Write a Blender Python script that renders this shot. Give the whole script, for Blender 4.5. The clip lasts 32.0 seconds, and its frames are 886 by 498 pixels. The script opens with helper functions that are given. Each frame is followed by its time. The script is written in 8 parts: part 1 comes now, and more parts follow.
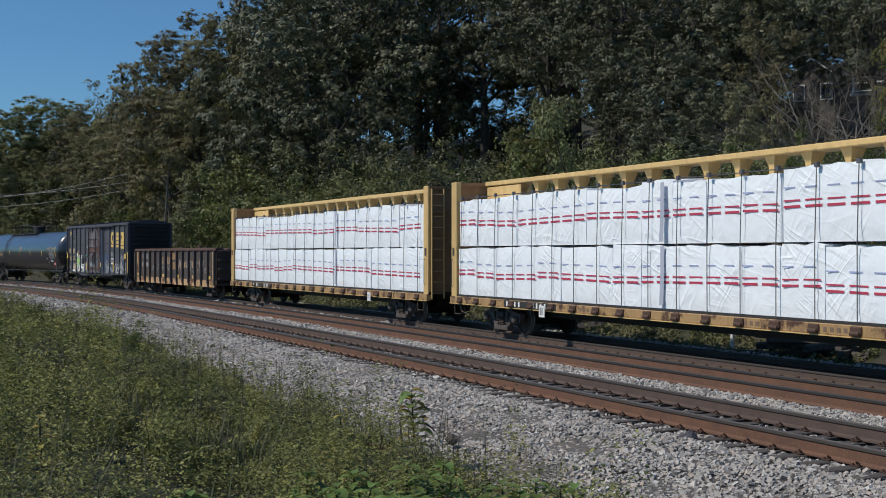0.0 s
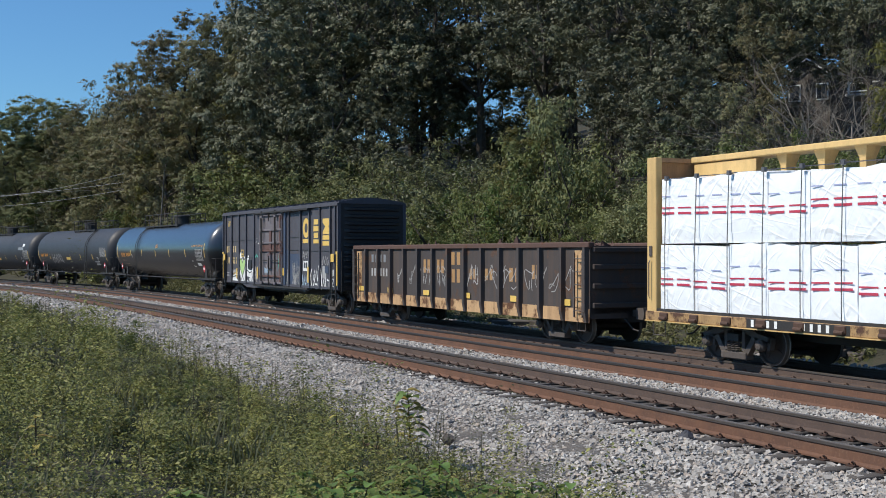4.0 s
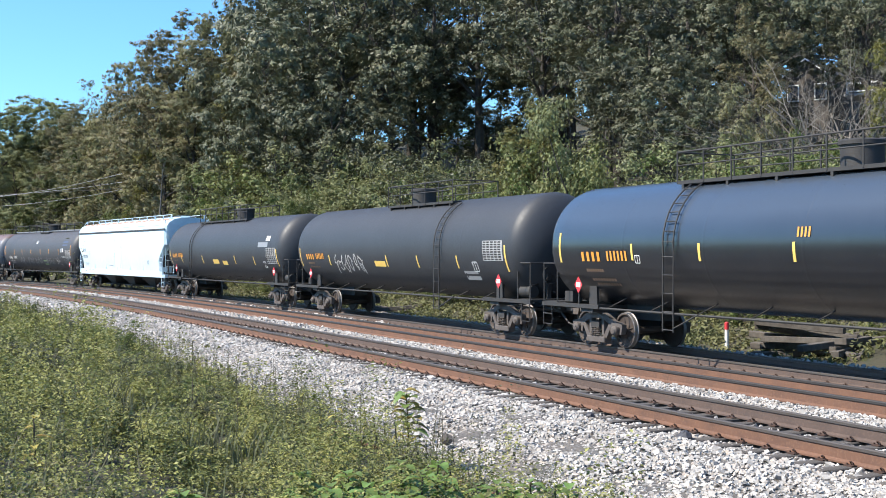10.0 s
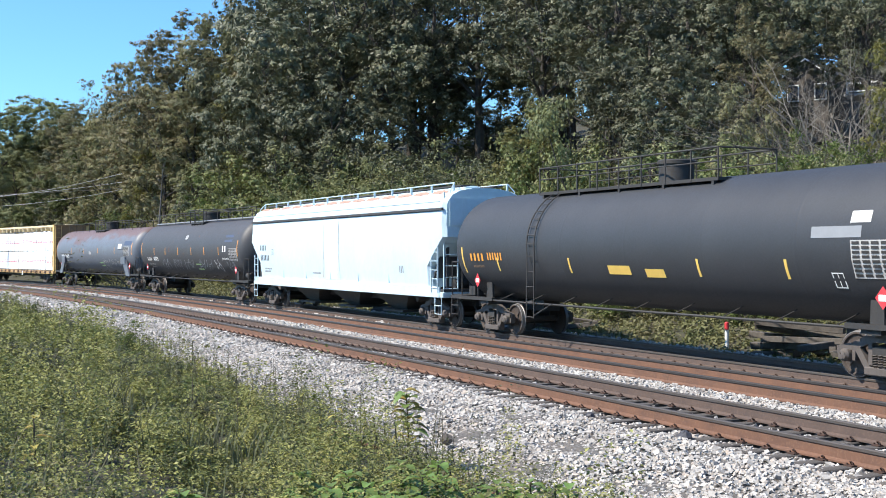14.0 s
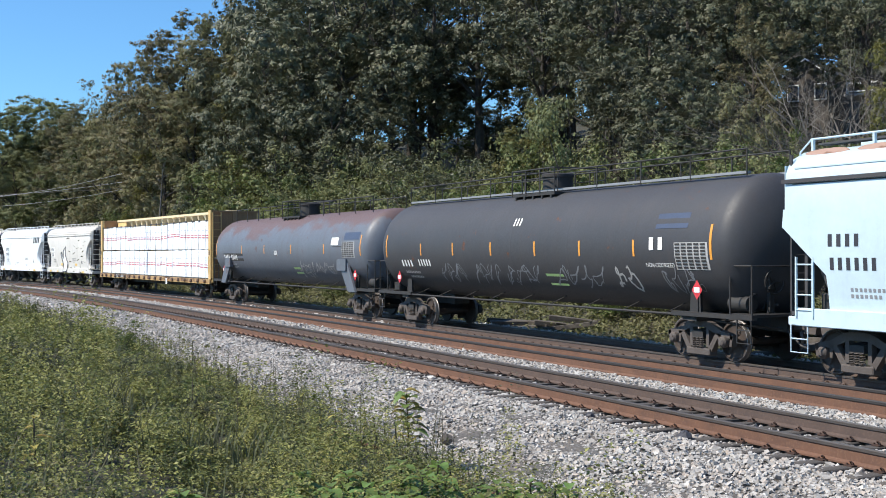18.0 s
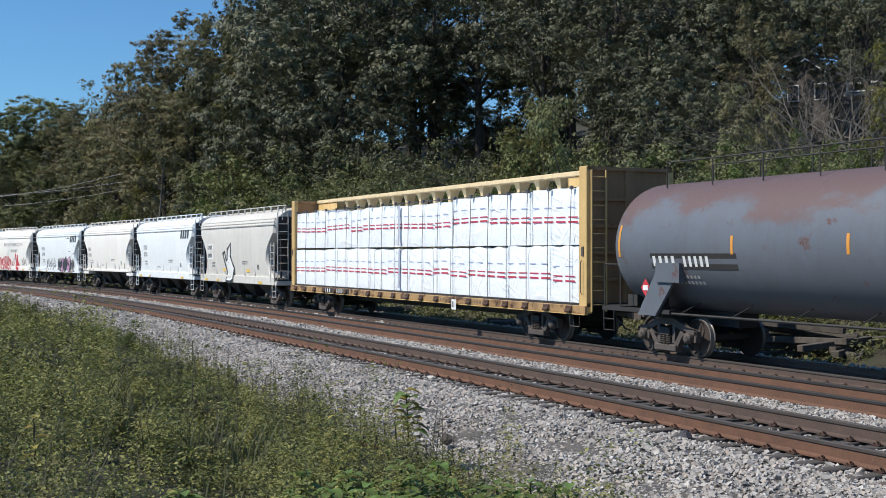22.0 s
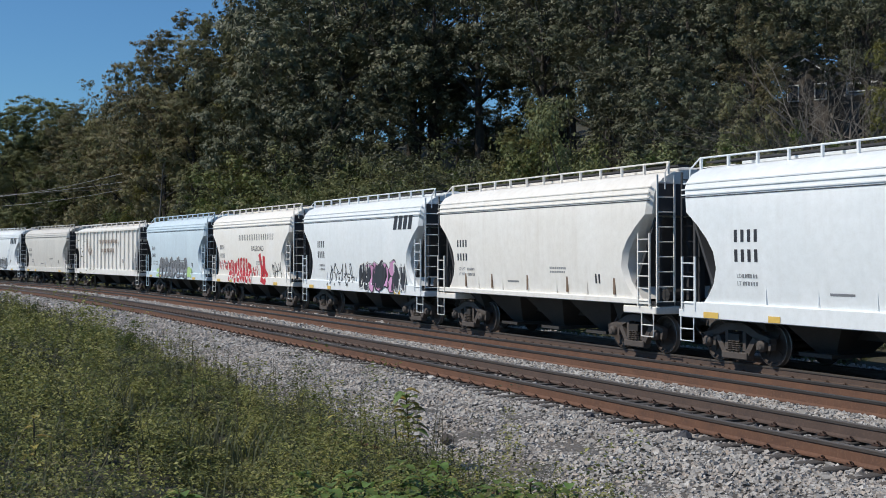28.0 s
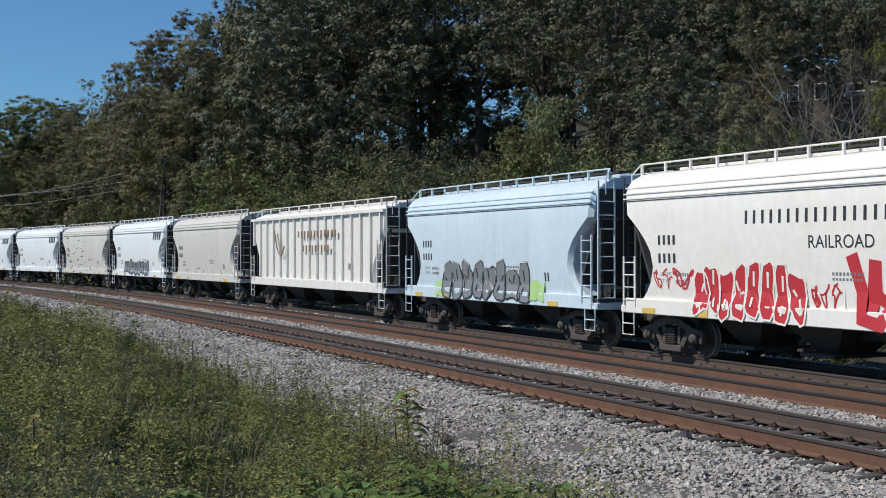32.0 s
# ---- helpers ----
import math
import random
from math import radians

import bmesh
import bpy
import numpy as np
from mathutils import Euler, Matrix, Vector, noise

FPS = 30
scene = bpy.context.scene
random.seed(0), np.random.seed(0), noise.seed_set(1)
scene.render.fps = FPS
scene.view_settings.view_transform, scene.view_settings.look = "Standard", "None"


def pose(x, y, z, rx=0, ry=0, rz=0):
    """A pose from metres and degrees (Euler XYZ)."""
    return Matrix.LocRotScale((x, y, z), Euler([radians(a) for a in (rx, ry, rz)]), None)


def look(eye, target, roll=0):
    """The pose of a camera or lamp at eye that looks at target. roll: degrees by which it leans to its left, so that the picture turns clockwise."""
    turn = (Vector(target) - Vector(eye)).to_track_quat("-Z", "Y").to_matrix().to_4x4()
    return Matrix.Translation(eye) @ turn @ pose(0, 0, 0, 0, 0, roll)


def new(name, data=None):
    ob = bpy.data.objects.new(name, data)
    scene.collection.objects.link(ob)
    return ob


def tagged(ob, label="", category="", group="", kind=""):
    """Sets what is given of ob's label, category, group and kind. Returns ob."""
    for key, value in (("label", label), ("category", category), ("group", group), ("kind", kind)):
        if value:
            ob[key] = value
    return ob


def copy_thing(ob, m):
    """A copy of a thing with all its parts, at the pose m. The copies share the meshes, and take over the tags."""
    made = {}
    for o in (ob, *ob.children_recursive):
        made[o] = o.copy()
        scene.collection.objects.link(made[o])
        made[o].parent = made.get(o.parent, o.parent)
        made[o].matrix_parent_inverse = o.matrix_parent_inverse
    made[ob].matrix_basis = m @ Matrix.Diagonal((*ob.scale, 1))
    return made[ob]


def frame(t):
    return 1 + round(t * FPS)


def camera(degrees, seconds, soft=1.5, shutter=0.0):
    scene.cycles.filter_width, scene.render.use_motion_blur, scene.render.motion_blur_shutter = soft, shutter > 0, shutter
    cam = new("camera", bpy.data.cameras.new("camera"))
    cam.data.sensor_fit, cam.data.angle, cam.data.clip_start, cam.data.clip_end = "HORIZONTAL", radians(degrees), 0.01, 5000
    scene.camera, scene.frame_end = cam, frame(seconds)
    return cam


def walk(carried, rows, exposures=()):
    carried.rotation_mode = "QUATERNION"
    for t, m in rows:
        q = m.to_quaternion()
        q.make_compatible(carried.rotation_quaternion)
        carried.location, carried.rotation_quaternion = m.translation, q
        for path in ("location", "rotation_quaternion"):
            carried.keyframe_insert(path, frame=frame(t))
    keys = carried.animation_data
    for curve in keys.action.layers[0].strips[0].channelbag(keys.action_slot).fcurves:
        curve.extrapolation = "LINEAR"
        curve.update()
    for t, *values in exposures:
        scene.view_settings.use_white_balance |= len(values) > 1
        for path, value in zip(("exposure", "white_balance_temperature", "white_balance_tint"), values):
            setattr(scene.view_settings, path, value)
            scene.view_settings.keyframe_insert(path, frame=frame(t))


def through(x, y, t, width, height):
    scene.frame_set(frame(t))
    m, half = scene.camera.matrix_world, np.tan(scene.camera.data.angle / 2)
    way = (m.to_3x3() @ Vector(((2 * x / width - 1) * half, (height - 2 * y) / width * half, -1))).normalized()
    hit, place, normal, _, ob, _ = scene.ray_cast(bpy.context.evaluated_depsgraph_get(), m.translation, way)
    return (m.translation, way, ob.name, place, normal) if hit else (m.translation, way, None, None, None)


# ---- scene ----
# camera: stands still, settles by a quarter of a degree in the first seconds
EYE = (0.0, 0.0, 2.417)


def aim(turn):
    return pose(*EYE, 90.22, 0, turn)


cam = camera(40.99, 32.0, soft=0.95)
walk(cam, [(0.0, aim(0.26)), (0.5, aim(0.22)), (1.0, aim(0.18)), (2.0, aim(0.123)), (3.0, aim(0.082)), (3.5, aim(0.075)),
           (5.5, aim(0.03)), (6.0, aim(0.005)), (7.0, aim(0.0)), (32.0, aim(0.0))],
     exposures=[(0.0, -0.62), (2.5, -0.6), (3.5, -0.45), (4.6, 0.3), (5.4, 0.82), (6.0, 0.85), (10.0, 0.9), (12.5, 0.86), (14.0, 0.78), (14.5, 0.65), (16.2, 0.05), (17.0, -0.05), (17.5, 0.15), (18.0, 0.35), (19.5, 0.48), (21.0, 0.25), (22.0, -0.1), (23.0, -0.55), (24.0, -0.68), (25.0, -0.62), (28.0, -0.48), (32.0, -0.45)])

# sun and sky: from the left, high
SUN_AZ = (-0.972, -0.235)
SUN_EL = radians(48)
world = bpy.data.worlds.new("sky")
scene.world = world
world.use_nodes = True
wn = world.node_tree
sky = wn.nodes.new("ShaderNodeTexSky")
sky.sky_type, sky.sun_disc = "NISHITA", False
sky.sun_elevation = SUN_EL
sky.sun_rotation = math.atan2(SUN_AZ[0], SUN_AZ[1])
sky.air_density, sky.dust_density, sky.ozone_density = 1.0, 0.3, 2.0
bg = wn.nodes["Background"]
bg.inputs["Strength"].default_value = 0.102
tint = wn.nodes.new("ShaderNodeMix")
tint.data_type, tint.blend_type = "RGBA", "MULTIPLY"
tint.inputs[0].default_value, tint.inputs[7].default_value = 1.0, (0.63, 1.04, 1.38, 1)
wn.links.new(sky.outputs[0], tint.inputs[6])
wn.links.new(tint.outputs[2], bg.inputs["Color"])
sun_data = bpy.data.lights.new("sun", "SUN")
sun_data.energy, sun_data.angle, sun_data.color = 5.0, radians(0.53), (1.0, 0.93, 0.82)
sun = new("sun", sun_data)
sun.matrix_world = look((SUN_AZ[0] * math.cos(SUN_EL) * 50, SUN_AZ[1] * math.cos(SUN_EL) * 50, math.sin(SUN_EL) * 50), (0, 0, 0))


# ---- mesh helpers
class Mesh:
    """Collects the faces of one mesh."""

    def __init__(self):
        self.v, self.f = [], []

    def add(self, verts, faces):
        n = len(self.v)
        self.v += [tuple(p) for p in verts]
        self.f += [tuple(i + n for i in f) for f in faces]
        return self

    def box(self, x0, x1, y0, y1, z0, z1, bev=0.0):
        if bev <= 0:
            return self.add([(x0, y0, z0), (x1, y0, z0), (x1, y1, z0), (x0, y1, z0), (x0, y0, z1), (x1, y0, z1), (x1, y1, z1), (x0, y1, z1)],
                            [(0, 3, 2, 1), (4, 5, 6, 7), (0, 1, 5, 4), (1, 2, 6, 5), (2, 3, 7, 6), (3, 0, 4, 7)])
        b = min(bev, (x1 - x0) / 2.1, (y1 - y0) / 2.1, (z1 - z0) / 2.1)
        rings = []
        for z, i in ((z0, b), (z0 + b, 0), (z1 - b, 0), (z1, b)):
            rings.append([(x0 + b, y0 + i, z), (x1 - b, y0 + i, z), (x1 - i, y0 + b, z), (x1 - i, y1 - b, z),
                          (x1 - b, y1 - i, z), (x0 + b, y1 - i, z), (x0 + i, y1 - b, z), (x0 + i, y0 + b, z)])
        return self.loft(rings)

    def loft(self, rings, cap=True, closed=True):
        k = len(rings[0])
        verts = [p for r in rings for p in r]
        faces = []
        for i in range(len(rings) - 1):
            for j in range(k if closed else k - 1):
                a, b = i * k + j, i * k + (j + 1) % k
                faces.append((a, b, b + k, a + k))
        if cap:
            faces += [tuple(range(k - 1, -1, -1)), tuple(range((len(rings) - 1) * k, len(rings) * k))]
        return self.add(verts, faces)

    def tube(self, pts, r, k=6):
        pts = [Vector(p) for p in pts]
        rings = []
        for i, p in enumerate(pts):
            d = (pts[min(i + 1, len(pts) - 1)] - pts[max(i - 1, 0)]).normalized()
            u = d.orthogonal().normalized() if abs(d.z) > 0.9 else d.cross(Vector((0, 0, 1))).normalized()
            w = d.cross(u)
            rings.append([p + (u * math.cos(2 * math.pi * j / k) + w * math.sin(2 * math.pi * j / k)) * (r if not isinstance(r, (list, tuple)) else r[i]) for j in range(k)])
        return self.loft(rings)

    def lathe(self, prof, k=24, axis="x", centre=(0, 0, 0)):
        """Turns a profile of (along, radius) round an axis."""
        rings = []
        for a, r in prof:
            ring = []
            for j in range(k):
                c, s = r * math.cos(2 * math.pi * j / k), r * math.sin(2 * math.pi * j / k)
                p = {"x": (a, c, s), "y": (c, a, s), "z": (c, s, a)}[axis]
                ring.append((p[0] + centre[0], p[1] + centre[1], p[2] + centre[2]))
            rings.append(ring)
        return self.loft(rings)

    def prism(self, poly, y0, y1):
        """A polygon in x and z, thick from y0 to y1."""
        return self.loft([[(x, y0, z) for x, z in poly], [(x, y1, z) for x, z in poly]])

    def data(self, name, material, smooth=0.0):
        me = bpy.data.meshes.new(name)
        me.from_pydata(self.v, [], self.f)
        me.materials.append(material)
        bm = bmesh.new()
        bm.from_mesh(me)
        bmesh.ops.recalc_face_normals(bm, faces=bm.faces)
        bm.to_mesh(me)
        bm.free()
        if smooth:
            me.shade_smooth()
            me.set_sharp_from_angle(angle=radians(smooth))
        return me


def part(name, mesh, material, parent, label="", at=None, smooth=0.0):
    """One mesh object under a thing or a part. mesh: a Mesh, or mesh data that alike parts share."""
    ob = new(name, mesh.data(name, material, smooth) if isinstance(mesh, Mesh) else mesh)
    ob.parent = parent
    if at is not None:
        ob.matrix_basis = at if isinstance(at, Matrix) else Matrix.Translation(at)
    return tagged(ob, label)


def thing(name, label, category, group="", kind="", at=None):
    ob = new(name)
    ob.empty_display_size = 0.5
    if at is not None:
        ob.matrix_basis = at if isinstance(at, Matrix) else Matrix.Translation(at)
    return tagged(ob, label, category, group, kind)


# ---- the line of the tracks: a gentle curve that bends to the left in the distance
HEAD, BEND, BEND_MORE, ORIGIN = 0.45846, -0.000935, 0.0000453, (0.0, 41.569)
LINE_S = np.arange(-460.0, 260.25, 0.25)
_c = np.clip(LINE_S, -110, 40)
LINE_A = HEAD + BEND * _c + BEND_MORE * _c * _c / 2
LINE_A = np.where(LINE_S < -110, LINE_A[np.searchsorted(LINE_S, -110.0)], LINE_A)
_dx, _dy = np.sin(LINE_A), -np.cos(LINE_A)
LINE_X = np.concatenate([[0], np.cumsum((_dx[1:] + _dx[:-1]) / 8)])
LINE_Y = np.concatenate([[0], np.cumsum((_dy[1:] + _dy[:-1]) / 8)])
_i = np.searchsorted(LINE_S, 0.0)
LINE_X, LINE_Y = LINE_X - LINE_X[_i] + ORIGIN[0], LINE_Y - LINE_Y[_i] + ORIGIN[1]


def line(s, o=0.0, z=0.0):
    """The place s metres along the train's track, o metres to the camera's side of it."""
    a = np.interp(s, LINE_S, LINE_A)
    return Vector((np.interp(s, LINE_S, LINE_X) - o * math.cos(a), np.interp(s, LINE_S, LINE_Y) - o * math.sin(a), z))


def line_pose(s, o=0.0, z=0.0, rz=0.0):
    a = float(np.interp(s, LINE_S, LINE_A))
    p = line(s, o, z)
    return pose(p.x, p.y, p.z, 0, 0, math.degrees(a) - 90 + rz)


def offset_of(x, y):
    """For arrays of places: metres along and metres to the camera's side of the train's track."""
    x, y = np.atleast_1d(np.asarray(x, float)), np.atleast_1d(np.asarray(y, float))
    step = 8
    lx, ly, la, ls = LINE_X[::step], LINE_Y[::step], LINE_A[::step], LINE_S[::step]
    s, o = np.empty(len(x)), np.empty(len(x))
    for i in range(0, len(x), 4000):
        dx, dy = x[i:i + 4000, None] - lx, y[i:i + 4000, None] - ly
        j = np.argmin(dx * dx + dy * dy, 1)
        r = np.arange(len(j))
        along = dx[r, j] * np.sin(la[j]) - dy[r, j] * np.cos(la[j])
        s[i:i + 4000] = ls[j] + along
        o[i:i + 4000] = -dx[r, j] * np.cos(la[j]) - dy[r, j] * np.sin(la[j])
    return s, o


TRACK_NEAR = 6.24
SPARE_FAR, SPARE_NEAR = 2.38, 3.59


def ground_z(x, y):
    """The height of the ground for arrays of places."""
    s, o = offset_of(x, y)
    z = np.interp(o, [-400, -120, -75, -52, -30, -17, -9, -5, -2.6, 10.8, 11.6, 15.5, 18.4, 24, 60, 300],
                  [32, 26, 19.0, 13.5, 8.0, 4.0, 0.5, -0.55, -0.6, -0.55, -0.4, 0.35, 0.75, 0.95, 0.6, 0.0])
    far = np.clip((np.abs(o) - 12) / 40, 0, 1)
    z = z + far * (1.2 * np.sin(x * 0.05 + 1) * np.cos(y * 0.043) + 0.4 * np.sin(x * 0.21) * np.sin(y * 0.17 + 2))
    z = z + 0.05 * np.sin(x * 1.3 + 0.5) * np.sin(y * 1.1) * np.clip((np.abs(o - 4) - 7) / 3, 0, 1)
    return z


def ground_at(x, y):
    return float(ground_z(np.array([x]), np.array([y]))[0])


# ---- materials
def nodes_of(name):
    m = bpy.data.materials.new(name)
    m.use_nodes = True
    return m, m.node_tree, m.node_tree.nodes["Principled BSDF"]


def noise_node(nt, scale, detail=4.0, rough=0.55, stretch=None, coords="Object"):
    tc = nt.nodes.new("ShaderNodeTexCoord")
    n = nt.nodes.new("ShaderNodeTexNoise")
    n.inputs["Scale"].default_value, n.inputs["Detail"].default_value, n.inputs["Roughness"].default_value = scale, detail, rough
    if stretch:
        mp = nt.nodes.new("ShaderNodeMapping")
        mp.inputs["Scale"].default_value = stretch
        nt.links.new(tc.outputs[coords], mp.inputs["Vector"])
        nt.links.new(mp.outputs[0], n.inputs["Vector"])
    else:
        nt.links.new(tc.outputs[coords], n.inputs["Vector"])
    return n


def ramp(nt, source, lo, hi, a=0.0, b=1.0):
    r = nt.nodes.new("ShaderNodeMapRange")
    r.inputs["From Min"].default_value, r.inputs["From Max"].default_value = lo, hi
    r.inputs["To Min"].default_value, r.inputs["To Max"].default_value = a, b
    nt.links.new(source, r.inputs["Value"])
    return r.outputs[0]


def mix(nt, fac, a, b, mode="MIX"):
    m = nt.nodes.new("ShaderNodeMix")
    m.data_type, m.blend_type = "RGBA", mode
    for sock, val in ((m.inputs[0], fac), (m.inputs[6], a), (m.inputs[7], b)):
        if isinstance(val, (int, float)):
            sock.default_value = val
        elif isinstance(val, tuple):
            sock.default_value = (*val[:3], 1)
        else:
            nt.links.new(val, sock)
    return m.outputs[2]


def bump(nt, bsdf, source, strength=0.3, dist=0.01):
    b = nt.nodes.new("ShaderNodeBump")
    b.inputs["Strength"].default_value, b.inputs["Distance"].default_value = strength, dist
    nt.links.new(source, b.inputs["Height"])
    nt.links.new(b.outputs[0], bsdf.inputs["Normal"])


def paint(name, colour, dirt=(0.10, 0.08, 0.06), dirty=0.35, rough=0.45, metal=0.0, rust=0.0, rust_colour=(0.16, 0.06, 0.025), streak=0.4, spec=0.5):
    """Paint on steel: faded in clouds, run with dirt downwards, rusty in patches."""
    m, nt, b = nodes_of(name)
    big = noise_node(nt, 0.55, 5)
    run = noise_node(nt, 1.0, 5, 0.6, (3.2, 3.2, 0.22))
    fine = noise_node(nt, 26, 4, 0.65)
    c = mix(nt, ramp(nt, big.outputs[0], 0.3, 0.7, 0, 0.4), colour, tuple(min(1, v * 1.28 + 0.012) for v in colour))
    c = mix(nt, ramp(nt, run.outputs[0], 0.48, 0.78, 0, dirty * streak * 2), c, dirt)
    c = mix(nt, ramp(nt, fine.outputs[0], 0.55, 0.8, 0, dirty * 0.6), c, dirt)
    mid = noise_node(nt, 4.5, 9, 0.7)
    c = mix(nt, 1.0, c, mix(nt, ramp(nt, mid.outputs[0], 0.32, 0.68), (0.93, 0.925, 0.915), (1.03, 1.03, 1.03)), "MULTIPLY")
    if rust > 0:
        spot = noise_node(nt, 1.7, 8, 0.68)
        c = mix(nt, ramp(nt, spot.outputs[0], 0.66 - rust * 0.3, 0.72 - rust * 0.26, 0, 0.95), c, mix(nt, ramp(nt, fine.outputs[0], 0.35, 0.65), rust_colour, tuple(v * 0.55 for v in rust_colour)))
    nt.links.new(c, b.inputs["Base Color"])
    nt.links.new(ramp(nt, fine.outputs[0], 0.3, 0.7, rough - 0.08, rough + 0.14), b.inputs["Roughness"])
    b.inputs["Metallic"].default_value = metal
    b.inputs["Specular IOR Level"].default_value = spec
    bump(nt, b, fine.outputs[0], 0.12, 0.004)
    return m


def rough_stuff(name, a, b_, scale=3.0, rough=0.9, bumpy=0.5, dist=0.02, c=None, coords="Object"):
    """Two or three tones in clouds, with grain: soil, wood, rust."""
    m, nt, b = nodes_of(name)
    n1, n2 = noise_node(nt, scale, 6, 0.6, None, coords), noise_node(nt, scale * 11, 4, 0.6, None, coords)
    col = mix(nt, ramp(nt, n1.outputs[0], 0.35, 0.65), a, b_)
    if c:
        col = mix(nt, ramp(nt, n2.outputs[0], 0.52, 0.68), col, c)
    else:
        col = mix(nt, ramp(nt, n2.outputs[0], 0.4, 0.75, 0, 0.5), col, tuple(v * 0.5 for v in a))
    nt.links.new(col, b.inputs["Base Color"])
    b.inputs["Roughness"].default_value = rough
    bump(nt, b, n2.outputs[0], bumpy, dist)
    return m


def leaf_material(name, tones, through=0.35, rough=0.55, spec=0.35, grain=0.35):
    """Leaves: every leaf and every plant takes a tone of its own, light shines through."""
    m, nt, b = nodes_of(name)
    geo, info = nt.nodes.new("ShaderNodeNewGeometry"), nt.nodes.new("ShaderNodeObjectInfo")
    cr = nt.nodes.new("ShaderNodeValToRGB")
    cr.color_ramp.interpolation = "LINEAR"
    el = cr.color_ramp.elements
    el[0].position, el[0].color = 0.0, (*tones[0], 1)
    el[1].position, el[1].color = 1.0, (*tones[-1], 1)
    for i, t in enumerate(tones[1:-1]):
        e = el.new((i + 1) / (len(tones) - 1))
        e.color = (*t, 1)
    patch = noise_node(nt, grain, 4, 0.65)
    ad = nt.nodes.new("ShaderNodeMath")
    ad.operation = "MULTIPLY_ADD"
    nt.links.new(geo.outputs["Random Per Island"], ad.inputs[0])
    ad.inputs[1].default_value = 0.42 if grain < 1 else 0.24
    nt.links.new(ramp(nt, patch.outputs[0], 0.3, 0.7, -0.1, 0.68) if grain < 1 else ramp(nt, patch.outputs[0], 0.34, 0.66, -0.18, 0.9), ad.inputs[2])
    nt.links.new(ad.outputs[0], cr.inputs[0])
    hue = nt.nodes.new("ShaderNodeHueSaturation")
    nt.links.new(ramp(nt, info.outputs["Random"], 0, 1, 0.485, 0.512), hue.inputs["Hue"])
    nt.links.new(ramp(nt, info.outputs["Random"], 0, 1, 0.8, 1.25), hue.inputs["Value"])
    nt.links.new(cr.outputs[0], hue.inputs["Color"])
    nt.links.new(hue.outputs[0], b.inputs["Base Color"])
    b.inputs["Roughness"].default_value = rough
    b.inputs["Specular IOR Level"].default_value = spec
    tr = nt.nodes.new("ShaderNodeBsdfTranslucent")
    nt.links.new(hue.outputs[0], tr.inputs["Color"])
    ms = nt.nodes.new("ShaderNodeMixShader")
    ms.inputs[0].default_value = through
    out = nt.nodes["Material Output"]
    nt.links.new(b.outputs[0], ms.inputs[1])
    nt.links.new(tr.outputs[0], ms.inputs[2])
    nt.links.new(ms.outputs[0], out.inputs["Surface"])
    return m


def stone_material(name, coords_scale=1.0, spread=False):
    """Pale limestone ballast; spread: the bed between the loose stones, darkened for the shade in the gaps."""
    m, nt, b = nodes_of(name)
    if spread:
        tc = nt.nodes.new("ShaderNodeTexCoord")
        vo = nt.nodes.new("ShaderNodeTexVoronoi")
        vo.inputs["Scale"].default_value = 17
        nt.links.new(tc.outputs["Object"], vo.inputs["Vector"])
        sep = nt.nodes.new("ShaderNodeSeparateColor")
        nt.links.new(vo.outputs["Color"], sep.inputs[0])
        val, relief = sep.outputs[0], vo.outputs["Distance"]
    else:
        geo = nt.nodes.new("ShaderNodeNewGeometry")
        val, relief = geo.outputs["Random Per Island"], None
    cr = nt.nodes.new("ShaderNodeValToRGB")
    el = cr.color_ramp.elements
    # the bed's tones are scaled down to paint in shade between stones
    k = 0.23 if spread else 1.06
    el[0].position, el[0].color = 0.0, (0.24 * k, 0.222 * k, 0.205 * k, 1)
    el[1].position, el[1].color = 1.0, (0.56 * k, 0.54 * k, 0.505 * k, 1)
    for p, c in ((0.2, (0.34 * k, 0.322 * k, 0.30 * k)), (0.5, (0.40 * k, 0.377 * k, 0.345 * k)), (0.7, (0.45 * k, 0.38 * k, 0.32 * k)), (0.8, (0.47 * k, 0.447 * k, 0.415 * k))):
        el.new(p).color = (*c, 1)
    nt.links.new(val, cr.inputs[0])
    fine, big = noise_node(nt, 60, 4), noise_node(nt, 0.5, 4)
    col = mix(nt, ramp(nt, fine.outputs[0], 0.4, 0.75, 0, 0.45), cr.outputs[0], (0.2, 0.18, 0.16))
    col = mix(nt, ramp(nt, big.outputs[0], 0.5, 0.75, 0, 0.45), col, (0.24, 0.2, 0.165))
    nt.links.new(col, b.inputs["Base Color"])
    b.inputs["Roughness"].default_value = 0.92
    bump(nt, b, relief or fine.outputs[0], 0.9 if relief else 0.25, 0.03 if relief else 0.004)
    return m


SOIL = rough_stuff("soil", (0.035, 0.034, 0.02), (0.06, 0.052, 0.032), 0.35, 0.95, 0.8, 0.05, (0.03, 0.04, 0.016))
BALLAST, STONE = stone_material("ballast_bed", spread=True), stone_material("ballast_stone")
RAIL_RUST = rough_stuff("rusty_rail", (0.155, 0.076, 0.045), (0.112, 0.058, 0.038), 2.5, 0.85, 0.25, 0.004, (0.175, 0.092, 0.056))
RAIL_DULL = rough_stuff("dull_brown_rail", (0.098, 0.066, 0.052), (0.075, 0.052, 0.043), 2.5, 0.85, 0.25, 0.004, (0.12, 0.08, 0.062))
RAIL_TOP = paint("worn_rail_head", (0.078, 0.067, 0.060), (0.07, 0.05, 0.04), 0.4, 0.5, 0.2)
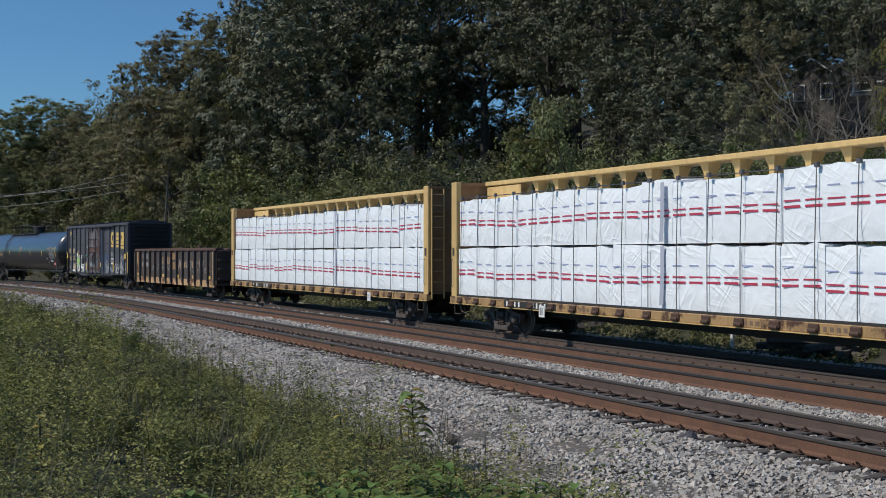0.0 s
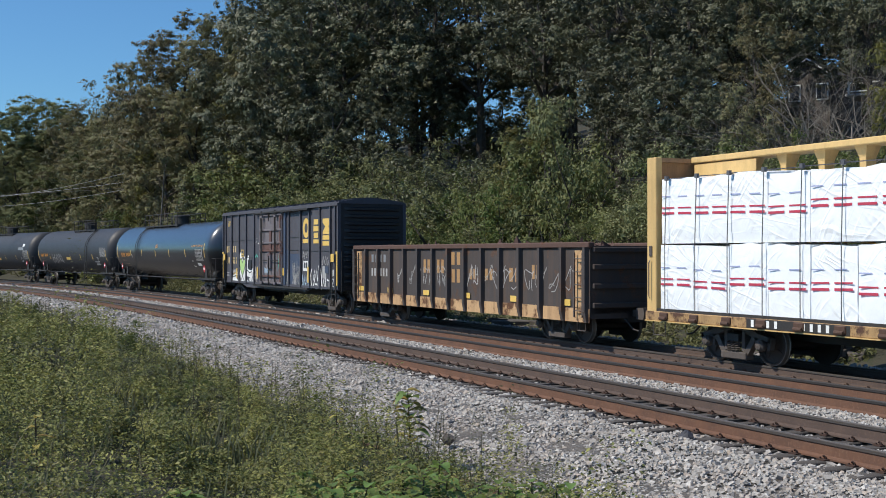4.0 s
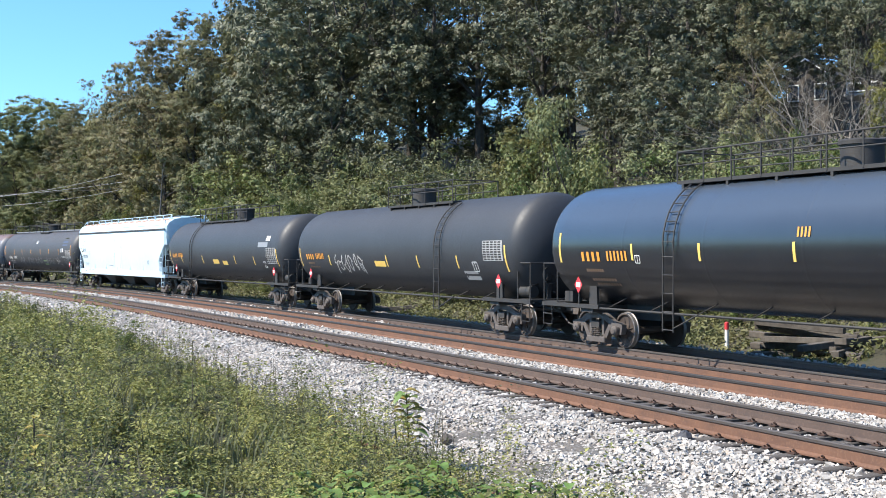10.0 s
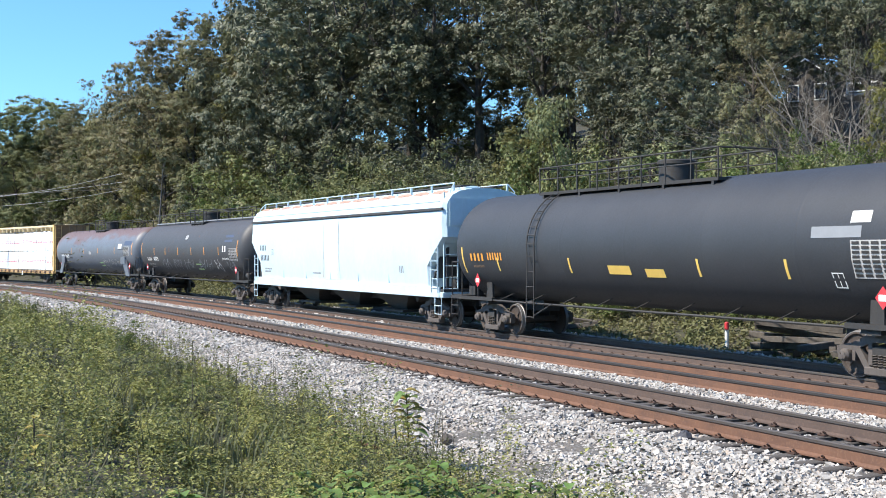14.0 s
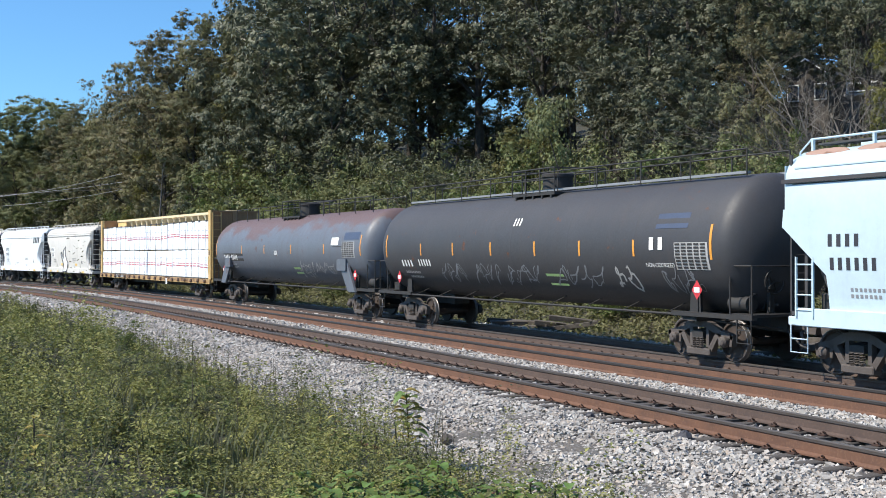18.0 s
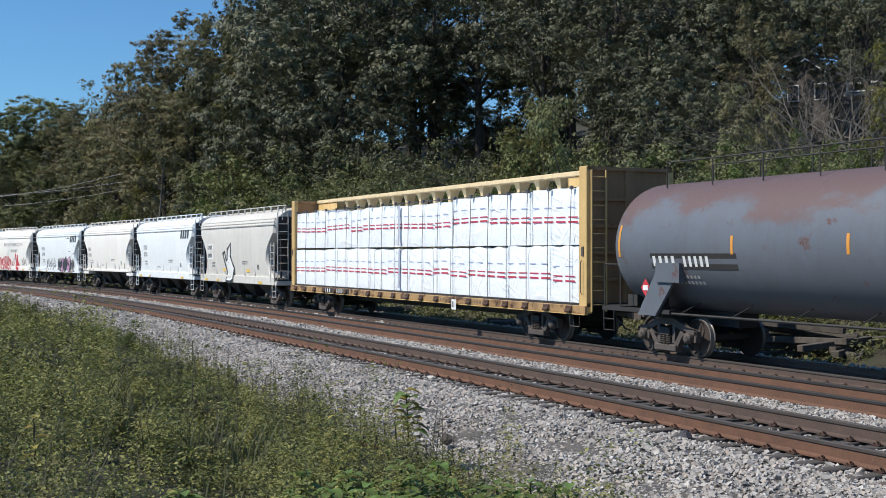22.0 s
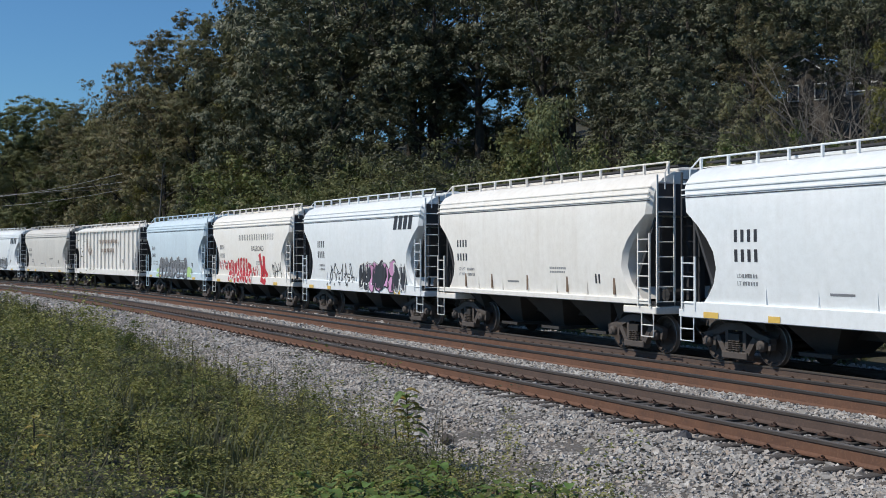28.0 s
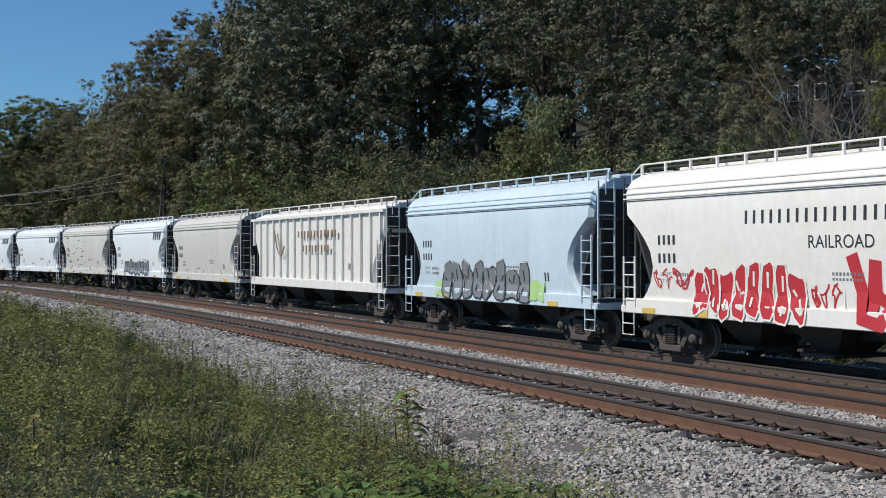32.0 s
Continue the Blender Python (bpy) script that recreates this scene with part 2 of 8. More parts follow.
RAIL_DARK = paint("dark_rail_head", (0.030, 0.026, 0.024), (0.05, 0.035, 0.03), 0.4, 0.6)
TIE = rough_stuff("creosoted_wood", (0.045, 0.038, 0.033), (0.10, 0.088, 0.078), 5, 0.9, 0.6, 0.01, (0.15, 0.135, 0.12))
OLD_TIE = rough_stuff("weathered_tie_wood", (0.07, 0.06, 0.052), (0.13, 0.115, 0.10), 4, 0.9, 0.6, 0.01, (0.07, 0.058, 0.05))
CLIP = rough_stuff("rusty_clip", (0.07, 0.035, 0.022), (0.045, 0.025, 0.018), 9, 0.8, 0.3, 0.003)
BARK = rough_stuff("bark", (0.055, 0.045, 0.036), (0.085, 0.072, 0.06), 2.2, 0.95, 0.9, 0.04)
PALE_BARK = rough_stuff("pale_bark", (0.20, 0.18, 0.155), (0.13, 0.115, 0.1), 2.2, 0.95, 0.7, 0.02)
OAK = leaf_material("oak_leaves", [(0.048, 0.055, 0.027), (0.085, 0.093, 0.049), (0.136, 0.139, 0.082), (0.205, 0.20, 0.135)], 0.10, 0.5, 0.3)
ASH = leaf_material("yellowing_leaves", [(0.117, 0.126, 0.041), (0.162, 0.162, 0.054), (0.225, 0.203, 0.068), (0.153, 0.149, 0.059)], 0.4, 0.55, 0.25)
BROWN = leaf_material("browning_leaves", [(0.19, 0.172, 0.10), (0.245, 0.212, 0.125), (0.205, 0.21, 0.10), (0.31, 0.255, 0.16)], 0.3, 0.6, 0.2)
GREEN = leaf_material("green_leaves", [(0.057, 0.084, 0.023), (0.088, 0.119, 0.032), (0.128, 0.15, 0.046), (0.079, 0.092, 0.035)], 0.26, 0.55, 0.25)
BUSH = leaf_material("bush_leaves", [(0.118, 0.145, 0.046), (0.18, 0.203, 0.066), (0.155, 0.158, 0.066), (0.235, 0.243, 0.085)], 0.3, 0.55, 0.25, 0.8)
OLIVE = leaf_material("olive_leaves", [(0.125, 0.145, 0.062), (0.165, 0.18, 0.078), (0.22, 0.225, 0.107), (0.165, 0.155, 0.088)], 0.26, 0.6, 0.2)
WEED = leaf_material("weed_leaves", [(0.085, 0.098, 0.036), (0.20, 0.218, 0.066), (0.335, 0.34, 0.108), (0.26, 0.238, 0.10)], 0.2, 0.55, 0.25, 2.6)
GREY_WEED = leaf_material("seeding_weed", [(0.085, 0.09, 0.055), (0.12, 0.125, 0.075), (0.10, 0.115, 0.06), (0.165, 0.145, 0.09)], 0.3, 0.7, 0.2)
FRESH = leaf_material("fresh_leaves", [(0.13, 0.20, 0.055), (0.17, 0.25, 0.07), (0.21, 0.28, 0.085)], 0.4, 0.45, 0.4)
YELLOW_LEAF = leaf_material("yellow_leaves", [(0.42, 0.30, 0.06), (0.36, 0.29, 0.09), (0.25, 0.26, 0.08)], 0.35)
STEM = rough_stuff("dry_stem", (0.10, 0.085, 0.055), (0.07, 0.06, 0.04), 8, 0.9, 0.2)

STEEL_DARK = paint("grimy_truck_steel", (0.092, 0.077, 0.069), (0.045, 0.035, 0.03), 0.5, 0.75)
WHEEL = paint("wheel_steel", (0.06, 0.045, 0.038), (0.03, 0.025, 0.02), 0.5, 0.65, 0.2)
TREAD = paint("polished_tread", (0.24, 0.225, 0.215), (0.08, 0.065, 0.055), 0.4, 0.45, 0.6)
UNDER = paint("underframe_black", (0.028, 0.026, 0.025), (0.06, 0.05, 0.04), 0.4, 0.65)
TANK_BLACK = paint("tank_black", (0.029, 0.031, 0.036), (0.06, 0.055, 0.05), 0.16, 0.52, streak=0.3)
TANK_GLOSS = paint("tank_gloss_black", (0.011, 0.012, 0.015), (0.025, 0.024, 0.023), 0.12, 0.35, streak=0.25, spec=0.2)
tank_gloss = TANK_GLOSS.node_tree.nodes["Principled BSDF"]
tank_gloss.inputs["Coat Weight"].default_value, tank_gloss.inputs["Coat IOR"].default_value, tank_gloss.inputs["Coat Roughness"].default_value = 1.0, 1.6, 0.24
TANK_NAT = paint("tank_dull_black", (0.046, 0.046, 0.05), (0.08, 0.06, 0.05), 0.3, 0.55, rust=0.06)
TANK_BLUE = paint("tank_faded_grey_blue", (0.115, 0.13, 0.155), (0.10, 0.06, 0.05), 0.35, 0.5, rust=0.12, rust_colour=(0.15, 0.075, 0.06))


def rust_cap(m):
    """Rust-brown weathering that has spread over the top of the shell in ragged patches."""
    nt = m.node_tree
    b = nt.nodes["Principled BSDF"]
    old = b.inputs["Base Color"].links[0].from_socket
    tc, sep = nt.nodes.new("ShaderNodeTexCoord"), nt.nodes.new("ShaderNodeSeparateXYZ")
    nt.links.new(tc.outputs["Object"], sep.inputs[0])
    n = noise_node(nt, 0.8, 7, 0.65, (0.6, 1.0, 1.0))
    ad = nt.nodes.new("ShaderNodeMath")
    ad.operation = "MULTIPLY_ADD"
    nt.links.new(n.outputs[0], ad.inputs[0])
    ad.inputs[1].default_value = 3.4
    nt.links.new(sep.outputs[2], ad.inputs[2])
    nt.links.new(mix(nt, ramp(nt, ad.outputs[0], 4.95, 5.35, 0, 0.85), old, (0.135, 0.08, 0.07)), b.inputs["Base Color"])


rust_cap(TANK_BLUE)


def sky_sheen(m):
    """The sky's sheen painted into the upper shell's colour: paler and bluer, with an uneven edge."""
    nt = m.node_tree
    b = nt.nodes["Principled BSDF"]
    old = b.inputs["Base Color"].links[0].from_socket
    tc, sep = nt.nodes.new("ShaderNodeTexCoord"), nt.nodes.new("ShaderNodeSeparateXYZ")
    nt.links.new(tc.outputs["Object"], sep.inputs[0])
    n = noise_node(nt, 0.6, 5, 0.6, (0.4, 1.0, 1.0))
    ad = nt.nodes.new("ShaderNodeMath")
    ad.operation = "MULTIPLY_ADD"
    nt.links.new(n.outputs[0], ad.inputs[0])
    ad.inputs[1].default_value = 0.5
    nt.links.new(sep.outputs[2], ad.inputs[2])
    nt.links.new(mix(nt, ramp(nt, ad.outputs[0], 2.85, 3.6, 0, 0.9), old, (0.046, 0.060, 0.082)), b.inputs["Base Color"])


sky_sheen(TANK_GLOSS)
BOX_BLUE = paint("boxcar_faded_blue", (0.072, 0.070, 0.084), (0.045, 0.04, 0.036), 0.5, 0.6, rust=0.02)
BOX_PATCH = paint("boxcar_patch_blue", (0.05, 0.068, 0.115), (0.05, 0.045, 0.04), 0.3, 0.5)
BOX_DOOR = paint("boxcar_door_paint", (0.15, 0.135, 0.145), (0.09, 0.05, 0.04), 0.6, 0.65, rust=0.26, rust_colour=(0.13, 0.06, 0.05))
BOX_BLACK = paint("boxcar_end_black", (0.018, 0.017, 0.018), (0.035, 0.032, 0.03), 0.3, 0.5, spec=0.5)
GONDOLA = paint("gondola_grime", (0.058, 0.049, 0.047), (0.14, 0.085, 0.055), 0.7, 0.75, rust=0.32, rust_colour=(0.13, 0.07, 0.045))
GON_RUST = paint("gondola_rust", (0.52, 0.33, 0.17), (0.16, 0.075, 0.035), 0.8, 0.8, rust=0.52, rust_colour=(0.13, 0.05, 0.022))
ROOF_RUST = paint("roof_rust_stain", (0.34, 0.22, 0.17), (0.22, 0.12, 0.08), 0.6, 0.8, rust=0.3)
GON_CAP = paint("gondola_rusty_cap", (0.10, 0.055, 0.042), (0.07, 0.04, 0.03), 0.5, 0.8, rust=0.2)
YELLOW = paint("lumber_car_yellow", (0.62, 0.42, 0.17), (0.22, 0.13, 0.06), 0.5, 0.55, rust=0.02)
YELLOW_PALE = paint("lumber_car_bleached_yellow", (0.66, 0.52, 0.31), (0.25, 0.17, 0.09), 0.5, 0.6, rust=0.02)
# browner and darker than the car's other yellow
YELLOW_BROWN = paint("lumber_car_brown_end", (0.32, 0.19, 0.095), (0.05, 0.03, 0.02), 0.6, 0.7, rust=0.1)
RUSTY_STEEL = paint("rusty_winch_steel", (0.085, 0.045, 0.03), (0.05, 0.03, 0.02), 0.5, 0.75)
YELLOW_RUST = paint("lumber_car_worn_sill", (0.40, 0.25, 0.11), (0.08, 0.045, 0.03), 0.9, 0.65, rust=0.46, rust_colour=(0.1, 0.045, 0.028))
WRAP = paint("white_wrap", (0.89, 0.94, 0.98), (0.74, 0.77, 0.83), 0.1, 0.42, streak=0.1)


def wrinkle(m):
    """Creases of stretched sheeting: long slanting ridges in two directions over soft folds."""
    nt = m.node_tree
    b = nt.nodes["Principled BSDF"]
    total = None
    for scale, stretch, turn, gain, wide in ((0.9, (0.4, 1.0, 1.7), 0.45, 1.0, 0.3), (0.8, (0.45, 1.0, 2.0), -0.9, 0.8, 0.35), (1.5, (0.4, 1.0, 1.5), 0.15, 0.3, 0.4), (0.7, (1.0, 1.0, 1.0), 0.0, 0.9, 0.9)):
        tc, mp, n = nt.nodes.new("ShaderNodeTexCoord"), nt.nodes.new("ShaderNodeMapping"), nt.nodes.new("ShaderNodeTexNoise")
        mp.vector_type = "TEXTURE"
        mp.inputs["Rotation"].default_value = (0, turn, 0)
        mp.inputs["Scale"].default_value = tuple(1 / v for v in stretch)
        n.inputs["Scale"].default_value, n.inputs["Detail"].default_value, n.inputs["Distortion"].default_value = scale, 1.5, 1.3
        nt.links.new(tc.outputs["Object"], mp.inputs["Vector"])
        nt.links.new(mp.outputs[0], n.inputs["Vector"])
        ab, mu, where = nt.nodes.new("ShaderNodeMath"), nt.nodes.new("ShaderNodeMath"), noise_node(nt, 0.55 + scale * 0.3, 2)
        ab.operation, mu.operation = "ABSOLUTE", "MULTIPLY"
        nt.links.new(ramp(nt, n.outputs[0], 0.3, 0.7, -1, 1), ab.inputs[0])
        nt.links.new(ramp(nt, ab.outputs[0], 0.0, wide, gain, 0.0), mu.inputs[0])
        nt.links.new(ramp(nt, where.outputs[0], 0.42, 0.62, 0.0, 1.0), mu.inputs[1])
        if total is None:
            total = mu.outputs[0]
        else:
            ad = nt.nodes.new("ShaderNodeMath")
            nt.links.new(total, ad.inputs[0])
            nt.links.new(mu.outputs[0], ad.inputs[1])
            total = ad.outputs[0]
    bump(nt, b, total, 0.32, 0.05)


wrinkle(WRAP)
# white wrap greyed to paint in the shade of a fold
WRAP_SHADE = paint("shaded_wrap_fold", (0.42, 0.44, 0.52), (0.4, 0.4, 0.42), 0.2, 0.4)
PRINT_RED = paint("wrap_print_red", (0.50, 0.045, 0.085), (0.4, 0.2, 0.2), 0.15, 0.45)
PRINT_BLUE = paint("wrap_print_blue", (0.36, 0.40, 0.60), (0.5, 0.5, 0.6), 0.2, 0.45)
STRAP = paint("dark_strap", (0.10, 0.10, 0.11), (0.1, 0.1, 0.1), 0.2, 0.5)
WHITE_COOL = paint("hopper_cool_white", (0.82, 0.86, 0.87), (0.32, 0.29, 0.26), 0.16, 0.42, streak=0.3)
WHITE_BLUE = paint("hopper_pale_blue", (0.50, 0.62, 0.68), (0.3, 0.3, 0.3), 0.2, 0.42, streak=0.3)
PALE_PANEL = paint("hopper_repaint", (0.57, 0.68, 0.73), (0.35, 0.34, 0.33), 0.2, 0.42, streak=0.3)
SKY_BLUE = paint("hopper_sky_blue", (0.62, 0.73, 0.80), (0.25, 0.24, 0.22), 0.25, 0.45, streak=0.3)
CREAM = paint("hopper_cream", (0.85, 0.815, 0.75), (0.38, 0.27, 0.17), 0.24, 0.5, streak=0.35)
CREAM_WARM = paint("hopper_warm_cream", (0.89, 0.85, 0.77), (0.36, 0.26, 0.17), 0.17, 0.48, streak=0.3)
CREAM_GREY = paint("hopper_grey_cream", (0.64, 0.615, 0.565), (0.28, 0.24, 0.19), 0.28, 0.5, streak=0.4)
# dark grey that carries the shade of the hopper ends, reused for roofs and boards
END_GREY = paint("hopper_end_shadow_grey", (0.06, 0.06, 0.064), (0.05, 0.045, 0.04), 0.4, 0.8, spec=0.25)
# this dark base colour also holds the shade under the hopper body
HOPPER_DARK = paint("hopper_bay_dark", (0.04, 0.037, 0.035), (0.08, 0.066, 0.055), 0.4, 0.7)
MARK_YELLOW = paint("mark_yellow", (0.75, 0.50, 0.12), (0.4, 0.3, 0.1), 0.15, 0.45)
MARK_ORANGE = paint("mark_orange", (0.70, 0.30, 0.045), (0.4, 0.2, 0.1), 0.15, 0.45)
MARK_WHITE = paint("mark_white", (0.78, 0.78, 0.76), (0.4, 0.4, 0.38), 0.15, 0.5)
MARK_GREY = paint("mark_faded_white", (0.40, 0.39, 0.38), (0.2, 0.2, 0.2), 0.4, 0.55)
MARK_BLACK = paint("mark_black", (0.035, 0.035, 0.042), (0.1, 0.1, 0.1), 0.15, 0.5)
MARK_RED = paint("mark_red", (0.55, 0.035, 0.045), (0.4, 0.1, 0.1), 0.15, 0.5)
MARK_PINK = paint("mark_pink", (0.60, 0.30, 0.50), (0.4, 0.2, 0.3), 0.15, 0.5)
MARK_LIME = paint("mark_lime", (0.42, 0.62, 0.24), (0.3, 0.3, 0.1), 0.15, 0.5)
MARK_BROWN = paint("mark_brown", (0.20, 0.13, 0.085), (0.15, 0.1, 0.06), 0.3, 0.6)
MARK_CREAM = paint("mark_pale_yellow", (0.70, 0.52, 0.24), (0.3, 0.25, 0.15), 0.25, 0.5)
MARK_FADED = paint("mark_faded_orange", (0.42, 0.24, 0.10), (0.12, 0.08, 0.06), 0.7, 0.6, rust=0.2)
MARK_TEAL = paint("mark_teal", (0.12, 0.50, 0.40), (0.2, 0.3, 0.3), 0.15, 0.5)
MARK_SKY = paint("mark_pale_blue", (0.36, 0.48, 0.60), (0.3, 0.3, 0.3), 0.2, 0.5)
DOOR_RED = paint("boxcar_door_rust_red", (0.125, 0.066, 0.055), (0.09, 0.045, 0.035), 0.5, 0.7, rust=0.15)
MARK_SILVER = paint("mark_silver", (0.22, 0.23, 0.245), (0.15, 0.15, 0.15), 0.2, 0.5)

# ---- ground, one sheet to the horizon
def build_ground():
    u = np.linspace(-1, 1, 211)
    ax = np.sinh(u * 5.6) / math.sinh(5.6) * 2600
    gx, gy = np.meshgrid(ax, ax + 45)
    x, y = gx.ravel(), gy.ravel()
    z = ground_z(x, y)
    n = len(ax)
    idx = np.arange(n * n).reshape(n, n)
    faces = np.stack([idx[:-1, :-1], idx[:-1, 1:], idx[1:, 1:], idx[1:, :-1]], -1).reshape(-1, 4)
    me = bpy.data.meshes.new("ground")
    me.from_pydata(np.stack([x, y, z], -1).tolist(), [], faces.tolist())
    me.materials.append(SOIL)
    me.shade_smooth()
    tagged(new("ground", me), "weedy dark soil rising to a wooded hillside", "ground", kind="structure")


build_ground()


def strip(name, prof, s0, s1, step, material, wobble=0.0):
    """Sweeps a profile of (offset, height) along the line."""
    m = Mesh()
    ss = np.arange(s0, s1 + step / 2, step)
    k = len(prof)
    rnd = random.Random(5)
    verts = []
    for s in ss:
        a = float(np.interp(s, LINE_S, LINE_A))
        bx, by = float(np.interp(s, LINE_S, LINE_X)), float(np.interp(s, LINE_S, LINE_Y))
        for i, (o, z) in enumerate(prof):
            w = wobble * (rnd.random() - 0.5)
            verts.append((bx - (o + w * 2) * math.cos(a), by - (o + w * 2) * math.sin(a), z + w * 0.35))
    faces = []
    for i in range(len(ss) - 1):
        for j in range(k - 1):
            a0 = i * k + j
            faces.append((a0, a0 + 1, a0 + k + 1, a0 + k))
    return verts, faces


def build_ballast():
    prof = [(-4.0, -0.62), (-3.0, -0.5), (-2.0, -0.22), (-1.4, -0.2), (0, -0.2), (1.4, -0.2), (2.2, -0.24), (3.0, -0.22), (3.8, -0.22), (4.6, -0.2),
            (5.2, -0.23), (5.5, -0.3), (6.2, -0.3), (7.1, -0.32), (7.65, -0.3), (7.95, -0.235), (8.6, -0.26), (9.6, -0.32), (10.6, -0.38), (11.4, -0.42), (12.4, -0.5)]
    verts, faces = strip("ballast", prof, -320, 140, 1.0, BALLAST, 0.06)
    me = bpy.data.meshes.new("ballast_bed")
    me.from_pydata(verts, [], faces)
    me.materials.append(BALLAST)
    me.shade_smooth()
    tagged(new("ballast_bed", me), "crushed limestone ballast under the tracks, shade of the gaps in its tone", "ballast", kind="structure")


build_ballast()

# loose stones: a few shapes of broken limestone, each placed and turned, all one sheet of gravel
def build_stones():
    rng = np.random.default_rng(3)
    base = np.array([(-1, -1, -1), (1, -1, -1), (1, 1, -1), (-1, 1, -1), (-1, -1, 1), (1, -1, 1), (1, 1, 1), (-1, 1, 1)], float) * 0.68
    quad = np.array([(0, 3, 2, 1), (4, 5, 6, 7), (0, 1, 5, 4), (1, 2, 6, 5), (2, 3, 7, 6), (3, 0, 4, 7)])
    zones = [  # s from, s to, offset from, offset to, height, stones a square metre, size
        (4, 31, 7.75, 11.9, -0.2, 350, 0.031), (-14, 4, 7.7, 11.8, -0.2, 160, 0.04), (-40, -14, 7.6, 11.8, -0.2, 50, 0.065), (-75, -40, 7.4, 11.6, -0.2, 16, 0.1),
        (-2, 31, 7.1, 7.8, -0.284, 300, 0.031), (-40, -2, 7.1, 7.7, -0.284, 105, 0.048),
        (-2, 33, 3.72, 5.35, -0.2, 280, 0.03), (-30, -2, 3.72, 5.35, -0.2, 85, 0.05), (-80, -30, 3.72, 5.3, -0.2, 28, 0.1),
        (-2, 33, 0.9, 2.2, -0.21, 130, 0.028), (-60, -2, 0.9, 2.2, -0.2, 30, 0.07), (-10, 33, 5.62, 6.85, -0.285, 90, 0.028), (-25, 30, -2.9, -0.9, -0.24, 60, 0.04)]
    vs, ns = [], 0
    for s0, s1, o0, o1, z, dens, size in zones:
        n = int((s1 - s0) * (o1 - o0) * dens)
        s, o = rng.uniform(s0, s1, n), rng.uniform(o0, o1, n)
        a = np.interp(s, LINE_S, LINE_A)
        if o0 > 7.3:
            z = np.interp(o, [7.4, 7.9, 8.6, 9.6, 10.6, 11.4, 12.4], [-0.265, -0.225, -0.25, -0.32, -0.38, -0.42, -0.5])
            z = z + 0.035 * np.sin(s * 2.1 + o) * np.sin(o * 2.7 - s * 0.6)
            a0 = np.clip((o - 11.0) / 0.8, 0, 1)
            keep = rng.random(n) > a0
        else:
            keep = np.ones(n, bool)
        c = np.stack([np.interp(s, LINE_S, LINE_X) - o * np.cos(a), np.interp(s, LINE_S, LINE_Y) - o * np.sin(a), np.zeros(n) + z + size * rng.uniform(-0.1, 0.75, n)], -1)[keep]
        n = len(c)
        p = base[None] * rng.uniform(0.66, 1.15, (n, 8, 1)) * rng.uniform(0.65, 1.2, (n, 1, 3)) * (size * rng.lognormal(-0.06, 0.32, (n, 1, 1))) + rng.normal(0, size * 0.1, (n, 8, 3))
        q = rng.normal(size=(n, 4))
        q /= np.linalg.norm(q, axis=1, keepdims=True)
        w, x, y, zz = q.T
        r = np.stack([1 - 2 * (y * y + zz * zz), 2 * (x * y - w * zz), 2 * (x * zz + w * y), 2 * (x * y + w * zz), 1 - 2 * (x * x + zz * zz), 2 * (y * zz - w * x),
                      2 * (x * zz - w * y), 2 * (y * zz + w * x), 1 - 2 * (x * x + y * y)], -1).reshape(n, 3, 3)
        vs.append((np.einsum("nij,nkj->nki", r, p) * [1, 1, 0.8] + c[:, None]).reshape(-1, 3))
        ns += n
    v = np.concatenate(vs)
    f = (quad[None] + 8 * np.arange(ns)[:, None, None]).reshape(-1, 4)
    tagged(mesh_from_arrays("ballast_stones", v, f, STONE), "loose broken pale limestone ballast between and beside the rails", "gravel", kind="stuff")


def mesh_from_arrays(name, v, f, material, link=True):
    """A mesh of equal faces from arrays."""
    me = bpy.data.meshes.new(name)
    k = f.shape[1]
    me.vertices.add(len(v))
    me.vertices.foreach_set("co", np.ascontiguousarray(v, np.float32).ravel())
    me.loops.add(f.size)
    me.loops.foreach_set("vertex_index", np.ascontiguousarray(f, np.int32).ravel())
    me.polygons.add(len(f))
    me.polygons.foreach_set("loop_start", np.arange(0, f.size, k, dtype=np.int32))
    me.polygons.foreach_set("loop_total", np.full(len(f), k, np.int32))
    me.materials.append(material)
    me.update(calc_edges=True)
    me.shade_flat()
    return new(name, me) if link else me


build_stones()

# rails: foot, web and head swept along the line
RAIL_BODY = [(-0.075, -0.185), (0.075, -0.185), (0.075, -0.168), (0.022, -0.146), (0.018, -0.044), (-0.018, -0.044), (-0.022, -0.146), (-0.075, -0.168)]
RAIL_HEAD = [(-0.018, -0.046), (0.018, -0.046), (0.036, -0.038), (0.037, -0.008), (0.028, 0.0), (-0.028, 0.0), (-0.037, -0.008), (-0.036, -0.038)]


def rail(o, parent, s0=-330, s1=150, label="", z=0.0, tall=1.0, mat=RAIL_RUST, head=RAIL_TOP):
    verts, faces = strip("rail", [(o + a, b * tall + z) for a, b in RAIL_BODY + RAIL_BODY[:1]], s0, s1, 2.0, None)
    ob = part("rail", Mesh().add(verts, faces), mat, parent, label)
    verts, faces = strip("head", [(o + a, b * tall + z) for a, b in RAIL_HEAD + RAIL_HEAD[:1]], s0, s1, 2.0, None)
    part("rail_head", Mesh().add(verts, faces), head, ob, "dark worn running head")
    return ob


def tie_mesh(name, length, rnd):
    m = Mesh()
    m.box(-0.115, 0.115, -length / 2, length / 2, -0.18, 0, 0.012)
    m.v = [(x + rnd.uniform(-0.008, 0.008), y + rnd.uniform(-0.02, 0.02), z + rnd.uniform(-0.006, 0.004)) for x, y, z in m.v]
    return m.data(name, TIE)


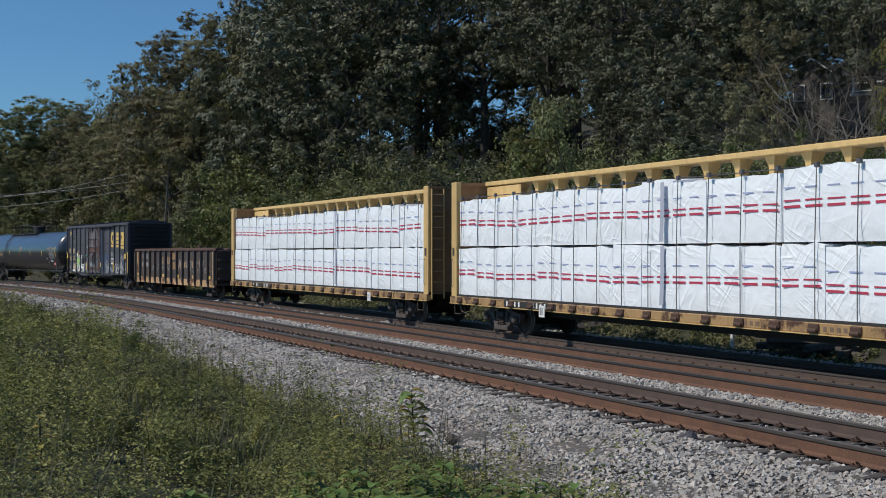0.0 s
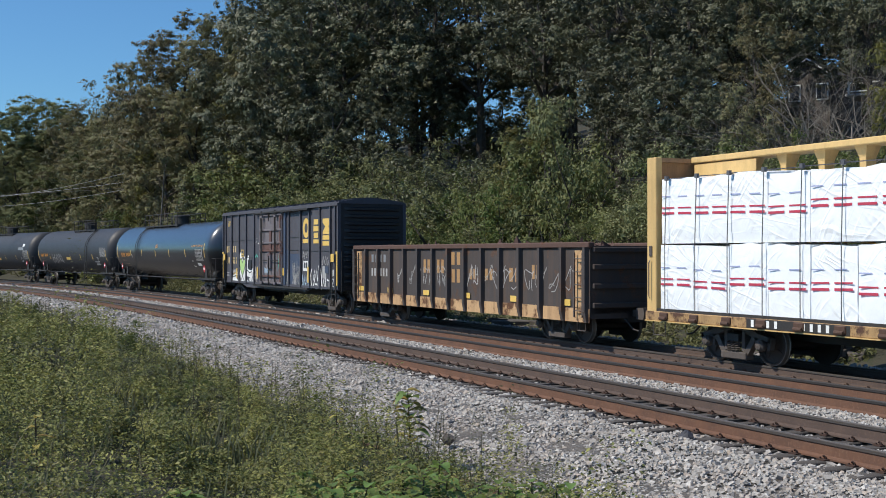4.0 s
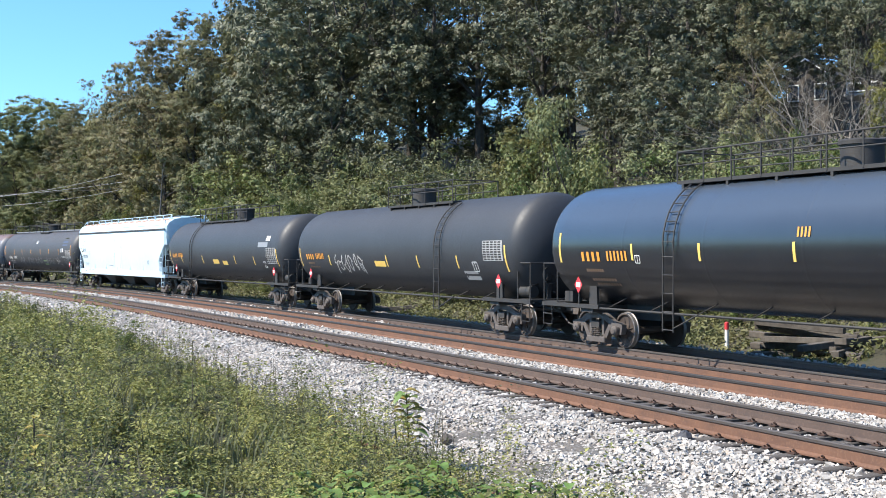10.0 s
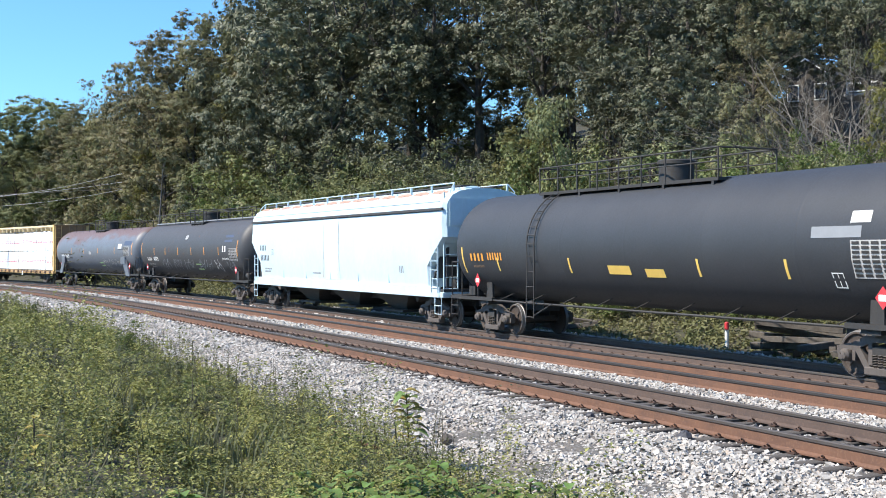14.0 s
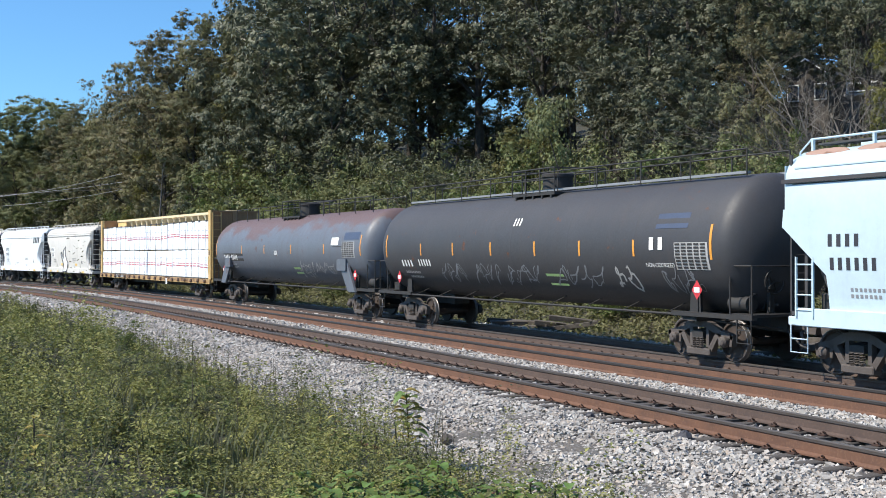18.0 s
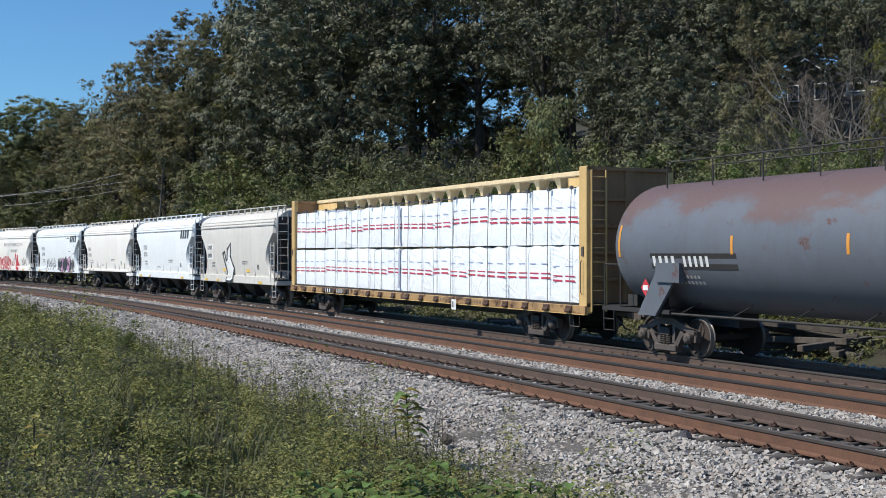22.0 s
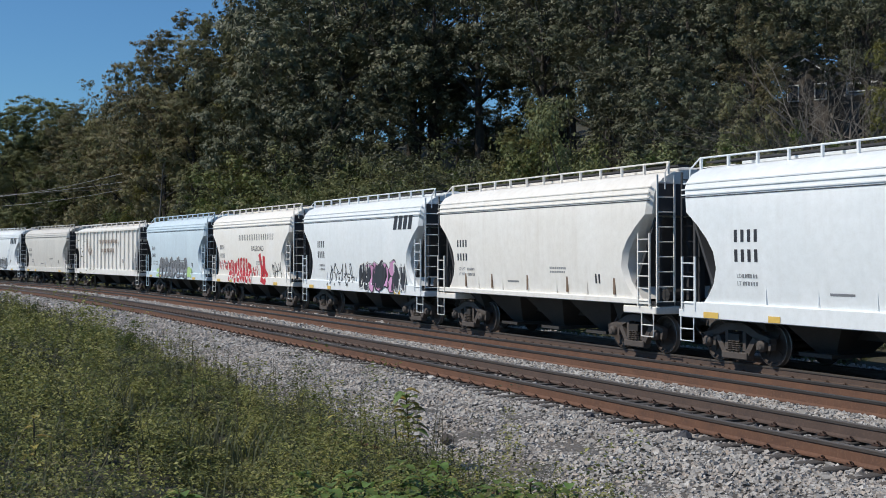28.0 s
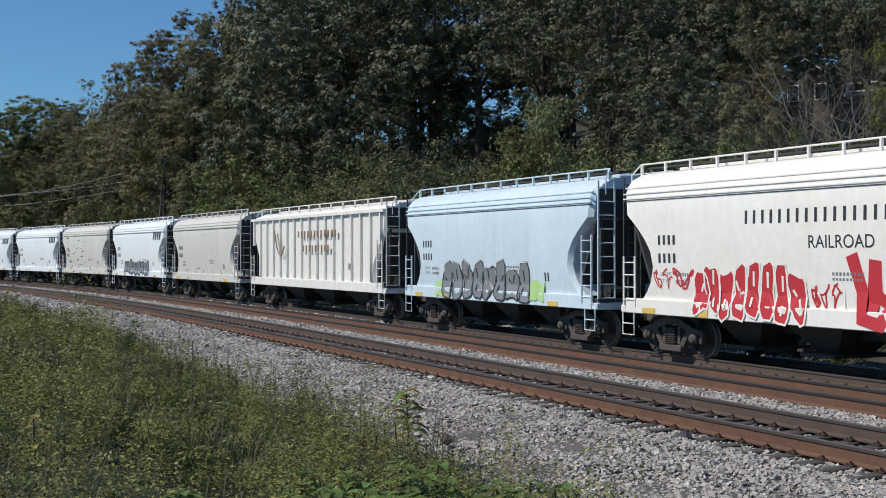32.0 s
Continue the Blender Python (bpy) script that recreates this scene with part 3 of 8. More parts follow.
def clip_mesh():
    """A spring clip on its plate: a curl of steel bar beside the rail's foot."""
    m = Mesh()
    m.box(-0.07, 0.07, -0.02, 0.09, -0.012, 0.004)
    m.tube([(-0.045, 0.02, 0.0), (-0.05, 0.045, 0.04), (-0.028, 0.058, 0.056), (0.0, 0.048, 0.046), (0.015, 0.025, 0.027), (0.028, -0.005, 0.024)], 0.009, 5)
    m.box(0.04, 0.06, 0.035, 0.055, 0, 0.026)
    return m.data("clip", CLIP)


def build_tracks():
    rnd = random.Random(8)
    ties = [tie_mesh("tie", 2.78, rnd) for _ in range(5)]
    clip = clip_mesh()
    for centre, label, first, last in ((0.0, "railway track with rusty rails on timber ties, carrying the train", -90, 34), (TRACK_NEAR, "empty railway track with rusty worn rails on timber ties", -85, 40)):
        tr = thing("railway_track", label, "railway track", kind="structure")
        tall = 1.27 if centre > 1 else 1.05     # rails stretched taller to fit the camera's view
        rail(centre - 0.7525, tr, tall=tall, mat=RAIL_DULL)
        rail(centre + 0.7525, tr, tall=tall, mat=RAIL_RUST if centre > 1 else RAIL_DULL)
        foot = -0.186 * tall
        s, count = first, 0
        while s < last and count < 290:
            t = part("tie", rnd.choice(ties), None, tr, at=line_pose(s, centre + rnd.uniform(-0.06, 0.06), foot - 0.002 + rnd.uniform(-0.012, 0.002), rnd.uniform(-1.2, 1.2)))
            if s > -45 and centre > 1:
                for o, face in ((centre + 0.7525, 1), (centre - 0.7525, 1), (centre + 0.7525, -1)):
                    part("rail_clip", clip, None, t, at=t.matrix_basis.inverted() @ line_pose(s, o + face * 0.075, foot + 0.012, 180 if face > 0 else 0))
            elif s > -45:
                part("rail_clip", clip, None, t, at=t.matrix_basis.inverted() @ line_pose(s, 0.7525 + 0.075, foot + 0.012, 180))
            s += 0.52 + rnd.uniform(-0.03, 0.03)
            count += 1
    for o in (SPARE_FAR, SPARE_NEAR):
        r = thing("spare_rail", "long rusty spare rail laid in the ballast between the tracks", "rail", "spare rails between the tracks", "structure")
        rail(o, r, z=0.055, tall=1.35, head=RAIL_DARK)
    r = thing("old_rail", "short rusty old rail lying along the edge of the weeds", "rail")
    rail(11.75, r, 14.0, 27.0, z=-0.28, head=RAIL_RUST)
    for x, y, size, label, mat in ((3.47, 17.0, 0.12, "dark lump of slag lying on the ballast", MARK_BLACK), (0.05, 16.9, 0.10, "grey chunk of rock at the weeds' edge", OLD_TIE), (2.4, 19.3, 0.09, "dark lump of slag lying on the ballast", MARK_BLACK)):
        rr = random.Random(int(x * 100))
        m = Mesh().lathe([(-0.8, 0.3), (-0.4, 0.85), (0.1, 1.0), (0.55, 0.7), (0.8, 0.25)], 8, "z")
        m.v = [tuple(c * size * rr.uniform(0.8, 1.15) for c in v) for v in m.v]
        ob = tagged(new("rock", m.data("rock", mat)), label, "rock")
        ob.matrix_basis = pose(x, y, -0.30 + size * 0.7)


build_tracks()

# ---- the train
WHEEL_R = 0.457
CARS = []     # (car, metres along the train at the clip's start, half the distance between its trucks)
WHEELS = []   # wheelsets, which roll


def wheelset_mesh():
    m = Mesh()
    for sgn in (-1, 1):
        prof = [(0.66, 0.09), (0.665, 0.12), (0.69, 0.2), (0.685, 0.36), (0.672, 0.40), (0.672, 0.475), (0.688, 0.484), (0.702, 0.475), (0.712, 0.459), (0.80, 0.452), (0.806, 0.44), (0.806, 0.40), (0.765, 0.375), (0.74, 0.2), (0.775, 0.13), (0.78, 0.09)]
        m.lathe([(sgn * a, r) for a, r in prof], 22, "y")
    m.lathe([(-1.02, 0.075), (-0.6, 0.085), (0, 0.08), (0.6, 0.085), (1.02, 0.075)], 10, "y")
    for k in range(4):  # cast ribs and marks on the plates
        a = k * math.pi / 2 + 0.3
        for sgn in (-1, 1):
            m.tube([(0.15 * math.cos(a), sgn * 0.772, 0.15 * math.sin(a)), (0.34 * math.cos(a), sgn * 0.752, 0.34 * math.sin(a))], 0.014, 4)
    me = m.data("wheelset", WHEEL, 40)
    me.materials.append(TREAD)
    for p in me.polygons:
        c = p.center
        if math.hypot(c.x, c.z) > 0.425 and 0.70 < abs(c.y):
            p.material_index = 1
    return me


def side_frame_mesh():
    """A cast truck side: an arched top bar, a dropped bottom, windows and pedestal jaws."""
    m = Mesh()
    y0, y1 = -0.07, 0.07
    top = [(-1.16, 0.50), (-1.15, 0.60), (-1.05, 0.65), (-0.75, 0.70), (-0.4, 0.86), (-0.2, 0.90), (0.2, 0.90), (0.4, 0.86), (0.75, 0.70), (1.05, 0.65), (1.15, 0.60), (1.16, 0.50)]
    low = [(-1.16, 0.50), (-1.0, 0.55), (-0.72, 0.56), (-0.5, 0.64), (-0.3, 0.72), (-0.2, 0.74), (0.2, 0.74), (0.3, 0.72), (0.5, 0.64), (0.72, 0.56), (1.0, 0.55), (1.16, 0.50)]
    for i in range(len(top) - 1):
        if top[i] != low[i] or top[i + 1] != low[i + 1]:
            m.prism([low[i], low[i + 1], top[i + 1], top[i]], y0, y1)
    for sg in (-1, 1):
        m.prism([(sg * 0.72, 0.62), (sg * 0.56, 0.62), (sg * 0.25, 0.20), (sg * 0.42, 0.20)], y0, y1)       # slanting arm
        m.prism([(sg * 0.34, 0.72), (sg * 0.24, 0.72), (sg * 0.24, 0.30), (sg * 0.34, 0.30)], y0, y1)        # column
        m.prism([(sg * 1.16, 0.62), (sg * 1.07, 0.62), (sg * 1.05, 0.36), (sg * 1.12, 0.36)], y0, y1)        # outer jaw
        m.prism([(sg * 0.76, 0.62), (sg * 0.66, 0.62), (sg * 0.68, 0.36), (sg * 0.75, 0.36)], y0, y1)        # inner jaw
    m.box(-0.42, 0.42, y0 - 0.05, y1 + 0.05, 0.11, 0.27, 0.02)                                              # spring seat
    return m.data("side_frame", STEEL_DARK)


def spring_mesh():
    m = Mesh()
    for cx in (-0.13, 0.0, 0.13):
        for cy in (-0.09,):
            pts = [(cx + 0.058 * math.cos(a), cy + 0.058 * math.sin(a), 0.27 + 0.24 * a / (2 * math.pi * 5)) for a in np.linspace(0, 2 * math.pi * 5, 31)]
            m.tube(pts, 0.014, 3)
    return m.data("spring_nest", STEEL_DARK)


def bearing_mesh():
    m = Mesh()
    m.lathe([(-0.02, 0.06), (0.0, 0.125), (0.10, 0.125), (0.13, 0.10), (0.15, 0.085), (0.165, 0.0)], 16, "y")
    for k in range(3):
        a = k * 2.094 + 0.5
        m.lathe([(0.12, 0.018), (0.165, 0.018)], 6, "y", (0.06 * math.cos(a), 0, 0.06 * math.sin(a)))
    return m.data("bearing", STEEL_DARK, 35)


def bolster_mesh():
    m = Mesh()
    m.loft([[(-0.19, y, 0.50), (0.19, y, 0.50), (0.19, y, t), (-0.19, y, t)] for y, t in ((-1.12, 0.66), (-0.7, 0.72), (-0.3, 0.72), (0.3, 0.72), (0.7, 0.72), (1.12, 0.66))])
    for x in (-0.62, 0.62):
        m.tube([(x, -0.85, 0.34), (x, 0.85, 0.34)], 0.045, 6)     # brake beams
        for y in (-0.72, 0.72):
            m.box(x - 0.03, x + 0.03, y - 0.06, y + 0.06, 0.24, 0.5)
    m.lathe([(0.7, 0.2), (0.86, 0.2)], 14, "z")
    return m.data("truck", UNDER)


WHEELSET, SIDE_FRAME, SPRINGS, BEARING, BOLSTER = wheelset_mesh(), side_frame_mesh(), spring_mesh(), bearing_mesh(), bolster_mesh()


def truck(car, x):
    t = part("truck", BOLSTER, None, car, "grimy cast steel truck", at=(x, 0, 0))
    for y in (-1.0, 1.0):
        part("side_frame", SIDE_FRAME, None, t, at=(0, y, 0))
        part("spring_nest", SPRINGS, None, t, at=pose(0, y, 0, 0, 0, 0 if y < 0 else 180))
        for bx in (-0.89, 0.89):
            part("bearing", BEARING, None, t, at=pose(bx, y + (0.04 if y > 0 else -0.04), WHEEL_R, 0, 0, 0 if y > 0 else 180))
    for bx in (-0.89, 0.89):
        w = part("wheelset", WHEELSET, None, t, at=(bx, 0, WHEEL_R))
        WHEELS.append((w, bx))


def coupler_mesh():
    m = Mesh()
    m.box(-0.2, 0.55, -0.09, 0.09, 0.76, 0.94, 0.02)
    m.prism([(0.45, 0.70), (0.78, 0.70), (0.82, 0.85), (0.78, 1.0), (0.45, 1.0)], -0.15, 0.12)
    return m.data("coupler", STEEL_DARK)


COUPLER = coupler_mesh()


def hose_mesh():
    m = Mesh()
    m.tube([(0.1, -0.3, 0.75), (0.3, -0.3, 0.62), (0.5, -0.28, 0.45), (0.68, -0.22, 0.40)], 0.025, 6)
    m.tube([(0.0, 1.2, 0.95), (0.02, 0.35, 0.92), (0.1, 0.1, 0.9)], 0.016, 5)
    return m.data("brake_hose", UNDER, 50)


HOSE = hose_mesh()


def start_car(name, label, category, group, u, half, trucks):
    car = thing(name, label, category, group)
    for x in (-trucks, trucks):
        truck(car, x)
    for sg in (1, -1):
        part("coupler", COUPLER, None, car, at=pose(sg * (half - 0.82), 0, 0, 0, 0, 0 if sg > 0 else 180))
        part("brake_hose", HOSE, None, car, at=pose(sg * (half - 0.82), 0, 0, 0, 0, 0 if sg > 0 else 180))
    CARS.append((car, u, trucks))
    return car


def bars(car, name, material, x, z, w, h, n, gap=0.25, y=None, face=None, lean=0.0, label=""):
    """A line of writing that cannot be set in letters: plain bars, one for each sign. x runs along the car, w is the width of the line."""
    step = w / n
    m, last = Mesh(), None
    for i in range(n):
        x0 = x + i * step
        x1 = x0 + step * (1 - gap) * (1.0 if n == 1 else 0.82 if h < 0.15 else 0.66)
        q = [(x0, z), (x1, z), (x1 + lean * h, z + h), (x0 + lean * h, z + h)]
        m.add([(a, face(b) if face else y, b) for a, b in q], [(0, 1, 2, 3)])
        if h > 0.17 and i < n - 1:        # large signs are painted one by one
            part(name, m, material, car, label)
            m = Mesh()
    return part(name, m, material, car, label)


def stroke(m, pts, width, y, face=None):
    """A flat painted stroke: one ribbon through points in x and z."""
    p = [Vector(q) for q in pts]
    d = [(b - a).normalized() for a, b in zip(p, p[1:])]
    p[0], p[-1] = p[0] - d[0] * width * 0.35, p[-1] + d[-1] * width * 0.35
    row = []
    for i, q in enumerate(p):
        t = d[max(i - 1, 0)] + d[min(i, len(d) - 1)]
        t = t.normalized() if t.length > 0.3 else d[min(i, len(d) - 1)]
        n = Vector((-t.y, t.x)) * width / 2
        for e in (q + n, q - n):
            row.append((e.x, face(e.y) if face else y, e.y))
    m.add(row, [(2 * i, 2 * i + 1, 2 * i + 3, 2 * i + 2) for i in range(len(p) - 1)])


def scrawl(car, material, x, z, w, h, seed, width=0.06, y=-1.6, face=None, loops=7, label=""):
    """A sprayed tag with no readable sign: a run of loops and zigzags."""
    rnd = random.Random(seed)
    for i in range(loops):
        cx = x + (i + 0.5) * w / loops
        ph, ph2, turn, lean = rnd.uniform(0, 6), rnd.uniform(0, 6), rnd.uniform(4.5, 8.0), rnd.uniform(0.05, 0.3)
        pts = []
        for j in range(16):
            a = turn * j / 15
            pts.append((cx + w / loops * (0.36 * math.cos(a + ph) + 0.2 * math.cos(2.3 * a + ph2) + lean * math.sin(1.1 * a + ph2)), z + h / 2 + h * (0.34 * math.sin(1.15 * a + ph2) + 0.16 * math.sin(2.9 * a + ph))))
        m = Mesh()
        stroke(m, pts, width * rnd.uniform(0.8, 1.2), y, face)
        part("graffiti", m, material, car, label)


def blob(car, material, x, z, w, h, seed, y=-1.6, face=None, label="", spikes=18, rag=0.35):
    """The filled patch of a sprayed piece, with a ragged outline."""
    rnd = random.Random(seed)
    n = spikes
    m = Mesh()
    top = [(x + w * i / n, z + h * (1 - rag * rnd.random())) for i in range(n + 1)]
    low = [(x + w * i / n, z + h * rag * 0.6 * rnd.random()) for i in range(n + 1)]
    for i in range(n):
        q = [low[i], low[i + 1], top[i + 1], top[i]]
        zs = [q[0][1], (q[0][1] + q[3][1]) / 2, q[3][1]]
        m.add([(a, face(b) if face else y, b) for a, b in q], [(0, 1, 2, 3)])
    return part("graffiti", m, material, car, label)


def bubbles(car, fill, outline, x, z, w, h, n, seed, y=-1.6, face=None, label="", glint=None):
    """A sprayed piece: a row of fat rounded signs without meaning, each filled, outlined and notched."""
    rnd = random.Random(seed)
    f = face or (lambda b: y)
    step = w / n
    for i in range(n):
        fills = Mesh()
        cx, cz = x + (i + 0.5) * step, z + h / 2 + rnd.uniform(-0.06, 0.06) * h
        k = 14
        ph = rnd.uniform(0, 6)
        ring = []
        for j in range(k):
            a = 2 * math.pi * j / k
            e = 1 + 0.2 * math.sin(2 * a + ph) + 0.13 * math.sin(3 * a + ph * 2) + rnd.uniform(-0.08, 0.08)
            ring.append((cx + math.copysign(abs(math.cos(a)) ** 0.6, math.cos(a)) * step * 0.54 * e, cz + math.copysign(abs(math.sin(a)) ** 0.6, math.sin(a)) * h * 0.47 * e))
        fills.add([(cx, f(cz), cz)] + [(a, f(b), b) for a, b in ring], [(0, j + 1, (j + 1) % k + 1) for j in range(k)])
        g = part("graffiti", fills, fill, car, label)
        lines = Mesh()
        stroke(lines, ring + ring[:1], 0.05, y, lambda b: f(b) - 0.006)
        part("outline", lines, outline, g)
        for _ in range(2):
            a0 = rnd.uniform(0, 6)
            lines = Mesh()
            stroke(lines, [(cx + math.cos(a0) * step * 0.1, cz + math.sin(a0) * h * 0.1), (cx + math.cos(a0) * step * 0.28, cz + math.sin(a0) * h * 0.36)], 0.06, y, lambda b: f(b) - 0.006)
            part("notch", lines, outline, g)
        if glint:
            lights = Mesh()
            stroke(lights, [(p, q) for p, q in ring[3:7]], 0.025, y, lambda b: f(b) - 0.01)
            part("highlight", lights, glint, g)


def lettering(car, text, material, x, z, size, y=None, face=None, shear=0.0):
    """Words in the built-in font on the side that faces the camera."""
    cu = bpy.data.curves.new("words", "FONT")
    cu.body, cu.size, cu.shear = text, size, shear
    tmp = bpy.data.objects.new("words", cu)
    scene.collection.objects.link(tmp)
    me = bpy.data.meshes.new_from_object(tmp)
    bpy.data.objects.remove(tmp)
    for v in me.vertices:
        a, b = v.co.x + x, v.co.y + z
        v.co = (a, face(b) if face else y, b)
    me.materials.clear()
    me.materials.append(material)
    ob = new("lettering", me)
    ob.parent = car
    return ob


def ladder(car, name, material, x, y, z0, z1, along=True, width=0.42, rungs=8, r=0.014):
    m = Mesh()
    d = (width / 2, 0) if along else (0, width / 2)
    for sg in (-1, 1):
        m.box(x + sg * d[0] - 0.02, x + sg * d[0] + 0.02, y + sg * d[1] - 0.02, y + sg * d[1] + 0.02, z0, z1)
    for i in range(rungs):
        z = z0 + (z1 - z0) * (i + 0.5) / rungs
        m.tube([(x - d[0], y - d[1], z), (x + d[0], y + d[1], z)], r, 5)
    return part(name, m, material, car)


def winch_mesh():
    m = Mesh().box(-0.15, 0.15, -0.085, -0.02, 0.88, 1.04, 0.02)
    m.lathe([(-0.12, 0.045), (0.12, 0.045)], 8, "x", (0, -0.08, 0.9))
    return m.data("strap_winch", RUSTY_STEEL)


WINCH = winch_mesh()


def lumber_car(u, seed, label, notice, fold, H=11.4, frame_paint=YELLOW):
    """Centre-beam flat car with two tiers of wrapped lumber on each side."""
    car = start_car("lumber_car", label, "railway car", "centre-beam lumber cars in the train", u, 12.1, 8.6)
    rnd = random.Random(seed)
    part("deck", Mesh().box(-H, H, -1.38, 1.38, 1.02, 1.12).box(-H + 1.5, H - 1.5, -0.3, 0.3, 0.55, 1.02), UNDER, car)
    for y in (-1.45, 1.37):
        sill = part("side_sill", Mesh().box(-H, H, y, y + 0.08, 0.84, 1.055, 0.012), YELLOW_RUST, car, "worn yellow side sill")
        for i in range(20):
            x = -H + 0.75 + i * (2 * H - 1.5) / 19
            part("strap_winch", WINCH, None, sill, at=pose(x, y + 0.04, 0, 0, 0, 0 if y < 0 else 180))
        part("sill_cap", Mesh().box(-H, H, y - 0.02, y + 0.1, 0.815, 0.838), YELLOW, sill)
    # bulkheads with posts at the corners
    for sg in (-1, 1):
        b = part("bulkhead", Mesh().box(min(sg * (H - 0.1), sg * (H - 0.16)), max(sg * (H - 0.1), sg * (H - 0.16)), -1.36, 1.36, 1.12, 4.6), YELLOW_BROWN, car, "brown-yellow steel bulkhead")
        for y in (-1.4, 1.22):
            part("corner_post", Mesh().box(min(sg * H, sg * (H - 0.36)), max(sg * H, sg * (H - 0.36)), y, y + 0.18, 0.85, 4.7, 0.015), YELLOW, b)
        m = Mesh().box(min(sg * H, sg * (H - 0.3)), max(sg * H, sg * (H - 0.3)), -1.36, 1.36, 4.6, 4.7)
        for z in (1.7, 2.4, 3.1, 3.8):
            m.box(min(sg * H, sg * (H - 0.1)), max(sg * H, sg * (H - 0.1)), -1.22, 1.22, z, z + 0.09)
        m.box(min(sg * (H - 0.02), sg * (H - 0.1)), max(sg * (H - 0.02), sg * (H - 0.1)), -0.15, 0.15, 1.12, 4.6)
        part("bulkhead_rib", m, YELLOW_BROWN, b)
        ladder(car, "end_ladder", YELLOW, sg * (H + 0.06), -1.05, 0.9, 4.6, False, 0.45, 10)
        m = Mesh()
        m.tube([(sg * (H - 0.3), -1.42, 0.84), (sg * (H - 0.3), -1.42, 0.5), (sg * (H - 0.75), -1.42, 0.5), (sg * (H - 0.75), -1.42, 0.84)], 0.016, 5)
        part("stirrup_step", m, STEEL_DARK, car)
        m = Mesh()
        m.tube([(sg * (H - 0.17), -1.43, 1.35), (sg * (H - 0.17), -1.47, 1.4), (sg * (H - 0.17), -1.47, 2.2), (sg * (H - 0.17), -1.43, 2.25)], 0.014, 5)
        m.box(min(sg * (H - 0.12), sg * (H - 0.22)), max(sg * (H - 0.12), sg * (H - 0.22)), -1.425, -1.4, 2.35, 2.6)
        part("grab_iron", m, STEEL_DARK, car)
    # the centre beam
    part("top_chord", Mesh().box(-H + 0.3, H - 0.3, -0.33, 0.33, 4.59, 4.73, 0.02), frame_paint, car, "yellow top chord of the centre beam")
    cols = 19
    for i in range(cols):
        x = -H + 1.0 + i * (2 * H - 2.0) / (cols - 1)
        m = Mesh().loft([[(x - w, -t, z), (x + w, -t, z), (x + w, t, z), (x - w, t, z)] for z, w, t in ((1.1, 0.10, 0.3), (2.2, 0.09, 0.12), (3.8, 0.08, 0.12), (4.36, 0.09, 0.14), (4.59, 0.17, 0.2))])
        part("column", m, frame_paint, car)
    m = Mesh()
    for i in range(cols - 1):
        x0 = -H + 1.0 + i * (2 * H - 2.0) / (cols - 1)
        x1 = x0 + (2 * H - 2.0) / (cols - 1)
        m.tube([(x0, 0, 1.3 if i % 2 else 4.2), (x1, 0, 4.2 if i % 2 else 1.3)], 0.04, 4)
    part("brace", m, YELLOW, car)
    # solid gusset panels beside the bulkheads
    for sg in (-1, 1):
        part("gusset", Mesh().box(min(sg * (H - 0.4), sg * (H - 2.6)), max(sg * (H - 0.4), sg * (H - 2.6)), -0.3, -0.26, 4.0, 4.55), YELLOW, car)
    # wrapped lumber: two tiers on each side, packs with soft uneven skins
    for side in (-1, 1):
        for tier, (z0, z1) in enumerate(((1.06, 2.62), (2.65, 4.13))):
            x = -H + 0.45
            while x < H - 0.9:
                w = rnd.choice((1.25, 1.25, 1.25, 2.5, 3.7))
                w = min(w, H - 0.45 - x)
                if H - 0.45 - x - w < 0.9:
                    w = H - 0.45 - x
                dz, dy = rnd.uniform(-0.05, 0.02) if tier == 0 else rnd.uniform(-0.07, 0.06), rnd.uniform(0, 0.03)
                pack = part("lumber_pack", wrapped(x + 0.012, x + w - 0.012, 0.36, 1.36 + dy - (0.04 if tier else 0), z0, z1 + dz, side, rnd), WRAP, car, "lumber pack in white plastic wrap", smooth=50)
                if side < 0:
                    face_y = -(1.375 + dy - (0.04 if tier else 0))
                    zt = z0 + 0.62 + rnd.uniform(-0.05, 0.08)
                    tilt = rnd.uniform(-0.02, 0.02)
                    for j, (h, mat, pw, zz) in enumerate(((0.052, PRINT_RED, 0.68, 0.0), (0.034, PRINT_RED, 0.68, 0.135), (0.028, PRINT_BLUE, 0.48, 0.40))):
                        xx = x + 0.06
                        while xx + 0.2 < x + w:
                            x1 = min(xx + 0.62 * pw / 0.72 * 0.82, x + w - 0.05)
                            za, zb = zt + zz + (xx - x) * tilt, zt + zz + (x1 - x) * tilt
                            m = Mesh().add([(xx, face_y + 0.006, za), (x1, face_y + 0.006, zb), (x1, face_y + 0.006, zb + h), (xx, face_y + 0.006, za + h)], [(0, 1, 2, 3)])
                            part("print_line", m, mat, pack)
                            xx += 0.62
                x += w
    for z0, z1 in ((1.2, 2.6), (2.7, 4.1)):
        m = Mesh().add([(fold, -1.425, z0), (fold + 0.16, -1.425, z0), (fold + 0.2, -1.425, (z0 + z1) / 2), (fold + 0.17, -1.40, z1), (fold + 0.02, -1.40, z1), (fold + 0.05, -1.425, (z0 + z1) / 2)], [(0, 1, 2, 5), (5, 2, 3, 4)])
        part("wrap_fold", m, WRAP_SHADE, car, "loose fold of the wrap, its shade put in as grey")
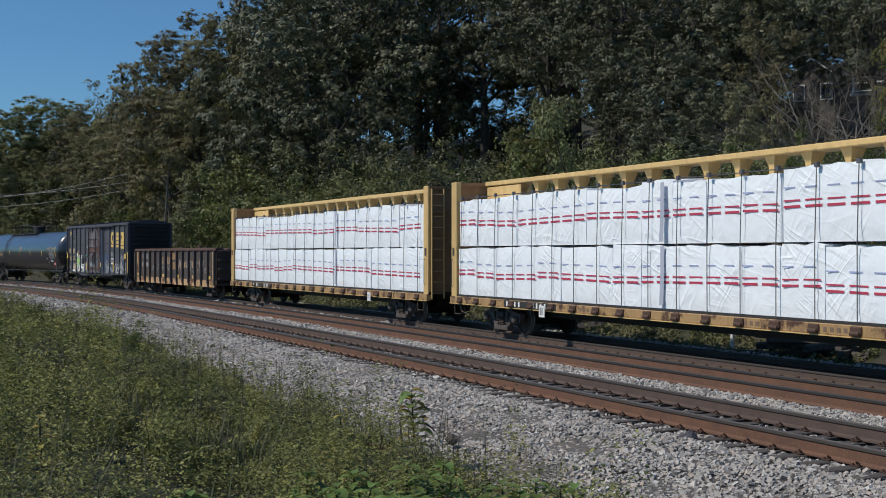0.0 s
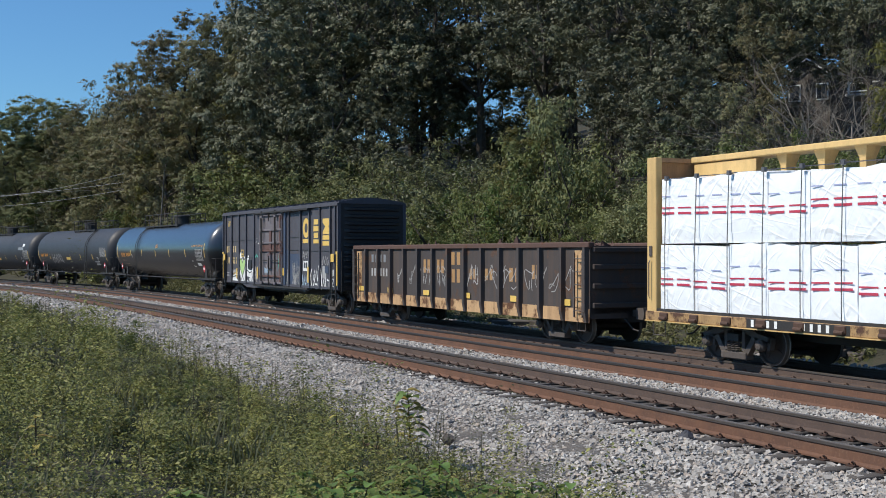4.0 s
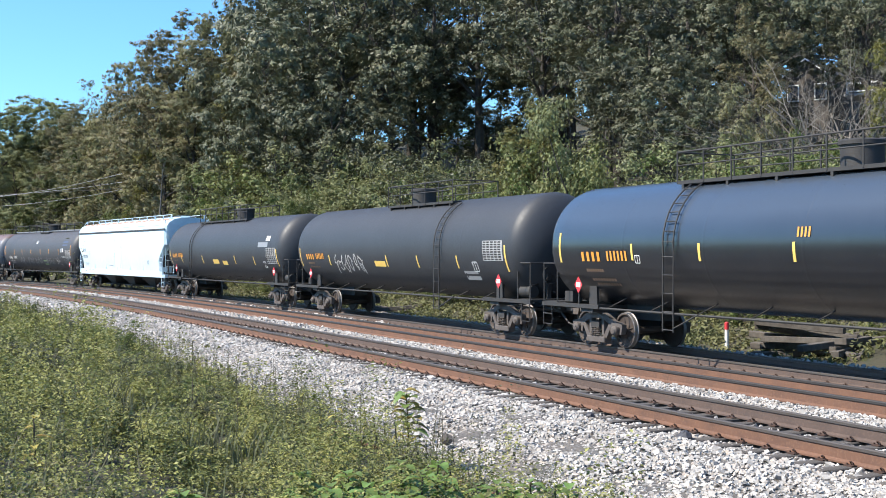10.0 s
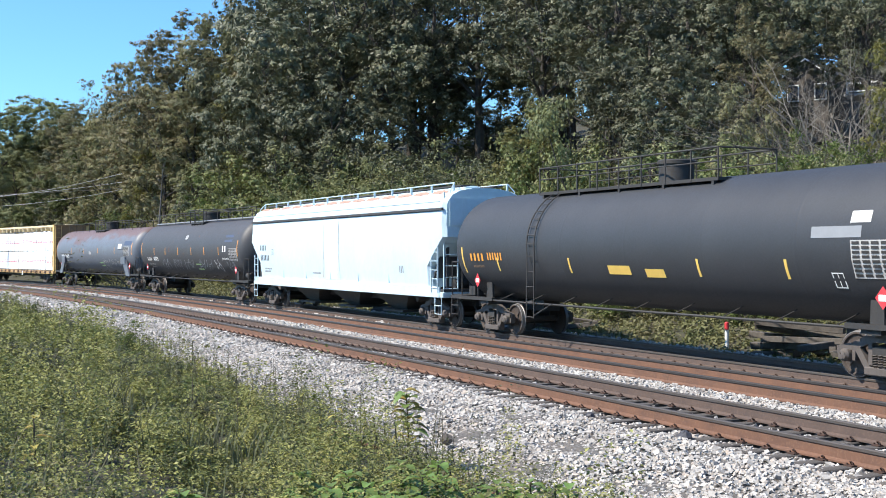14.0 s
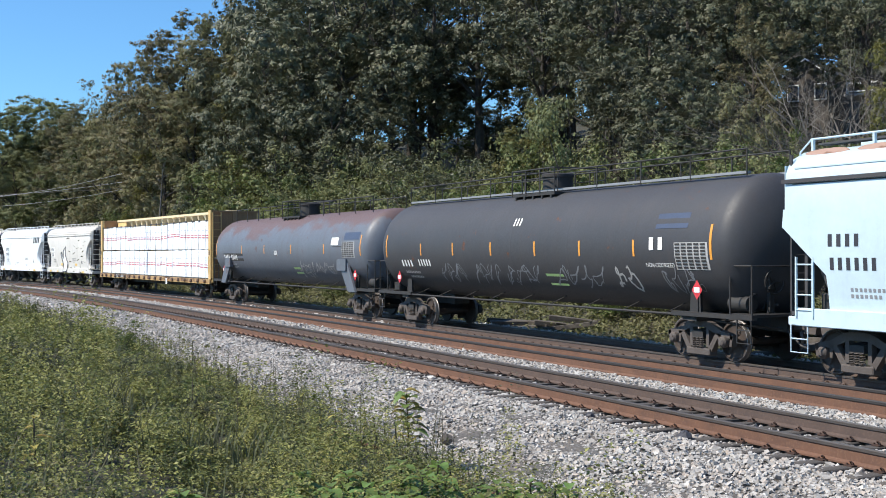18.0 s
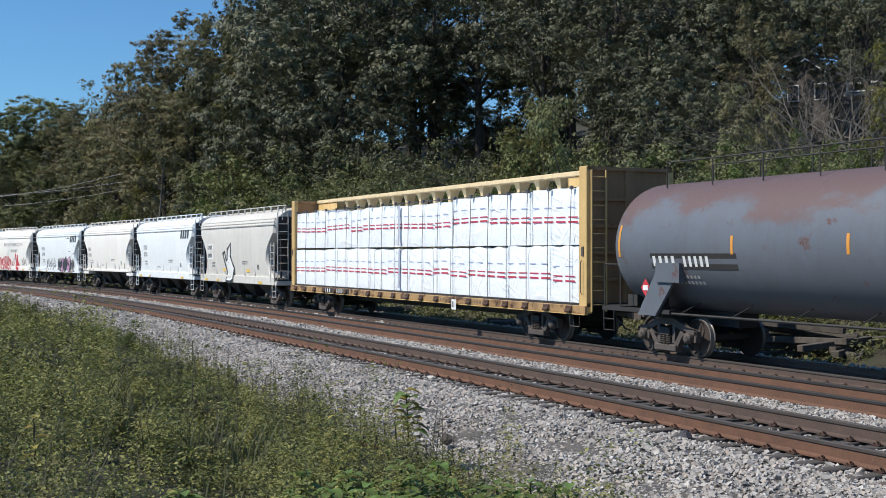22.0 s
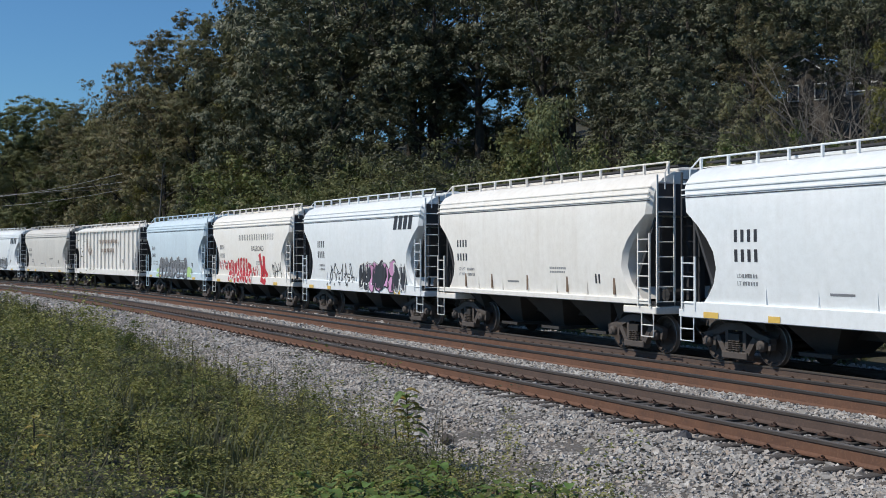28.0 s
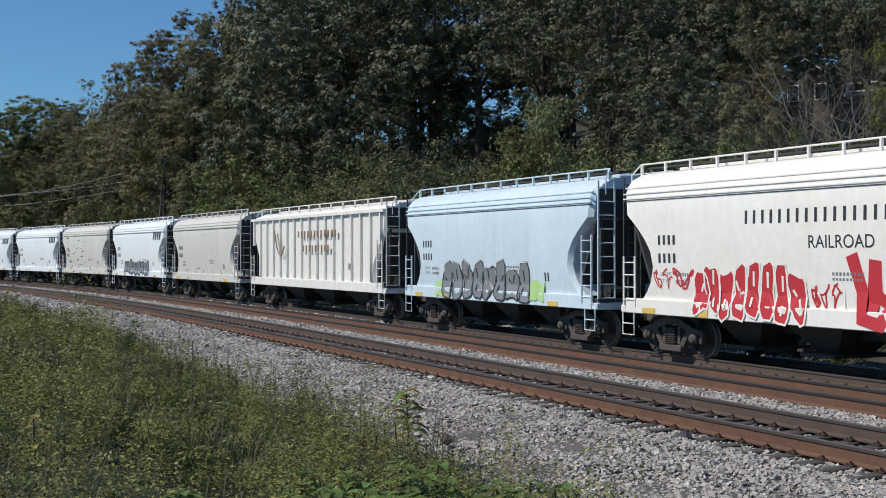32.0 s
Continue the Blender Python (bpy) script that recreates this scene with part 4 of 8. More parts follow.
    for i in range(20):  # straps over the load with their hooks
        x = -H + 0.75 + i * (2 * H - 1.5) / 19
        m = Mesh().tube([(x, -1.43, 1.1), (x, -1.432, 2.6), (x + 0.02, -1.40, 4.14), (x + 0.02, -1.30, 4.17), (x + 0.05, -0.4, 4.25)], 0.011, 4)
        m.box(x - 0.02, x + 0.07, -1.43, -1.36, 4.12, 4.22)
        part("strap", m, STRAP, car)
    m = Mesh().box(notice, notice + 0.3, -1.575, -1.565, 0.66, 0.98)
    part("notice", m, MARK_WHITE, car, "white notice plate")
    bars(car, "notice_print", MARK_BLACK, notice + 0.05, 0.72, 0.2, 0.2, 2, 0.3, -1.578)
    part("dark_patch", Mesh().box(-7.75, -4.8, -1.458, -1.446, 0.85, 1.045), UNDER, car, "dark patch behind the stencilling")
    bars(car, "stencilling", MARK_WHITE, -7.6, 0.875, 0.95, 0.15, 4, 0.42, -1.464)
    bars(car, "stencilling", MARK_WHITE, -6.3, 0.875, 1.1, 0.15, 5, 0.42, -1.464)
    for x in (-3.6, 2.6, 5.3):
        bars(car, "stencilling", MARK_BROWN, x, 0.9, 0.9, 0.09, 5, 0.35, -1.456)
    return car


def wrapped(x0, x1, y0, y1, z0, z1, side, rnd):
    """A pack in plastic: a box whose skin sags and bulges a little."""
    m = Mesh()
    nx, nz = max(3, int((x1 - x0) / 0.3)), 6
    verts, faces = [], []
    for k in range(nz + 1):
        for i in range(nx + 1):
            e = 0.02 if i in (0, nx) or k in (0, nz) else 0.0
            verts.append((x0 + (x1 - x0) * i / nx, y1 - e * 1.5 + rnd.uniform(-0.012, 0.004), z0 + (z1 - z0) * k / nz + (rnd.uniform(-0.02, 0.02) if 0 < k < nz else (rnd.uniform(-0.06, 0.015) if k == nz else 0))))
    k = nx + 1
    for j in range(nz):
        for i in range(nx):
            faces.append((j * k + i, j * k + i + 1, (j + 1) * k + i + 1, (j + 1) * k + i))
    b = len(verts)
    for i in range(nx + 1):
        verts.append((verts[nz * k + i][0], y0, z1 + 0.02))
    for i in range(nx):
        faces.append((nz * k + i, nz * k + i + 1, b + i + 1, b + i))
    c = len(verts)
    for i in range(nx + 1):
        verts.append((verts[i][0], y0, z0))
    for i in range(nx):
        faces.append((i + 1, i, c + i, c + i + 1))
        faces.append((c + i + 1, c + i, b + i, b + i + 1))
    faces.append(tuple([j * k for j in range(nz + 1)] + [b, c]))
    faces.append(tuple([j * k + nx for j in range(nz, -1, -1)] + [c + nx, b + nx]))
    m.add([(x, side * y, z) for x, y, z in verts], faces)
    return m


def gondola(u):
    car = start_car("gondola_car", "rust-stained black gondola with graffiti, filled with scrap", "railway car", "", u, 8.75, 6.0)
    H = 8.15
    for y in (-1.42, 1.36):
        side = part("side_wall", Mesh().box(-H, H, y, y + 0.06, 0.72, 2.62), GONDOLA, car, "grimy black steel side")
        yo = y if y < 0 else y + 0.06
        part("bottom_panel", Mesh().box(-H, H, min(yo, yo + 0.02 * np.sign(y)), max(yo, yo + 0.02 * np.sign(y)), 0.62, 0.98), GON_RUST, side, "peeling rusty bottom panel")
        part("top_cap", Mesh().box(-H - 0.04, H + 0.04, y - 0.07, y + 0.13, 2.56, 2.72, 0.025), GON_CAP, car, "rusty top cap")
        for i in range(15):
            x = -H + 0.12 + i * (2 * H - 0.24) / 14
            s = np.sign(y)
            m = Mesh().loft([[(x - w, yo, z), (x + w, yo, z), (x + w * 0.7, yo + s * d, z), (x - w * 0.7, yo + s * d, z)] for z, w, d in ((0.62, 0.09, 0.07), (0.9, 0.09, 0.13), (2.58, 0.09, 0.13))])
            part("side_post", m, GONDOLA, car)
    for sg in (-1, 1):
        m = Mesh().box(min(sg * H, sg * (H - 0.06)), max(sg * H, sg * (H - 0.06)), -1.4, 1.4, 0.72, 2.62)
        for z in (1.0, 1.5, 2.0, 2.45):
            m.box(min(sg * H, sg * (H + 0.08)), max(sg * H, sg * (H + 0.08)), -1.35, 1.35, z, z + 0.14, 0.02)
        part("end_wall", m, GONDOLA, car)
        ladder(car, "side_ladder", STEEL_DARK, sg * (H - 0.4), -1.52, 0.75, 2.45, True, 0.4, 5)
        part("rust_panel", Mesh().box(min(sg * (H - 0.08), sg * (H - 0.72)), max(sg * (H - 0.08), sg * (H - 0.72)), -1.43, -1.424, 1.0, 2.5), GON_RUST, car, "bare panel of yellow rust")
        m = Mesh().tube([(sg * (H - 0.2), -1.42, 0.7), (sg * (H - 0.2), -1.42, 0.4), (sg * (H - 0.6), -1.42, 0.4), (sg * (H - 0.6), -1.42, 0.7)], 0.016, 5)
        part("stirrup_step", m, STEEL_DARK, car)
    part("floor", Mesh().box(-H, H, -1.38, 1.38, 0.85, 1.0).box(-H, H, -0.25, 0.25, 0.6, 0.85), UNDER, car)
    rnd = random.Random(4)
    m = Mesh()
    for i in range(220):
        x, y, r = rnd.uniform(-H + 0.5, H - 0.5), rnd.uniform(-1.2, 1.2), rnd.uniform(0.12, 0.4)
        c = Matrix.LocRotScale((x, y, 2.42 + rnd.uniform(-0.1, 0.16)), Euler((rnd.random() * 6, rnd.random() * 6, rnd.random() * 6)), (r, r * 0.6, r * 0.35))
        m.add([c @ Vector(p) for p in ((1, 0, 0), (-1, 0, 0), (0, 1, 0), (0, -1, 0), (0, 0, 1), (0, 0, -1))], [(0, 2, 4), (2, 1, 4), (1, 3, 4), (3, 0, 4), (2, 0, 5), (1, 2, 5), (3, 1, 5), (0, 3, 5)])
    m.box(-H + 0.1, H - 0.1, -1.3, 1.3, 1.0, 2.35)
    part("scrap_load", m, GON_CAP, car, "heap of rusty scrap metal")
    for i, x in enumerate((-7.65, -4.95, -1.95, 1.0, 4.0, 6.8)):
        part("reflector", Mesh().box(x, x + 0.45, -1.452, -1.445, 1.03, 1.2), MARK_YELLOW, car, "yellow reflector")
    bars(car, "stencilling", MARK_SILVER, -6.5, 2.1, 1.5, 0.28, 4, 0.2, -1.428)
    bars(car, "stencilling", MARK_GREY, -6.5, 1.6, 1.6, 0.28, 6, 0.2, -1.428)
    for x, z, w, h in ((-1.97, 1.78, 0.62, 0.44), (-0.93, 1.78, 0.62, 0.44), (0.12, 2.06, 0.78, 0.4), (0.15, 1.5, 0.72, 0.42), (1.4, 1.62, 0.5, 0.32), (2.4, 1.62, 0.6, 0.34), (3.9, 1.6, 0.7, 0.4), (5.2, 1.7, 0.5, 0.4)):
        bars(car, "faded_sign", MARK_FADED, x, z, w, h, 2, 0.1, -1.428, label="faded orange block of lettering")
    for i, (x, w) in enumerate(((-4.1, 0.75), (-3.1, 0.9), (-2.0, 0.8), (-0.95, 0.75), (1.25, 0.75), (2.25, 1.0), (3.4, 1.1), (4.8, 1.2), (6.2, 1.2))):
        scrawl(car, MARK_GREY, x, 1.35, w, 0.75, 11 + i, 0.028, -1.431, loops=2, label="thin pale graffiti tag")
    return car


def boxcar(u):
    car = start_car("box_car", "faded dark blue boxcar with yellow lettering and graffiti", "railway car", "", u, 8.35, 6.2)
    H, Y = 7.76, 1.42
    low = [(-H, 0.98), (-4.8, 0.98), (-4.0, 0.8), (4.0, 0.8), (4.8, 0.98), (H, 0.98)]
    for y in (-Y, Y - 0.06):
        poly = low + [(H, 4.42), (-H, 4.42)]
        part("side_wall", Mesh().prism(poly, y, y + 0.06), BOX_BLUE, car, "faded dark blue side")
    part("floor", Mesh().box(-H, H, -1.38, 1.38, 0.95, 1.05).box(-H, H, -0.25, 0.25, 0.6, 0.95), UNDER, car)
    m = Mesh().loft([[(x, -Y - 0.03, 4.40), (x, Y + 0.03, 4.40), (x, Y + 0.03, 4.47), (x, 0.75, 4.58), (x, 0, 4.63), (x, -0.75, 4.58), (x, -Y - 0.03, 4.47)] for x in (-H - 0.02, H + 0.02)])
    roof = part("roof", m, BOX_BLUE, car)
    for i in range(16):
        x = -H + 0.4 + i * (2 * H - 0.8) / 15
        part("roof_rib", Mesh().loft([[(x - 0.04, y, z), (x + 0.04, y, z), (x + 0.04, y, z + 0.05), (x - 0.04, y, z + 0.05)] for y, z in ((-Y, 4.46), (-0.75, 4.575), (0, 4.625), (0.75, 4.575), (Y, 4.46))]), BOX_BLUE, roof)
    posts = [-H + 0.05, -7.3, -6.29, -5.11, -3.99, -2.76, 2.04, 3.5, 4.55, 5.74, 6.9, 7.4, H - 0.05]
    for y, s in ((-Y, -1), (Y, 1)):
        for x in posts:
            part("side_post", Mesh().prism([(x - 0.05, 1.0), (x + 0.05, 1.0), (x + 0.05, 4.4), (x - 0.05, 4.4)], y, y + s * 0.07), BOX_BLUE, car)
        part("top_rail", Mesh().box(-H, H, min(y, y + s * 0.09), max(y, y + s * 0.09), 4.32, 4.42), BOX_BLUE, car)
        part("side_sill", Mesh().box(-H, H, min(y, y + s * 0.03), max(y, y + s * 0.03), 0.98, 1.08), BOX_BLUE, car)
    m = Mesh()
    for x0, x1, zz in ((-7.2, -6.4, 3.0), (-6.2, -5.2, 3.0), (-5.0, -4.1, 3.05), (-3.9, -2.85, 3.05), (-6.2, -5.2, 2.1), (-5.0, -4.1, 2.15), (-3.9, -2.85, 2.2), (2.1, 3.4, 3.1), (2.1, 3.4, 2.55), (3.6, 4.45, 2.55), (4.65, 5.65, 2.5), (5.85, 6.8, 2.5)):
        m.box(x0, x1, -Y - 0.012, -Y, zz, zz + 0.03)
    part("seams", m, BOX_BLACK, car)
    # sliding door: framed panels, cross beams, lock rods and a lock box
    D = -Y - 0.07
    door = part("door", Mesh().box(-1.76, 1.32, D, -Y - 0.01, 1.02, 4.28), BOX_DOOR, car, "grey sliding door with rust-red beams")
    for x in (-1.76, -1.56, 0.98, 1.2):
        part("door_stile", Mesh().box(x, x + 0.1, D - 0.05, D, 1.04, 4.2, 0.01), DOOR_RED if x in (-1.56, 0.98) else BOX_DOOR, door)
    for z, mat in ((1.05, BOX_DOOR), (1.34, DOOR_RED), (2.5, DOOR_RED), (2.86, BOX_DOOR), (3.44, BOX_DOOR), (4.12, BOX_DOOR)):
        part("door_beam", Mesh().box(-1.72, 1.28, D - 0.065, D - 0.002, z, z + 0.09, 0.012), mat, door)
    part("door_post", Mesh().box(-0.37, -0.13, D - 0.05, D, 2.58, 3.44, 0.01), DOOR_RED, door, "rust-red upright of the door")
    for x0, x1 in ((-1.4, -0.42), (-0.08, 0.9)):
        part("rusty_panel", Mesh().box(x0, x1, D - 0.012, D, 2.6, 2.85), DOOR_RED, door, "rust-brown lower strip of a panel")
        part("lock_bar", Mesh().tube([(x0, D - 0.1, 2.12), (x1, D - 0.1, 2.1)], 0.02, 6), UNDER, door)
    part("lock_box", Mesh().box(-0.5, -0.06, D - 0.11, D, 1.74, 2.46, 0.02), BOX_DOOR, door, "grey steel lock box")
    part("lock_handle", Mesh().tube([(-0.2, D - 0.13, 2.3), (-0.2, D - 0.15, 1.6), (-0.26, D - 0.13, 1.2), (-0.26, D - 0.1, 0.95)], 0.03, 6), UNDER, door)
    for x in (-1.3, -1.18, 0.56, 0.68):
        part("lock_rod", Mesh().tube([(x, D - 0.12, 0.98), (x, D - 0.12, 4.36)], 0.024, 6), UNDER, door)
        part("rod_guide", Mesh().box(x - 0.06, x + 0.06, D - 0.15, D - 0.09, 4.05, 4.15).box(x - 0.05, x + 0.05, D - 0.15, D - 0.09, 1.02, 1.14), BOX_DOOR, door)
    part("door_hook", Mesh().tube([(-0.3, D - 0.1, 4.32), (-0.3, D - 0.1, 3.9)], 0.03, 6), UNDER, door)
    blob(door, MARK_SKY, -1.15, 1.5, 0.6, 0.28, 31, D - 0.006, label="pale teal sprayed patch", spikes=6)
    scrawl(door, MARK_TEAL, 0.74, 1.6, 0.3, 0.75, 32, 0.04, D - 0.006, loops=2)
    scrawl(door, MARK_GREY, -1.05, 1.45, 0.7, 0.5, 33, 0.025, D - 0.006, loops=3)
    for x, z in ((-1.3, 2.98), (-1.4, 2.68), (-2.55, 2.95), (-2.4, 3.15), (-2.2, 2.9)):
        blob(car, MARK_WHITE, x - 0.07, z - 0.07, 0.13, 0.15, int(x * 10) + 60, -Y - 0.14 if x > -2 else -Y - 0.01, spikes=4, rag=0.8)
    scrawl(car, MARK_TEAL, -2.7, 2.2, 0.4, 0.2, 34, 0.045, -Y - 0.01, loops=2)
    for z in (0.9, 4.25):
        part("door_track", Mesh().box(-2.4, 4.7, -Y - 0.2, -Y - 0.02, z, z + 0.07), UNDER, car)
    part("blue_patch", Mesh().box(1.4, 1.64, -Y - 0.06, -Y - 0.004, 1.05, 4.2), BOX_PATCH, car, "brighter blue repaint")
    for x0, x1, z0, z1 in ((1.66, 1.98, 1.1, 2.6), (2.1, 3.44, 1.1, 2.4)):
        part("blue_patch", Mesh().box(x0, x1, -Y - 0.005, -Y + 0.001, z0, z1), BOX_PATCH, car, "brighter blue repaint")
    for sg in (-1, 1):
        m = Mesh().box(min(sg * (H - 0.06), sg * (H - 0.01)), max(sg * (H - 0.06), sg * (H - 0.01)), -1.38, 1.38, 0.98, 4.42)
        end = part("end_wall", m, BOX_BLACK, car, "black corrugated end")
        for i in range(11):
            z = 1.2 + i * 0.29
            part("corrugation", Mesh().loft([[(sg * (H - 0.02), y, z), (sg * (H - 0.02), y, z + 0.17), (sg * (H - 0.02) + sg * d, y, z + 0.13), (sg * (H - 0.02) + sg * d, y, z + 0.05)] for y, d in ((-1.22, 0.01), (-1.0, 0.09), (1.0, 0.09), (1.22, 0.01))]), BOX_BLACK, end)
        ladder(car, "end_ladder", UNDER, sg * (H + 0.08), -1.05, 0.9, 2.5, False, 0.6, 4)
        ladder(car, "side_ladder", UNDER, sg * (H - 0.35), -Y - 0.09, 0.6, 2.4, True, 0.42, 5)
        part("reflector", Mesh().box(min(sg * (H - 0.02), sg * (H - 0.2)), max(sg * (H - 0.02), sg * (H - 0.2)), -Y - 0.082, -Y - 0.07, 1.15, 2.5), MARK_YELLOW, car, "yellow reflector strip")
        part("yellow_plate", Mesh().box(min(sg * (H - 0.3), sg * (H - 0.62)), max(sg * (H - 0.3), sg * (H - 0.62)), -Y - 0.125, -Y - 0.115, 2.08, 2.4), MARK_YELLOW, car)
    for x, z0, z1 in ((-5.4, 1.2, 1.7), (-2.24, 1.25, 1.78), (1.36, 1.45, 1.78), (4.42, 1.2, 1.85)):
        part("reflector", Mesh().box(x, x + 0.15, -Y - 0.085, -Y - 0.075, z0, z1), MARK_YELLOW, car)
    # the big yellow sign: a ring, stepped slabs and an hourglass, each with bars under it
    S = -Y - 0.012
    ring = Mesh()
    for k in range(24):
        a0, a1 = 2 * math.pi * k / 24, 2 * math.pi * (k + 1) / 24
        ring.add([(4.1 + 0.4 * math.cos(a0), S, 3.49 + 0.42 * math.sin(a0)), (4.1 + 0.4 * math.cos(a1), S, 3.49 + 0.42 * math.sin(a1)), (4.1 + 0.18 * math.cos(a1), S, 3.49 + 0.2 * math.sin(a1)), (4.1 + 0.18 * math.cos(a0), S, 3.49 + 0.2 * math.sin(a0))], [(0, 1, 2, 3)])
    slabs = Mesh()
    for dx, z in ((0.04, 3.62), (0.0, 3.34), (0.04, 3.06)):
        slabs.box(4.95 + dx, 5.52 - dx, S, S + 0.006, z, z + 0.22)
    glass = Mesh().add([(x, S, z) for x, z in ((6.0, 3.84), (6.9, 3.84), (6.9, 3.68), (6.62, 3.52), (6.9, 3.3), (6.9, 3.2), (6.0, 3.2), (6.0, 3.3), (6.28, 3.52), (6.0, 3.68))], [(0, 1, 2, 3, 8, 9), (8, 3, 4, 5, 6, 7)])
    for m, x0, x1, rows in ((ring, 3.7, 4.5, ((2.86, 3.03),)), (slabs, 4.95, 5.55, ((2.84, 3.0),)), (glass, 5.99, 6.92, ((2.98, 3.16), (2.74, 2.92)))):
        sign = part("sign_shape", m, MARK_YELLOW, car, "faded yellow shape of a painted sign")
        for z0, z1 in rows:
            part("underline", Mesh().box(x0, x1, S, S + 0.006, z0, z1), MARK_YELLOW, sign)
    bars(car, "stencilling", MARK_CREAM, -7.22, 2.47, 1.05 * 0.55, 0.32, 2, 0.42, -Y - 0.006)
    bars(car, "stencilling", MARK_CREAM, -6.12, 2.47, 1.05 * 0.6, 0.32, 2, 0.42, -Y - 0.006)
    bars(car, "stencilling", MARK_CREAM, -7.28, 1.92, 0.7, 0.32, 3, 0.42, -Y - 0.006)
    bars(car, "stencilling", MARK_CREAM, -6.2, 1.92, 0.75, 0.32, 3, 0.42, -Y - 0.006)
    for k in range(5):
        bars(car, "stencilling", MARK_YELLOW, -6.98, 3.78 + k * 0.055, 0.4 if k else 0.2, 0.025, 1, 0.05, -Y - 0.006)
    for x, w, mat in ((-7.2, 0.42, MARK_GREY), (-6.1, 0.5, MARK_YELLOW)):
        for z in (1.3, 1.42):
            bars(car, "stencilling", mat, x, z, w, 0.07, 3, 0.1, -Y - 0.006)
    part("stencil_frame", Mesh().box(-4.82, -4.78, S, S + 0.005, 2.25, 2.6).box(-4.5, -4.46, S, S + 0.005, 2.25, 2.6).box(-4.78, -4.5, S, S + 0.005, 2.25, 2.28).box(-4.78, -4.5, S, S + 0.005, 2.57, 2.6).box(-4.72, -4.56, S, S + 0.005, 2.34, 2.42), MARK_YELLOW, car)
    part("dark_plate", Mesh().box(-3.76, -3.2, -Y - 0.03, -Y, 1.68, 2.12), BOX_BLACK, car, "dark steel plate")
    notice = part("notice", Mesh().box(3.75, 4.31, S, S + 0.006, 1.68, 2.1), MARK_WHITE, car, "white notice with two dark squares")
    for x in (3.83, 4.06):
        part("dark_square", Mesh().box(x, x + 0.18, S - 0.005, S - 0.001, 1.8, 2.04), MARK_BLACK, notice)
    # the white and lime piece on the far end of the side
    piece = part("graffiti", Mesh().add([(x, -Y - 0.011, z) for x, z in ((-6.42, 1.0), (-6.35, 1.2), (-6.1, 1.34), (-5.75, 1.42), (-5.4, 1.5), (-5.25, 1.9), (-5.12, 2.12), (-5.05, 2.42), (-4.85, 2.5), (-4.72, 2.24), (-4.5, 2.16), (-4.3, 2.3), (-4.22, 2.2), (-3.95, 2.14), (-3.75, 2.34), (-3.62, 2.3), (-3.66, 2.1), (-3.8, 1.8), (-3.6, 1.64), (-3.2, 1.62), (-2.9, 1.82), (-2.82, 1.6), (-2.86, 0.98), (-4.3, 0.98))], [tuple(range(24))]), MARK_WHITE, car, "white and lime-green sprayed piece")
    part("lime_fill", Mesh().add([(x, -Y - 0.016, z) for x, z in ((-4.62, 1.32), (-4.25, 1.75), (-4.16, 2.02), (-4.3, 2.14), (-4.5, 2.1), (-4.6, 1.98), (-4.76, 2.14), (-4.98, 2.12), (-5.05, 1.92), (-4.96, 1.7))], [tuple(range(10))]), MARK_LIME, piece, "lime-green fill")
    m = Mesh()
    for pts in (((-4.62, 1.32), (-4.25, 1.75), (-4.14, 2.04), (-4.3, 2.16), (-4.5, 2.12), (-4.6, 1.98), (-4.76, 2.16), (-5.0, 2.14), (-5.07, 1.92), (-4.96, 1.7), (-4.62, 1.32)), ((-6.3, 1.05), (-6.2, 1.25), (-5.7, 1.32), (-5.3, 1.45), (-5.2, 1.85)), ((-4.62, 1.32), (-5.0, 1.0)), ((-4.62, 1.32), (-4.2, 1.0)), ((-4.95, 1.35), (-4.85, 1.02)), ((-4.1, 2.0), (-4.0, 1.5), (-4.1, 1.02)), ((-3.9, 1.62), (-3.5, 1.5), (-3.2, 1.56), (-3.1, 1.3), (-3.3, 1.0)), ((-3.8, 1.3), (-3.45, 1.25), (-3.5, 1.02)), ((-2.95, 1.7), (-3.05, 1.0))):
        stroke(m, pts, 0.05, -Y - 0.02)
    part("outline", m, MARK_BLACK, piece)
    for pts in (((-5.5, 1.28), (-5.38, 1.4), (-5.3, 1.1), (-5.46, 1.16)), ((-5.02, 1.3), (-4.9, 1.12), (-4.98, 1.02)), ((-3.98, 1.32), (-3.62, 1.3), (-3.56, 1.06), (-3.9, 1.14))):
        part("grey_fill", Mesh().add([(x, -Y - 0.017, z) for x, z in pts], [tuple(range(len(pts)))]), BOX_BLUE, piece)
    blob(car, MARK_GREY, -6.35, 1.35, 0.9, 0.45, 29, -Y - 0.008, spikes=9, rag=0.9)
    scrawl(car, MARK_GREY, -2.75, 0.95, 0.5, 0.9, 28, 0.05, -Y - 0.014, loops=3)
    scrawl(car, MARK_GREY, 1.72, 0.95, 0.36, 1.0, 24, 0.028, -Y - 0.014, loops=3)
    scrawl(car, MARK_GREY, 2.45, 1.0, 0.85, 1.1, 25, 0.028, -Y - 0.014, loops=5)
    scrawl(car, MARK_GREY, 2.45, 1.0, 0.85, 0.6, 35, 0.028, -Y - 0.014, loops=5)
    scrawl(car, MARK_SKY, 3.6, 0.9, 0.8, 0.65, 36, 0.04, -Y - 0.014, loops=4)
    scrawl(car, MARK_GREY, 3.7, 2.2, 0.75, 0.35, 37, 0.04, -Y - 0.014, loops=4)
    scrawl(car, MARK_GREY, 5.9, 1.95, 0.8, 0.4, 27, 0.035, -Y - 0.014, loops=3)
    part("pale_patch", Mesh().box(5.98, 6.4, S, S + 0.005, 1.4, 1.9), MARK_GREY, car, "pale sprayed patch")
